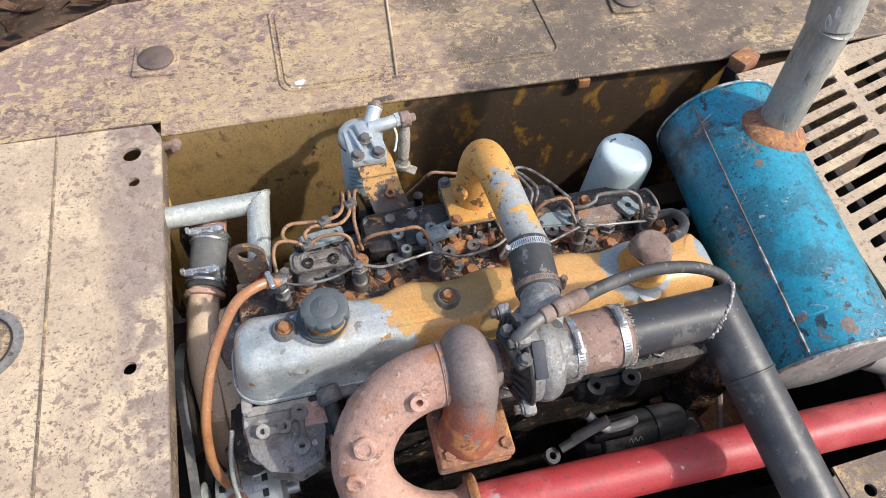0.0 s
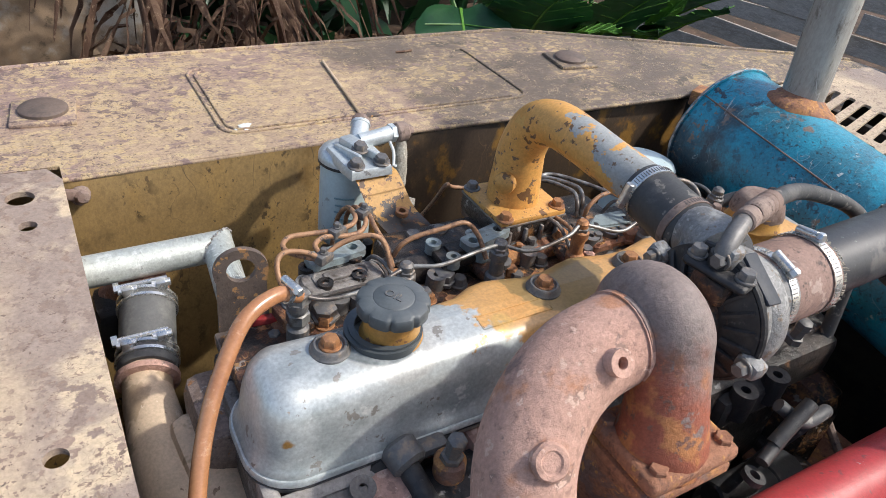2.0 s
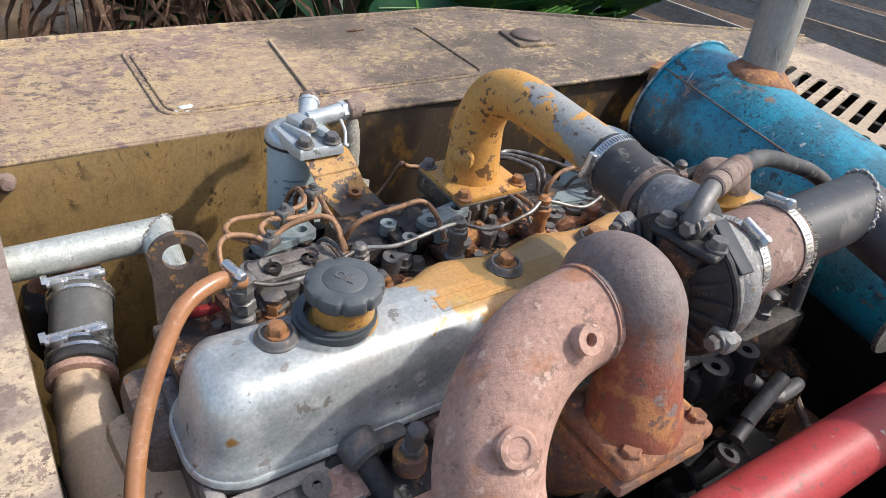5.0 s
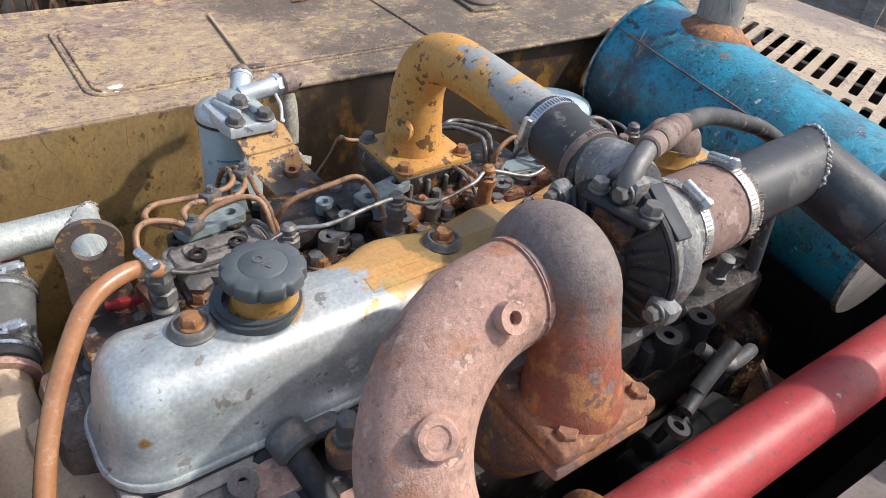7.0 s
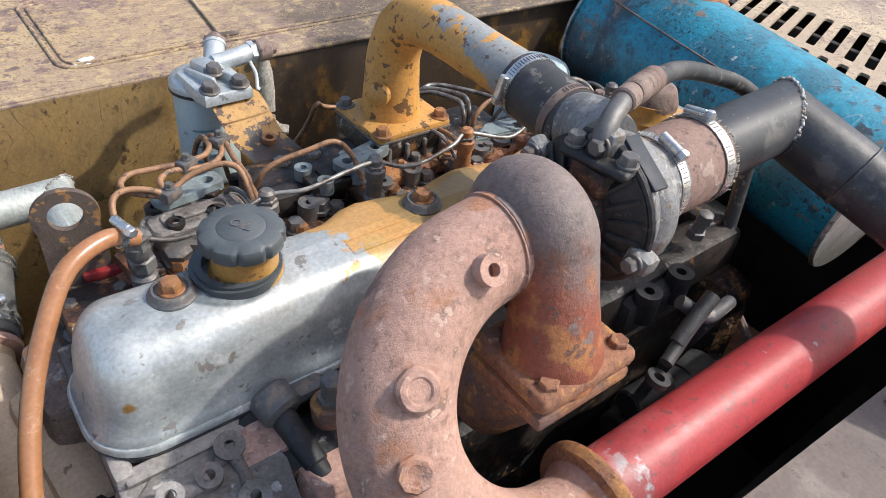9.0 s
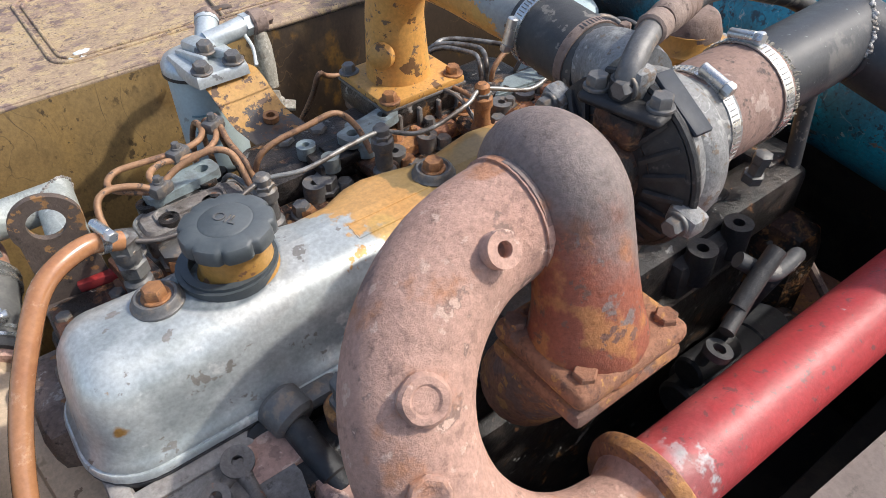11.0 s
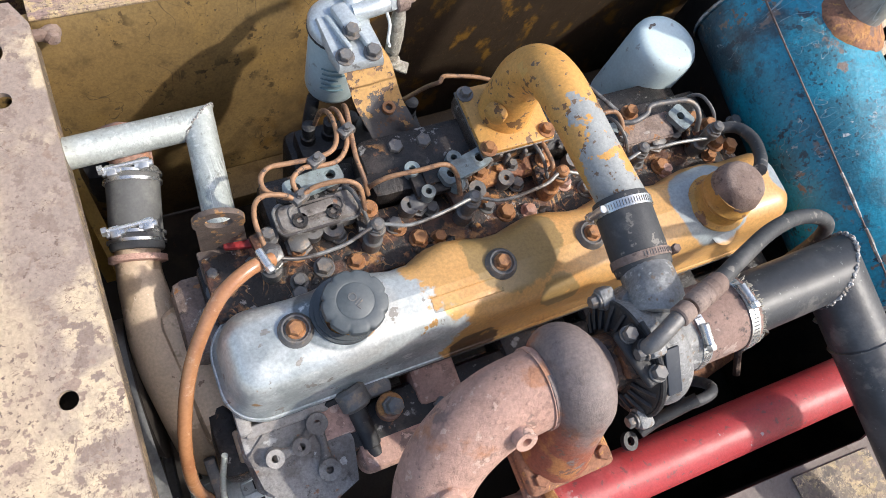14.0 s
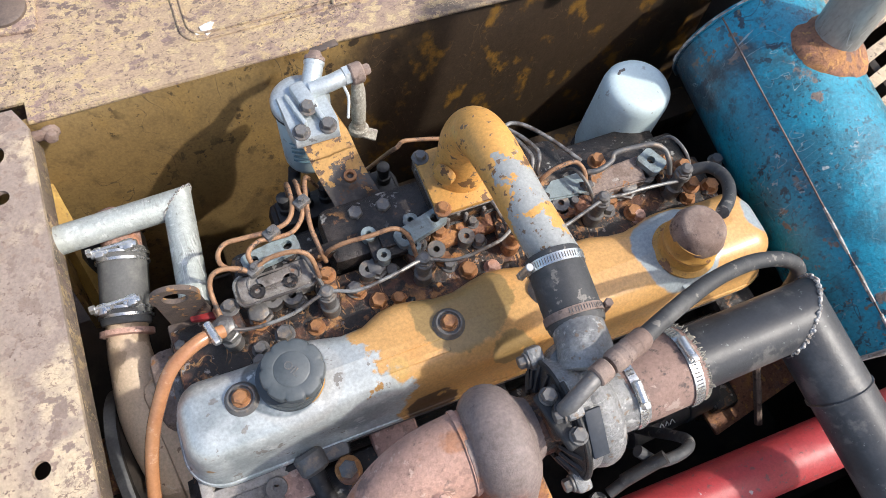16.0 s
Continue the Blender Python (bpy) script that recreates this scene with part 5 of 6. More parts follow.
for x, y in ((0.243, 0.249), (0.291, 0.247)):
    part("bolt", hexbolt((x, y, 1.701), (0, 0, 1), 0.013, 0.012, 1.6), "boltd", bk)
part("hole_rim", ring((0.258, 0.320, 1.704), (0.258, 0.319, 1.712), 0.006, 0.011), "boltr", bk)
part("spacer", box((0.267, 0.25, 1.676), (0.075, 0.06, 0.03), 0.006), "block", ff)
part("drain_hose", tube([(0.18, 0.45, 1.57), (0.165, 0.43, 1.50), (0.16, 0.40, 1.44)], 0.012, 10, 4), "rubber", ff)
# faint printed panel on the can
for k in range(5):
    a0 = -135 + 2 * (k % 2)
    bars = [V(0.216, 0.464, 1.63 + 0.014 * k) + V(math.cos(radians(a)), math.sin(radians(a)), 0) * 0.0481 for a in range(a0, a0 + 52 - 7 * (k % 3), 6)]
    part("print_bar", tube(bars, 0.0016, 4, 1), "ink", ff)

# ---- oil filter ----
of = thing("oil_filter", (0.80, 0.317, 1.50), "pale blue-white spin-on oil filter canister", "oil filter")
ofb = part("canister", lathe([(0.058, 0), (0.062, 0.006), (0.0650, 0.02), (0.0650, 0.182), (0.0625, 0.197), (0.056, 0.206), (0.046, 0.2095), (0.036, 0.2100), (0, 0.2100)], (0.796, 0.314, 1.515), (0.09, 0.02, 1), 44), "white", of)
part("base_ring", lathe([(0.066, 0), (0.066, 0.03), (0.06, 0.034)], (0.794, 0.314, 1.478), (0.09, 0.02, 1), 32), "block", of)
part("mount", box((0.76, 0.28, 1.43), (0.12, 0.16, 0.12), 0.015), "block", of)
for k, (z, n_) in enumerate(((1.585, 5), (1.60, 7), (1.625, 4))):
    c = V(0.80 + 0.09 * (z - 1.55), 0.314, z)
    part("print_bar", tube([c + V(math.cos(radians(a)), math.sin(radians(a)), 0) * 0.0655 for a in range(205, 205 + n_ * 9, 9)], 0.0022, 4, 1), "ink", ofb)
part("scuff", bead([V(0.782, 0.345, 1.7245), V(0.790, 0.352, 1.7245), V(0.80, 0.353, 1.7245)], 0.003), "greycast", ofb)

# ---- charge pipe ----
ch = thing("charge_pipe", (0.43, 0.15, 1.74), "orange painted charge air pipe flaking to grey", "air pipe")
part("flange", box((0.426, 0.240, 1.745), (0.130, 0.122, 0.012), 0.004), "ypipe", ch)
part("pipe", tube([(0.426, 0.246, 1.748), (0.427, 0.248, 1.80), (0.428, 0.246, 1.845), (0.430, 0.226, 1.888), (0.433, 0.185, 1.909), (0.438, 0.13, 1.909), (0.443, 0.075, 1.904), (0.4535, 0.0, 1.896)], 0.036, 28, 7, radii=[0.045, 0.041, 0.0385, 0.037, 0.0355, 0.034, 0.0335, 0.033]), "ypipe", ch, "orange paint flaking to grey")
part("boss", lathe([(0.018, 0), (0.017, 0.012), (0.010, 0.016), (0, 0.016)], (0.390, 0.225, 1.795), (-1, -0.7, 0.1), 18), "ypipe", ch)
for x, y in ((0.372, 0.187), (0.372, 0.289), (0.480, 0.193), (0.480, 0.289)):
    part("bolt", hexbolt((x, y, 1.750), (0, 0, 1), 0.0095, 0.010, 1.5), "boltr" if y < 0.2 else "boltd", ch)
hs = thing("charge_hose", (0.45, -0.03, 1.86), "black rubber coupling hose with steel clamps", "hose")
HA = V(-0.085, -0.99, -0.055).normalized()
hc = V(0.449, 0.018, 1.898) + HA * 0.011
part("hose", lathe([(0.033, 0), (0.037, 0.001), (0.0385, 0.006), (0.0385, 0.099), (0.037, 0.104), (0.033, 0.105)], hc, HA, 32), "rubber", hs)
clamp(hs, hc + HA * 0.016, HA, 0.0388, 0.013, screw=(-1, 0, 0.2))
clamp(hs, hc + HA * 0.088, HA, 0.0388, 0.011, screw=(1, 0, 0.1), mat="rustlid")

# ---- turbocharger ----
TC = V(0.288, -0.187, 1.862)
tb = thing("turbocharger", (0.34, -0.22, 1.76), "turbocharger with a rusty turbine housing and grey compressor", "turbocharger")
R = 0.038
path, rad = [], []
path += [(TC.x - 0.012, -0.258, 1.752), (TC.x - 0.012, -0.257, 1.772), (TC.x - 0.010, -0.251, 1.796), (TC.x - 0.006, -0.241, 1.822)]
rad += [0.054, 0.0515, 0.0455, 0.043]
for a in range(180, -120, -30):
    k = (180 - a) / 300
    rr = R - 0.004 * k
    path.append((TC.x, TC.y + rr * math.cos(radians(a)), TC.z + rr * math.sin(radians(a))))
    rad.append(0.0415 - 0.008 * k)
tv = part("turbine_housing", tube(path, 0.045, 26, 5, radii=rad), "volute", tb, "heat-browned iron with orange rust low down", 60)
part("turbine_hub", lathe([(0.046, -0.045), (0.0495, -0.043), (0.0495, -0.034), (0.048, -0.030), (0.048, 0.036), (0.04, 0.046), (0.03, 0.07)], TC, (1, 0, 0), 30), "volute", tb)
part("foot_flange", box((0.282, -0.257, 1.763), (0.130, 0.108, 0.022), 0.009, None, 3), "redrust", tb, "orange rusty foot flange")
for x, y in ((0.333, -0.293), (0.237, -0.293), (0.231, -0.218), (0.331, -0.218)):
    part("bolt", hexbolt((x, y, 1.772), (0, 0, 1), 0.0105, 0.008, 0), "redrust", tb)
part("bearing_housing", lathe([(0.034, 0), (0.038, 0.004), (0.038, 0.03), (0.046, 0.030), (0.046, 0.036)], (0.328, TC.y, TC.z), (1, 0, 0), 26), "rustblock", tb)
part("oil_pedestal", box((0.362, -0.195, 1.906), (0.034, 0.046, 0.03), 0.008), "rustblock", tb)
of_ = part("oil_flange", join(box((0.361, -0.195, 1.925), (0.034, 0.076, 0.010), 0.005, (0, 0, 12), 3), cyl((0.361, -0.19, 1.925), (0.361, -0.19, 1.945), 0.012, 16)), "blackcast", tb, "dark oil feed flange")
for x, y in ((0.368, -0.222), (0.354, -0.168)):
    part("bolt", hexbolt((x, y, 1.930), (0, 0, 1), 0.0095, 0.009, 1.2), "boltd", of_)
CC = V(0.385, -0.187, 1.860)
bp = part("back_plate", lathe([(0.036, 0), (0.046, 0.004), (0.060, 0.009), (0.072, 0.014), (0.0775, 0.016), (0.0775, 0.020)], (0.354, CC.y, CC.z), (1, 0, 0), 48), "blackcast", tb, "black finned back plate")
for i in range(20):
    a = radians(i * 18)
    e = V(0, math.cos(a), math.sin(a))
    part("fin", tube([V(0.354, CC.y, CC.z) + e * 0.044, V(0.361, CC.y, CC.z) + e * 0.060, V(0.369, CC.y, CC.z) + e * 0.0735], 0.0032, 5, 2), "blackcast", bp)
cvp, cvr = [], []
for i in range(13):
    a = radians(60 + i * 28)
    k = i / 12
    rr = 0.046 + 0.006 * k
    cvp.append((0.411, CC.y + rr * math.cos(a), CC.z + rr * math.sin(a)))
    cvr.append(0.026 + 0.010 * k)
part("compressor_housing", join(tube(cvp, 0.03, 22, 5, radii=cvr), lathe([(0.074, -0.004), (0.0765, 0.006), (0.073, 0.022), (0.066, 0.042), (0.054, 0.058), (0.050, 0.070), (0.050, 0.105)], (0.373, CC.y, CC.z), (1, 0, 0), 44)), "alu", tb, "dull cast aluminium", 50)
part("outlet", join(tube([(0.418, CC.y + 0.03, 1.905), (0.429, -0.13, 1.905), (0.4395, -0.085, 1.894), (0.4445, -0.03, 1.896)], 0.034, 24, 5, radii=[0.036, 0.036, 0.0335, 0.032])), "alu", tb)
for a in (20, 95, 190, 275):
    c = V(0.371, CC.y + 0.080 * math.cos(radians(a)), CC.z + 0.080 * math.sin(radians(a)))
    lug = part("clamp_lug", box(c, (0.022, 0.030, 0.022), 0.006, (a, 0, 0)), "alu", tb)
    part("bolt", hexbolt(c + V(-0.011, 0, 0), (-1, 0, 0), 0.0085, 0.009, 1.3), "boltd", lug)
strap = part("strap", tube([V(0.375, CC.y, CC.z) + V(0, math.cos(radians(a)), math.sin(radians(a))) * 0.079 for a in range(70, 290, 10)], 0.0042, 8, 1), "blackcast", tb, "black clamp strap")
part("name_tag", box((0.390, -0.226, 1.9285), (0.022, 0.060, 0.005), 0.002, (31, 6, 0)), "navy", tb, "small blue-black plate")

# oil feed hose
oh = thing("oil_feed_hose", (0.6, -0.1, 1.80), "black oil feed hose with a crimped steel end", "hose")
part("elbow_fitting", tube([(0.361, -0.19, 1.930), (0.364, -0.190, 1.948), (0.382, -0.182, 1.960), (0.410, -0.170, 1.964)], 0.0105, 14, 5), "boltd", oh)
part("ferrule", join(cyl((0.405, -0.172, 1.964), (0.425, -0.166, 1.964), 0.0135, 16, 0.002), lathe([(0.012, 0), (0.0142, 0.004), (0.0142, 0.056), (0.012, 0.060)], (0.428, -0.165, 1.964), (0.95, 0.28, -0.05), 18), *[lathe([(0.0141, 0), (0.0147, 0.0015), (0.0147, 0.0035), (0.0141, 0.005)], V(0.428, -0.165, 1.964) + V(0.95, 0.28, -0.05).normalized() * (0.008 + 0.011 * i), (0.95, 0.28, -0.05), 18) for i in range(4)]), "rustlid", oh, "crimped steel ferrule")
part("hose", tube([(0.47, -0.153, 1.961), (0.54, -0.130, 1.948), (0.62, -0.108, 1.924), (0.70, -0.098, 1.895), (0.76, -0.104, 1.872), (0.795, -0.118, 1.845), (0.812, -0.130, 1.79), (0.815, -0.14, 1.70), (0.80, -0.16, 1.58)], 0.0112, 16, 7), "rubber", oh)

# ---- exhaust elbow and red pipe ----
ex = thing("exhaust_elbow", (0.15, -0.27, 1.56), "heavy rusty cast exhaust elbow with plugs and bosses", "exhaust elbow")
EC, ER, EB = V(0.244, -0.2705, 1.741), 0.1445, 0.149
d0 = (V(0, 0.0862, 0.1162)).normalized()
ep, er = [], []
for i in range(11):
    a = radians(90 + 180 * i / 10)
    ep.append(EC + V(EB * math.cos(a), 0, 0) + d0 * (ER * math.sin(a)))
    er.append(0.0515 if i < 8 else 0.0515 - 0.0015 * (i - 7))
ep = [V(0.252, ep[0].y, ep[0].z)] + ep + [V(0.275, ep[-1].y, ep[-1].z)]
er = [0.0515] + er + [0.058]
el = part("elbow", tube(ep, 0.055, 30, 5, radii=er), "rust", ex, "", 60)
part("outlet_flange", join(lathe([(0.052, -0.012), (0.066, -0.010), (0.069, -0.004), (0.069, 0.003), (0.064, 0.007), (0.046, 0.008)], ep[-1], (1, -0.03, 0.014), 34)), "redrust", ex, "thin rusty rim")
part("joint_lip", ring((0.243, ep[0].y, ep[0].z), (0.250, ep[0].y, ep[0].z), 0.045, 0.0540), "rust", ex)


def on_elbow(a_deg, side):
    a = radians(a_deg)
    c = EC + V(EB * math.cos(a), 0, 0) + d0 * (ER * math.sin(a))
    radial = (V(math.cos(a), 0, 0) + d0 * math.sin(a)).normalized()
    binormal = V(0, -d0.z, d0.y) * -1
    if binormal.y > 0:
        binormal = -binormal
    nrm = (radial * math.cos(radians(side)) + binormal * math.sin(radians(side))).normalized()
    return c + nrm * 0.0505, nrm


for a, s, r, h in ((152, 78, 0.0190, 0.008), (176, 72, 0.0165, 0.006)):
    p, nrm = on_elbow(a, s)
    part("plug", lathe([(r, -0.004), (r, h * 0.6), (r * 0.86, h), (r * 0.6, h), (r * 0.5, h * 0.8), (0, h * 0.8)], p, nrm, 8 if r < 0.018 else 20, 0.03), "rust", ex, "seized round plug")
p, nrm = on_elbow(108, 88)
part("threaded_boss", join(ring(p - nrm * 0.004, p + nrm * 0.013, 0.0062, 0.0142, 20), lathe([(0.0064, 0), (0, 0)], p + nrm * 0.002, nrm, 16)), "rust", ex, "open threaded boss")
RD = V(0.9995, -0.018, 0.002)
R0 = V(0.278, -0.350, 1.625)
rp = thing("red_exhaust_pipe", (0.7, -0.36, 1.56), "red painted exhaust pipe with a scraped end", "exhaust pipe")
part("pipe", join(tube([R0 + RD * t for t in (0, 0.03, 0.2, 0.4, 0.6, 0.8, 0.86)], 0.0425, 30, 3)), "red", rp)
part("end_elbow", tube([R0 + RD * 0.85, R0 + RD * 0.90 + V(0.0, 0.012, 0.004), V(1.19, -0.325, 1.625), V(1.18, -0.27, 1.64), V(1.12, -0.24, 1.66)], 0.041, 22, 5), "stack", rp, "grey welded pipe end")

# ---- black air pipe ----
bl = thing("air_intake_pipe", (0.75, -0.25, 1.55), "black painted steel air pipe with welded bend", "air pipe")
B0, BK, B1 = V(0.535, -0.184, 1.862), V(0.738, -0.182, 1.866), V(0.803, -0.543, 1.750)
bis = ((BK - B0).normalized() + (B1 - BK).normalized()).normalized()


def mitred(a, b, na, nb, r, n=30):
    """A straight pipe from a to b with its ends cut square to na and nb."""
    bm = bmesh.new()
    u, v, d = frame_of(b - a)
    rg = []
    for c, nn in ((a, na), (b, nb)):
        row = []
        for i in range(n):
            p = a + (u * math.cos(2 * math.pi * i / n) + v * math.sin(2 * math.pi * i / n)) * r
            row.append(bm.verts.new(p + d * ((c - p).dot(nn) / d.dot(nn))))
        rg.append(row)
    for i in range(n):
        bm.faces.new((rg[0][i], rg[0][(i + 1) % n], rg[1][(i + 1) % n], rg[1][i]))
    bm.faces.new(rg[0])
    bm.faces.new(rg[1])
    return bm


MB = BK + (B1 - BK) * 0.30
part("pipe", mitred(B0, BK, (BK - B0).normalized(), bis, 0.0435), "blackp", bl)
part("bend_section", mitred(BK, MB, bis, (B1 - BK).normalized(), 0.0435), "blackp", bl)
part("down_pipe", mitred(MB, BK + (B1 - BK) * 1.9, (B1 - BK).normalized(), (B1 - BK).normalized(), 0.0430), "blackp", bl)
part("weld_bead", bead(arc(MB, B1 - BK, 0.0438), 0.0022, 1), "blackp", bl)
u_, v_, d_ = frame_of(BK - B0)
ell = []
for i in range(25):
    q = B0 + (u_ * math.cos(2 * math.pi * i / 24) + v_ * math.sin(2 * math.pi * i / 24)) * 0.0438
    ell.append(q + d_ * ((BK - q).dot(bis) / d_.dot(bis)))
def rough_bead(line, r, n):
    """A weld of many uneven beads along a line."""
    blobs = []
    for i in range(n):
        k = i / (n - 1) * (len(line) - 1)
        j = min(int(k), len(line) - 2)
        c = line[j].lerp(line[j + 1], k - j) + V(*(random.uniform(-r, r) * 0.7 for _ in range(3)))
        q = r * random.uniform(0.5, 1.25)
        blobs.append(lathe([(0, -q), (q * 0.8, -q * 0.55), (q, 0), (q * 0.8, q * 0.55), (0, q)], c, (random.uniform(-1, 1), random.uniform(-1, 1), 1), 7))
    return join(*blobs)


part("weld_bead", rough_bead(ell[0:13], 0.0027, 150), "weld", bl, "bright rough weld bead")
part("weld_bead", bead(ell[12:25], 0.0035, 1), "blackp", bl)
ih = thing("intake_hose", (0.52, -0.19, 1.82), "brown frayed fabric hose with two steel clamps", "hose")
ID = (BK - B0).normalized()
hb = V(0.454, -0.185, 1.859)
part("hose", lathe([(0.045, 0), (0.050, 0.001), (0.0515, 0.006), (0.0520, 0.05), (0.0515, 0.105), (0.050, 0.110), (0.045, 0.111)], hb, ID, 36), "frayhose", ih)
clamp(ih, hb + ID * 0.014, ID, 0.0520, 0.012, screw=(0, -0.3, 1))
clamp(ih, hb + ID * 0.094, ID, 0.0525, 0.014, screw=(0, 0.2, 1))
fr = []
for i in range(150):
    a = random.uniform(0, 2 * math.pi)
    u, v, d = frame_of(ID)
    nn = u * math.cos(a) + v * math.sin(a)
    q = hb + ID * 0.107 + nn * 0.050
    fr.append(tube([q, q + ID * 0.004 + nn * 0.002, q + ID * random.uniform(0.003, 0.009) + nn * random.uniform(-0.002, 0.003) + u * random.uniform(-0.003, 0.003)], 0.0008, 5, 2))
tagged(part("frayed_edge", join(*fr), "braid", ih, "pale frayed threads"), kind="stuff")

# ---- muffler ----
mf = thing("muffler", (1.03, 0.05, 1.56), "blue painted drum muffler with rust and weld seams", "muffler")
MA, MZ = V(1.020, -0.262, 1.684), V(1.036, 0.335, 1.752)
MD = (MZ - MA).normalized()
ML = (MZ - MA).length
MR = 0.133
part("drum", lathe([(MR - 0.004, 0), (MR, 0.002), (MR, ML - 0.002), (MR - 0.004, ML)], MA, MD, 72), "blue", mf)
for c, s in ((MA, -1), (MZ, 1)):
    part("end_plate", lathe([(MR + 0.005, -0.003), (MR + 0.006, 0.002), (MR + 0.004, 0.005), (MR - 0.012, 0.006), (MR * 0.5, 0.012), (0, 0.013)], c, MD * s, 60), "stack" if s < 0 else "blue", mf, "grey weathered end plate")
    part("weld_bead", bead(arc(c + MD * s * 0.001, MD, MR + 0.0035, 0, 360, 60), 0.0035, 1), "weld", mf, "pale rough weld bead")
u, v, d = frame_of(MD)
sa = V(-0.74, 0, 0.675)
sn = (sa - MD * sa.dot(MD)).normalized()
part("seam", bead([MA + MD * (ML * i / 14) + sn * (MR + 0.0005) for i in range(15)], 0.0016, 1), "rustlid", mf, "dull brown lengthwise seam")
part("weld_bead", join(*[bead([MA + MD * (ML * (0.02 + 0.40 * i / 12)) + sn * (MR + 0.001) for i in range(k, k + 3)], 0.0028, 1) for k in (0, 3, 4, 7, 9)]), "weld", mf, "pale broken weld bead")
SB = V(1.072, 0.208, 1.862)
rn = (SB - MA - MD * (SB - MA).dot(MD)).normalized()
part("stack_collar", lathe([(0.080, -0.026), (0.076, -0.008), (0.066, 0.001), (0.055, 0.005), (0.046, 0.012), (0.040, 0.016)], SB, (0.25, 0.02, 1), 36, 0.02), "redrust", mf, "rust-red collar round the stack")
sk = thing("exhaust_stack", (1.08, 0.215, 1.85), "weathered grey steel exhaust stack pipe", "stack pipe")
SD = V(0.005, 0.06, 1).normalized()
ST = SB + SD * 0.25
part("lower_pipe", tube([SB - SD * 0.012, SB + SD * 0.1, SB + SD * 0.2, ST], 0.041, 26, 2), "stack", sk)
part("weld_joint", bead(arc(ST, SD + V(0.1, -0.2, 0), 0.042), 0.004, 1), "stack", sk)
part("upper_pipe", tube([ST, ST + V(-0.002, 0.012, 0.06), ST + V(-0.010, 0.03, 0.14), ST + V(-0.018, 0.05, 0.26)], 0.0455, 26, 3), "stack", sk)

# ---- coolant pipes and hoses ----
wp = thing("coolant_pipe", (-0.1, 0.35, 1.62), "silver galvanised coolant pipe with a mitred elbow", "coolant pipe")
W0, WK, W1 = V(-0.42, 0.386, 1.664), V(-0.030, 0.397, 1.658), V(-0.046, 0.205, 1.650)
wb = ((WK - W0).normalized() + (W1 - WK).normalized()).normalized()
part("long_leg", mitred(W0, WK, (WK - W0).normalized(), wb, 0.0248, 26), "steel", wp)
part("short_leg", mitred(WK, W1, wb, (W1 - WK).normalized(), 0.0248, 26), "steel", wp)
u_, v_, d_ = frame_of(WK - W0)
ell = []
for i in range(25):
    q = W0 + (u_ * math.cos(2 * math.pi * i / 24) + v_ * math.sin(2 * math.pi * i / 24)) * 0.0250
    ell.append(q + d_ * ((WK - q).dot(wb) / d_.dot(wb)))
part("weld_bead", rough_bead(ell, 0.0019, 130), "weld", wp)
part("end_flange", cyl(W1, W1 + (W1 - WK).normalized() * 0.012, 0.030, 24, 0.002), "rustblock", wp)

le = thing("lifting_eye", (-0.05, 0.16, 1.66), "rusty steel lifting eye bracket", "lifting eye")
o = circle(0, 0.048, 0.035, 28)
o = [p for p in o if p[1] > 0.03] 
o = sorted(o, key=lambda p: math.atan2(p[1] - 0.048, p[0]) % (2 * math.pi) if p[1] >= 0.048 else (math.atan2(p[1] - 0.048, p[0]) + 2 * math.pi) % (2 * math.pi))
right = [p for p in o if p[0] > 0 and p[1] < 0.048]
upper = [p for p in o if p[1] >= 0.048]
left = [p for p in o if p[0] <= 0 and p[1] < 0.048]
outline = [(0.034, -0.06), *sorted(right, key=lambda p: p[1]), *upper, *sorted(left, key=lambda p: -p[1]), (-0.034, -0.06)]
eb = plate(outline, [circle(0, 0.050, 0.0185, 22)], -0.004, 0.004)
bmesh.ops.transform(eb, matrix=Matrix.Translation((-0.051, 0.178, 1.723)) @ Euler((radians(90), 0, radians(-8))).to_matrix().to_4x4(), verts=eb.verts)
part("eye_plate", eb, "eye", le, "dark rusty steel plate")
part("foot", box((-0.05, 0.155, 1.665), (0.085, 0.05, 0.02), 0.004), "eye", le, "rusty foot")
for dx in (-0.028, 0.028):
    part("bolt", hexbolt((-0.05 + dx, 0.138, 1.675), (0, 0, 1), 0.009, 0.009, 1.3), "boltd", le)

ht = thing("radiator_hose", (-0.16, 0.31, 1.54), "short grey rubber radiator hose with wire clamps", "hose")
H0, H1 = V(-0.148, 0.375, 1.603), V(-0.176, 0.243, 1.572)
HD = (H1 - H0).normalized()
part("hose", lathe([(0.034, 0), (0.039, 0.001), (0.041, 0.005), (0.0405, 0.06), (0.041, 0.130), (0.039, 0.134), (0.034, 0.135)], H0, HD, 30), "greyrubber", ht)
part("pipe_stub", tube([H0 - HD * 0.055 + V(-0.05, 0.02, -0.06), H0 - HD * 0.05 + V(-0.01, 0, -0.01), H0 - HD * 0.01, H0 + HD * 0.02], 0.033, 20, 5), "rust", ht)
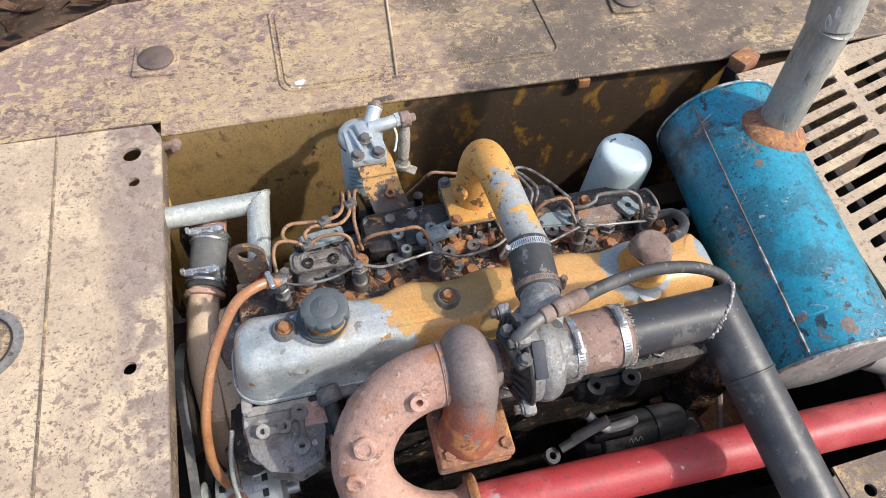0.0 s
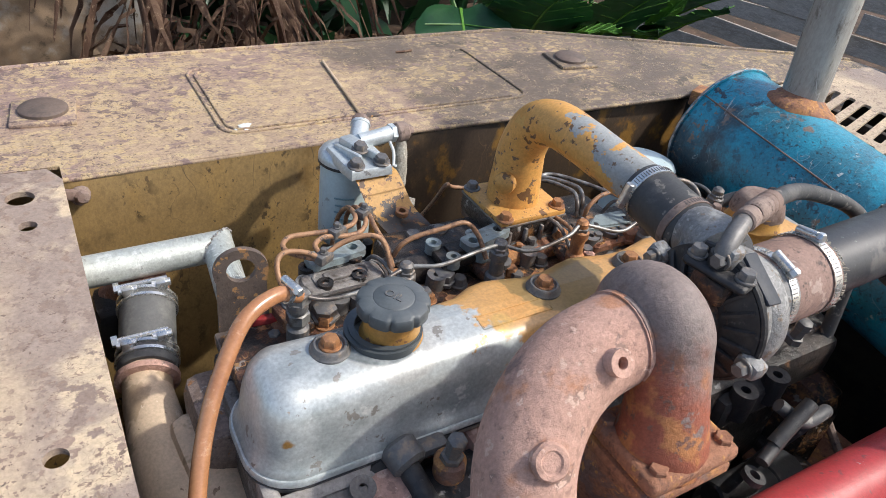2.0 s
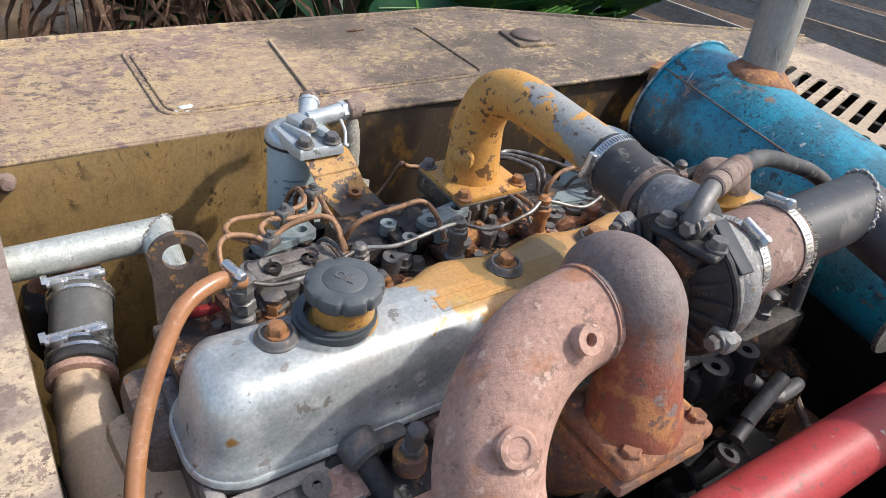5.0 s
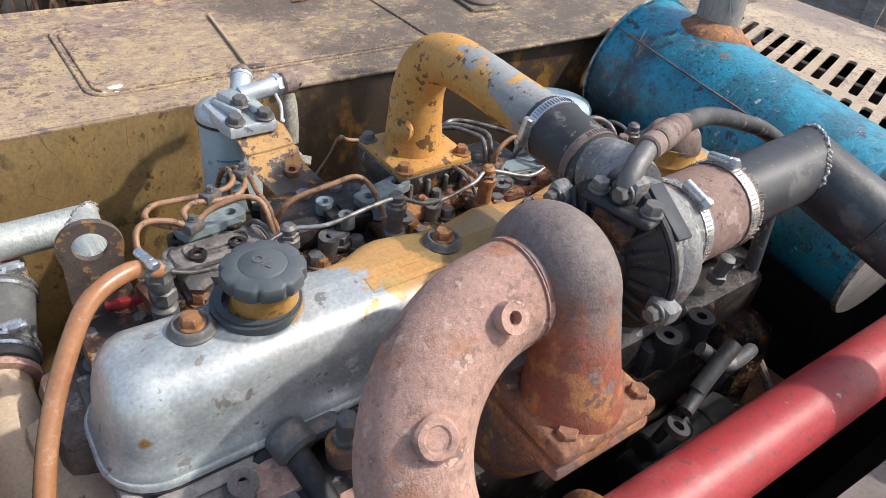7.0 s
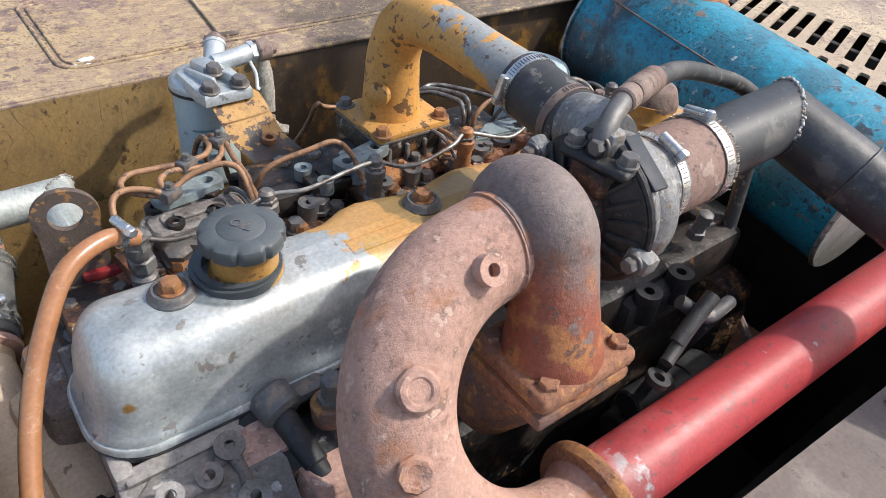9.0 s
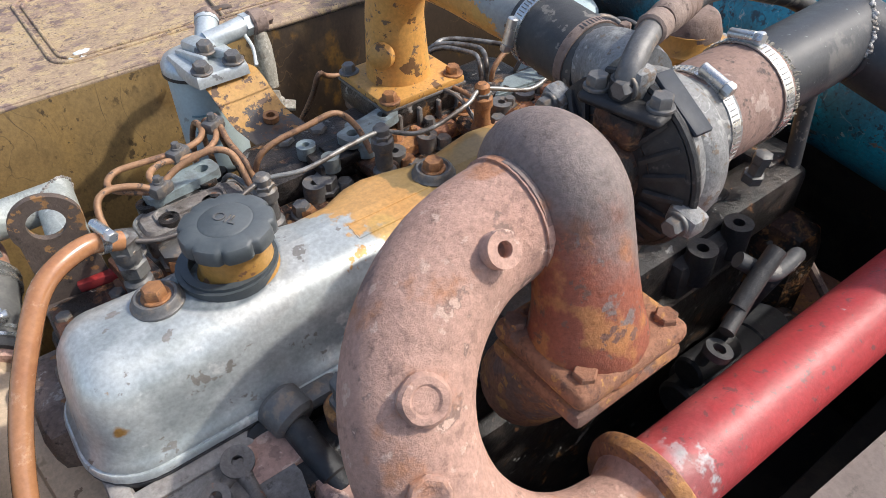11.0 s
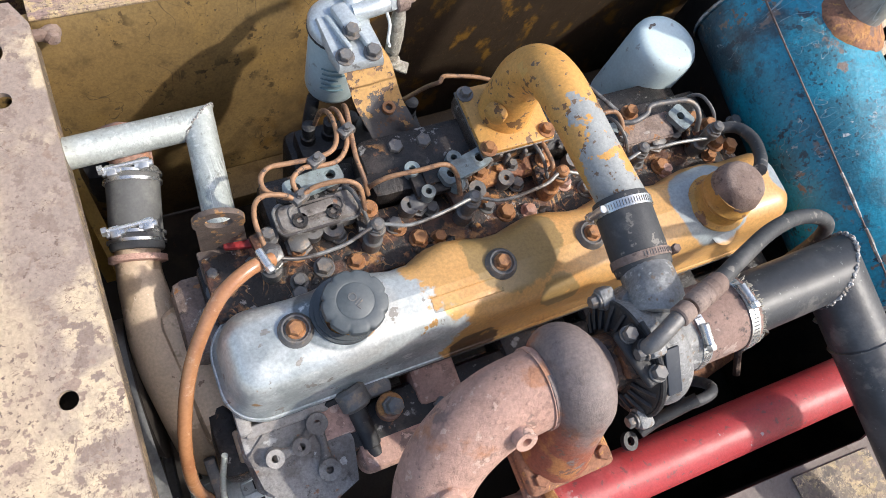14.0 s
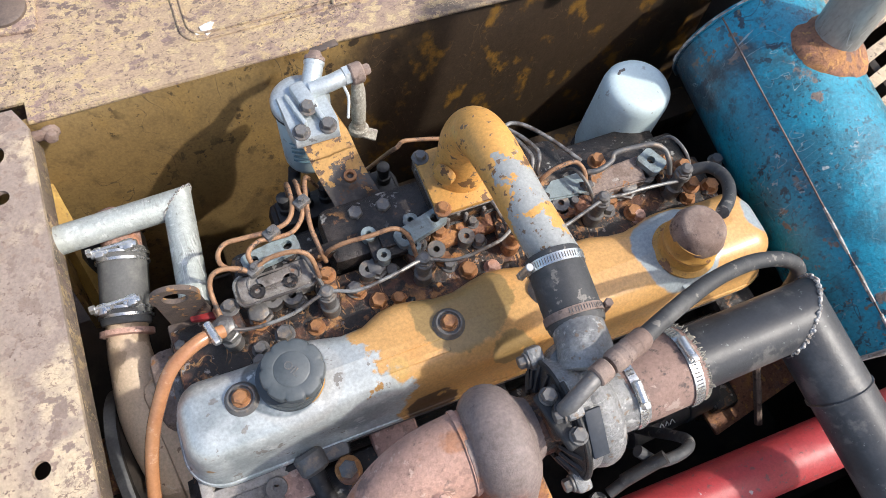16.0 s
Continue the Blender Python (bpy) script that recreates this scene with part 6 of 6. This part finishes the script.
for t in (0.018, 0.114):
    c = H0 + HD * t
    cb = part("wire_clamp", join(ring(c - HD * 0.009, c - HD * 0.004, 0.041, 0.0445), ring(c + HD * 0.004, c + HD * 0.009, 0.041, 0.0445)), "chrome", ht, "twin-wire steel clamp")
    for sx in (-1, 1):
        q = c + V(0.024 * sx, 0, 0.040)
        part("clamp_block", join(box(q, (0.016, 0.020, 0.014), 0.003), cyl(q - V(0.014, 0, 0), q + V(0.014, 0, 0), 0.0065, 10, 0.001)), "chrome", cb)
    q = c + V(0, 0, 0.045)
    part("clamp_screw", join(cyl(q + V(-0.036, 0.004, 0), q + V(0.034, 0.004, 0), 0.0038, 8), lathe([(0.008, 0), (0.008, 0.008), (0, 0.009)], q + V(-0.042, 0.004, 0), (1, 0, 0), 6)), "chrome", cb)

wn = thing("water_pipe", (-0.19, 0.08, 1.40), "tan painted water outlet pipe with flaking paint", "water pipe")
part("pipe", tube([H1 - HD * 0.02, H1 + HD * 0.03, V(-0.184, 0.17, 1.558), V(-0.184, 0.09, 1.536), V(-0.165, 0.01, 1.496), V(-0.150, -0.05, 1.43), V(-0.140, -0.06, 1.36)], 0.036, 26, 6, radii=[0.034, 0.034, 0.037, 0.043, 0.054, 0.062, 0.062]), "tan", wn, "", 60)
part("collar", lathe([(0.036, 0), (0.044, 0.001), (0.044, 0.010), (0.036, 0.012)], H1 + HD * 0.004, HD, 28), "rust", wn)
part("body", box((-0.140, -0.02, 1.40), (0.09, 0.14, 0.20), 0.03), "tan", wn)
part("side_casting", box((-0.132, 0.03, 1.525), (0.070, 0.24, 0.10), 0.025, (16, 0, 6)), "tan", wn)
part("rib", box((-0.112, -0.085, 1.50), (0.014, 0.05, 0.14), 0.004, (10, 0, 0)), "tan", wn)

fh_ = thing("breather_hose", (-0.1, 0.0, 1.40), "amber brown clear plastic hose", "hose")
part("hose", tube([(0.000, 0.103, 1.772), (-0.032, 0.094, 1.788), (-0.076, 0.072, 1.782), (-0.112, 0.042, 1.745), (-0.142, 0.008, 1.702), (-0.166, -0.035, 1.655), (-0.184, -0.082, 1.60), (-0.192, -0.125, 1.52), (-0.180, -0.150, 1.43), (-0.150, -0.165, 1.34)], 0.0102, 16, 7), "hose", fh_)
clamp(fh_, (-0.016, 0.099, 1.781), (0.95, 0.25, -0.3), 0.0098, 0.008, screw=(0, 0, 1))
part("fitting", lathe([(0.016, 0), (0.016, 0.014), (0.013, 0.016), (0.013, 0.03), (0.017, 0.032), (0.017, 0.046), (0.011, 0.05), (0, 0.05)], (0.002, 0.113, 1.722), (0, 0, 1), 6), "line", fh_)

# ---- alternator, belt, starter ----
al = thing("alternator", (-0.11, -0.14, 1.30), "dirty aluminium alternator with slotted end bells", "alternator")
BXA, AX, AO = -0.251, V(1, 0.06, 0), V(-0.212, -0.172, 1.375)
part("body", lathe([(0.048, 0), (0.066, 0.004), (0.072, 0.012), (0.072, 0.055), (0.068, 0.057), (0.068, 0.078), (0.072, 0.080), (0.072, 0.122), (0.064, 0.134), (0.034, 0.140), (0.012, 0.141), (0.012, 0.165), (0, 0.165)], AO, AX, 36), "alu_bright", al, "dirty aluminium")
for i in range(14):
    a = radians(i * 25.7)
    for t in (0.018, 0.104):
        c = AO + AX * t + V(0, math.cos(a), math.sin(a)) * 0.0705
        part("vent_slot", box(c, (0.012, 0.016, 0.006), 0.001, (math.degrees(a) + 90, 0, 3), 1), "blackcast", al)
for i in range(16):
    a = radians(i * 22.5)
    for t in (0.036, 0.094):
        c = AO + AX * t + V(0, math.cos(a), math.sin(a)) * 0.0715
        part("rib", box(c, (0.028, 0.010, 0.006), 0.001, (math.degrees(a) + 90, 0, 3), 1), "alu_bright", al)
part("pulley", lathe([(0.030, 0), (0.040, 0.002), (0.040, 0.006), (0.032, 0.012), (0.040, 0.018), (0.040, 0.022), (0.03, 0.024)], (BXA, -0.165, 1.415), AX, 30), "steel", al)
part("label_plate", box((-0.130, -0.198, 1.440), (0.030, 0.042, 0.003), 0.0005, (22, 0, 3)), "label", al)
part("bracket_arm", box((-0.165, -0.13, 1.46), (0.018, 0.10, 0.012), 0.003, (35, 0, 0)), "boltd", al)
part("mount", box((-0.10, -0.10, 1.30), (0.08, 0.12, 0.06), 0.01), "block", al)
part("bolt", hexbolt((-0.165, -0.190, 1.446), (0, -0.3, 1), 0.017, 0.016, 1.3), "rust", al)
wire = thing("alternator_cable", (-0.16, -0.16, 1.40), "thin grey cable hanging past the alternator", "cable")
part("cable", tube([(-0.135, -0.105, 1.61), (-0.150, -0.135, 1.56), (-0.158, -0.170, 1.50), (-0.150, -0.215, 1.44), (-0.125, -0.25, 1.36), (-0.11, -0.26, 1.25)], 0.0048, 10, 5), "steel", wire)
bt = thing("fan_belt", (-0.24, 0.0, 1.2), "black rubber fan belt", "belt")
BX, PC, PR, QC, QR = -0.240, (0.060, 1.435), 0.125, (-0.165, 1.415), 0.046
pd, qd = math.hypot(QC[0] - PC[0], QC[1] - PC[1]), math.atan2(QC[1] - PC[1], QC[0] - PC[0])
wrap = math.acos((PR - QR) / pd)
loop = [(PC, PR, qd + wrap + (2 * math.pi - 2 * wrap) * i / 40) for i in range(41)] + [(QC, QR, qd - wrap + 2 * wrap * i / 20) for i in range(21)]
bb = bmesh.new()
rows = [[bb.verts.new((BX + dx, c[0] + (r + dr) * math.cos(a), c[1] + (r + dr) * math.sin(a))) for c, r, a in loop] for dx, dr in ((-0.0095, 0.0), (0.0095, 0.0), (0.0065, -0.009), (-0.0065, -0.009))]
for a, b in zip(rows, rows[1:] + rows[:1]):
    for i in range(len(loop)):
        j = (i + 1) % len(loop)
        bb.faces.new((a[i], a[j], b[j], b[i]))
part("belt", bb, "belt", bt)
part("pulley", lathe([(0.03, -0.02), (0.10, -0.014), (PR - 0.004, -0.012), (PR - 0.012, 0.0), (PR - 0.004, 0.012), (0.10, 0.014), (0.03, 0.02)], (BX, *PC), (1, 0, 0), 40), "frame", bt)
part("fan_hub", lathe([(0.05, 0), (0.05, 0.06), (0.03, 0.07), (0, 0.07)], (BX - 0.013, *PC), (-1, 0, 0), 24), "redrust", bt)

part("belly_plate", box((0.93, -0.19, 1.300), (0.24, 0.16, 0.012), 0.003, (8, 0, 10)), "redrust", frame_thing, "rust-stained belly plate")
part("link_rod", tube([(0.93, -0.12, 1.46), (0.92, -0.20, 1.40), (0.90, -0.30, 1.33)], 0.008, 8, 3), "rustlid", frame_thing, "thin brown link rod")
stt = thing("starter_motor", (0.75, -0.20, 1.22), "black starter motor with hand-written marks", "starter motor")
part("body", lathe([(0.036, 0), (0.044, 0.004), (0.046, 0.01), (0.046, 0.135), (0.044, 0.14), (0.048, 0.142), (0.048, 0.155), (0.046, 0.16), (0.046, 0.215), (0.04, 0.224), (0, 0.226)], (0.625, -0.205, 1.335), (1, 0.06, -0.10), 34), "blackp", stt)
part("solenoid", cyl((0.60, -0.20, 1.39), (0.70, -0.20, 1.385), 0.025, 22, 0.004), "blackcast", stt)
part("end_cap", cyl((0.585, -0.205, 1.335), (0.628, -0.205, 1.335), 0.034, 22, 0.005), "blackcast", stt)
part("mount", box((0.86, -0.17, 1.27), (0.06, 0.16, 0.14), 0.015), "block", stt)
for k, (dx, dy) in enumerate(((0, 0), (0.012, 0.003), (0.024, -0.002))):
    part("chalk_mark", tube([(0.690 + dx, -0.235, 1.365 + dy), (0.695 + dx, -0.228, 1.372), (0.700 + dx, -0.236, 1.363 - dy)], 0.0012, 5, 2), "label", stt)
cb_ = thing("battery_cable", (0.56, -0.27, 1.38), "black battery cable with a ring lug", "cable")
part("cable", tube([(0.50, -0.26, 1.72), (0.53, -0.285, 1.70), (0.575, -0.285, 1.70), (0.60, -0.27, 1.66), (0.60, -0.24, 1.55), (0.61, -0.21, 1.42)], 0.009, 12, 6), "rubber", cb_)
part("lug", join(ring((0.428, -0.303, 1.664), (0.430, -0.304, 1.672), 0.007, 0.0145, 18), tube([(0.445, -0.298, 1.68), (0.47, -0.292, 1.69), (0.505, -0.285, 1.715)], 0.0085, 12, 4)), "blackcast", cb_)
part("boot", tube([(0.47, -0.290, 1.692), (0.505, -0.285, 1.716), (0.53, -0.282, 1.732)], 0.0100, 12, 3), "blackcast", cb_)

# ---- things beyond the machine ----
def leaf_blade(name, base, tip, width, parent, mat, fold=0.12, droop=0.15, wave=0.012, label="", seg=16):
    bm = bmesh.new()
    base, tip = Vector(base), Vector(tip)
    d = tip - base
    side = d.cross(V(0, 0, 1)).normalized()
    up = side.cross(d).normalized()
    rows = []
    for i in range(seg + 1):
        t = i / seg
        w = width * (math.sin(math.pi * min(1, t * 0.93 + 0.07)) ** 0.75) * (1.15 - 0.45 * t)
        c = base + d * t - V(0, 0, 1) * droop * t * t
        row = []
        for j in range(-4, 5):
            s = j / 4
            row.append(bm.verts.new(c + side * w * s + up * (fold * abs(s) * width + wave * math.sin(t * 26 + j * 1.3) * abs(s))))
        rows.append(row)
    for a, b in zip(rows, rows[1:]):
        for j in range(8):
            bm.faces.new((a[j], a[j + 1], b[j + 1], b[j]))
    bmesh.ops.solidify(bm, geom=bm.faces[:], thickness=0.002)
    ob = part(name, bm, mat, parent, label, 80)
    part("midrib", tube([base + d * t - V(0, 0, 1) * (droop * t * t + 0.001) for t in (0, 0.25, 0.5, 0.75, 0.98)], 0.008, 6, 3, radii=[0.012, 0.009, 0.007, 0.005, 0.002]), "leaf_light" if mat == "leaf" else mat, ob)
    for i in range(1, 7):
        t = 0.10 + 0.12 * i
        w = width * (math.sin(math.pi * min(1, t * 0.93 + 0.07)) ** 0.75) * (1.15 - 0.45 * t) * 0.9
        for sd in (-1, 1):
            line = []
            for k in (0.0, 0.5, 1.0):
                tt = min(0.98, t + 0.10 * k)
                line.append(base + d * tt - V(0, 0, 1) * droop * tt * tt + side * w * k * sd + up * (fold * k * width + 0.002))
            part("vein", tube(line, 0.0035, 5, 2), "leaf_light" if mat == "leaf" else mat, ob)
    return ob


pl_ = thing("taro_plant", (2.3, 2.45, 0.0), "large green taro plant with broad glossy leaves", "plant")
for b, t, w, mt in (((1.30, 2.5, 1.30), (1.10, 2.0, 1.15), 0.26, "leaf"), ((1.75, 2.5, 1.10), (1.55, 2.05, 1.62), 0.30, "leaf"), ((1.60, 2.7, 1.25), (1.95, 2.2, 1.75), 0.30, "leaf"),
                    ((2.25, 2.55, 1.00), (2.20, 2.05, 1.62), 0.34, "leaf"), ((2.35, 2.7, 1.25), (2.55, 2.25, 1.78), 0.32, "leaf"), ((2.60, 2.45, 1.05), (2.62, 2.10, 1.70), 0.13, "leaf_light"),
                    ((1.45, 2.9, 1.30), (1.15, 2.6, 1.70), 0.28, "leaf"), ((2.05, 2.9, 1.45), (2.20, 2.6, 1.95), 0.28, "leaf"), ((1.80, 2.35, 1.15), (1.95, 1.98, 1.45), 0.16, "leaf_light"), ((2.75, 2.55, 1.00), (2.80, 2.05, 1.50), 0.30, "leaf"), ((3.05, 2.75, 1.05), (3.15, 2.2, 1.55), 0.26, "leaf"), ((2.45, 2.75, 0.95), (2.40, 2.15, 1.35), 0.32, "leaf")):
    b, t = V(*b) + V(0.42, 0, 0), V(*t) + V(0.42, 0, 0)
    leaf_blade("leaf", b, t, w, pl_, mt)
    part("stalk", tube([(2.3 + (b[0] - 2.3) * 0.3, 2.45, 0.02), (2.3 + (b[0] - 2.3) * 0.75, 2.5, b[2] * 0.55), b], 0.02, 8, 4, radii=[0.03, 0.022, 0.014]), "leaf_light", pl_)

trunk = thing("banana_plant", (0.55, 3.6, 0.0), "withered banana plant hung with dry brown leaves", "banana plant")
for k, (x, y) in enumerate(((0.42, 3.7), (1.0, 3.95), (1.35, 4.1))):
    part("trunk", tube([(x, y, 0), (x + 0.02, y, 0.8), (x - 0.04, y + 0.02, 1.7), (x, y + 0.05, 2.6)], 0.1, 12, 4, radii=[0.09, 0.075, 0.065, 0.06], rough=0.06), "deadleaf", trunk, "brown fibrous trunk")
for k in range(150):
    x, y = random.choice(((0.35, 3.45), (1.0, 3.7), (1.35, 3.8), (0.7, 3.6)))
    a = random.uniform(0, 2 * math.pi)
    z = random.uniform(0.9, 2.2)
    l = random.uniform(0.45, 1.25)
    b = V(x + 0.08 * math.cos(a), y + 0.08 * math.sin(a), z)
    e = b + V(math.cos(a) * l * 0.5, math.sin(a) * l * 0.5 - 0.1, -l * random.uniform(0.5, 0.95))
    e.z = max(e.z, 0.03)
    bm = bmesh.new()
    d = e - b
    s = d.cross(V(math.cos(a * 3), math.sin(a * 3), 0.4)).normalized()
    rows = []
    for i in range(9):
        t = i / 8
        w = random.uniform(0.006, 0.024) * math.sin(math.pi * (0.1 + 0.85 * t))
        c = b + d * t + V(0, 0, 0.18 * l * math.sin(math.pi * t)) + V(random.uniform(-1, 1), random.uniform(-1, 1), random.uniform(-1, 1)) * 0.022
        rows.append((bm.verts.new(c - s * w), bm.verts.new(c + V(0, 0, 0.015)), bm.verts.new(c + s * w)))
    for p, q in zip(rows, rows[1:]):
        bm.faces.new((p[0], p[1], q[1], q[0]))
        bm.faces.new((p[1], p[2], q[2], q[1]))
    bmesh.ops.solidify(bm, geom=bm.faces[:], thickness=0.002)
    part("dry_leaf", bm, "deadleaf", trunk, "", 70)

lit = bmesh.new()
for k in range(2600):
    x, y = random.uniform(-2.2, 2.8), random.uniform(2.2, 5.4)
    hgt = 0.55 * math.exp(-((x - 0.7) / 1.1) ** 2 - ((y - 3.9) / 0.9) ** 2) + 0.12
    c = V(x, y, hgt + random.uniform(-0.05, 0.05))
    m = Euler((random.uniform(-0.7, 0.7), random.uniform(-0.7, 0.7), random.uniform(0, 6.3))).to_matrix()
    l, w = random.uniform(0.05, 0.16), random.uniform(0.015, 0.04)
    q = [lit.verts.new(c + m @ V(*p)) for p in ((-l, 0, 0), (0, -w, 0.012), (l, 0, 0.0), (0, w, 0.012))]
    lit.faces.new(q)
bmesh.ops.solidify(lit, geom=lit.faces[:], thickness=0.0015)
lt = part("leaf_litter", lit, "deadleaf")
tagged(lt, "heap of dry brown fallen leaves on the earth", "leaf litter", kind="stuff")
heap = bmesh.new()
bmesh.ops.create_grid(heap, x_segments=50, y_segments=36, size=1)
for v in heap.verts:
    x, y = 0.3 + v.co.x * 2.6, 3.8 + v.co.y * 1.6
    e = max(abs(v.co.x), abs(v.co.y))
    v.co = V(x, y, (0.55 * math.exp(-((x - 0.7) / 1.1) ** 2 - ((y - 3.9) / 0.9) ** 2) + 0.10 + 0.05 * noise.noise(V(x, y, 0) * 4)) * (1 if e < 0.98 else 0) - (0 if e < 0.98 else 0.12))
single("earth_mound", heap, "earth", "dark earth mound under dry leaves", "mound", kind="structure")

# rough retaining wall
wb_ = bmesh.new()
bmesh.ops.create_grid(wb_, x_segments=90, y_segments=46, size=1)
for v in wb_.verts:
    x, z = -1.8 + v.co.x * 2.3, 1.2 + v.co.y * 1.3
    lump = 0.06 * noise.noise(V(x, z, 0) * 1.6) + 0.025 * noise.noise(V(x, z, 3) * 6)
    v.co = V(x, 4.42 + lump + 0.12 * (z - 1.2), z)
bmesh.ops.solidify(wb_, geom=wb_.faces[:], thickness=0.25)
wall = part("wall_back", wb_, "concrete")
tagged(wall, "rough stained grey-brown concrete wall", "wall", kind="structure")
# plank fence
fence = thing("plank_fence", (5.13, 1.4, 0.0), "weathered grey horizontal plank fence", "fence")
for r in range(13):
    z = 0.10 + r * 0.172
    for y0, y1 in ((-1.9, 0.6), (0.62, 2.3), (2.32, 4.3)):
        j = random.uniform(-0.025, 0.025)
        w = random.uniform(0.115, 0.165)
        part("plank", box((5.15 - 0.25 * ((y0 + y1) / 2 - 1.4) + j, (y0 + y1) / 2, z + random.uniform(-0.016, 0.016)), (0.022, y1 - y0 + random.uniform(-0.05, 0.12), w), 0.004, (random.uniform(-1.6, 1.6), random.uniform(-3, 3), 14.0), 1), "board", fence)
for y in (-1.4, 0.55, 1.55, 2.35, 3.9):
    part("post", box((5.10 - 0.25 * (y - 1.4), y, 1.15), (0.06, 0.10, 2.3), 0.006, (random.uniform(-9, 9), 0, 14)), "board", fence)

# dark brush closing the far side
bg = bmesh.new()
for k in range(900):
    x, y, z = random.uniform(-1.0, 5.2), random.uniform(4.9, 6.2), random.uniform(0.0, 3.2)
    m = Euler((random.uniform(0, 3), random.uniform(0, 3), random.uniform(0, 6.3))).to_matrix()
    l, w = random.uniform(0.15, 0.5), random.uniform(0.04, 0.12)
    q = [bg.verts.new(V(x, y, z) + m @ V(*p)) for p in ((-l, 0, 0), (0, -w, 0.03), (l, 0, 0.0), (0, w, 0.03))]
    bg.faces.new(q)
bmesh.ops.solidify(bg, geom=bg.faces[:], thickness=0.002)
bo = part("brush", bg, "leaf")
tagged(bo, "dense dark green undergrowth behind the machine", "undergrowth", kind="stuff")
# Plain slab added as backdrop; its dark colour stands for deep shade.
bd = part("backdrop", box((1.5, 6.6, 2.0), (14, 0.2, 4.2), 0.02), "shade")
tagged(bd, "flat dark sheet painted as a shaded thicket far behind", "thicket", kind="structure")
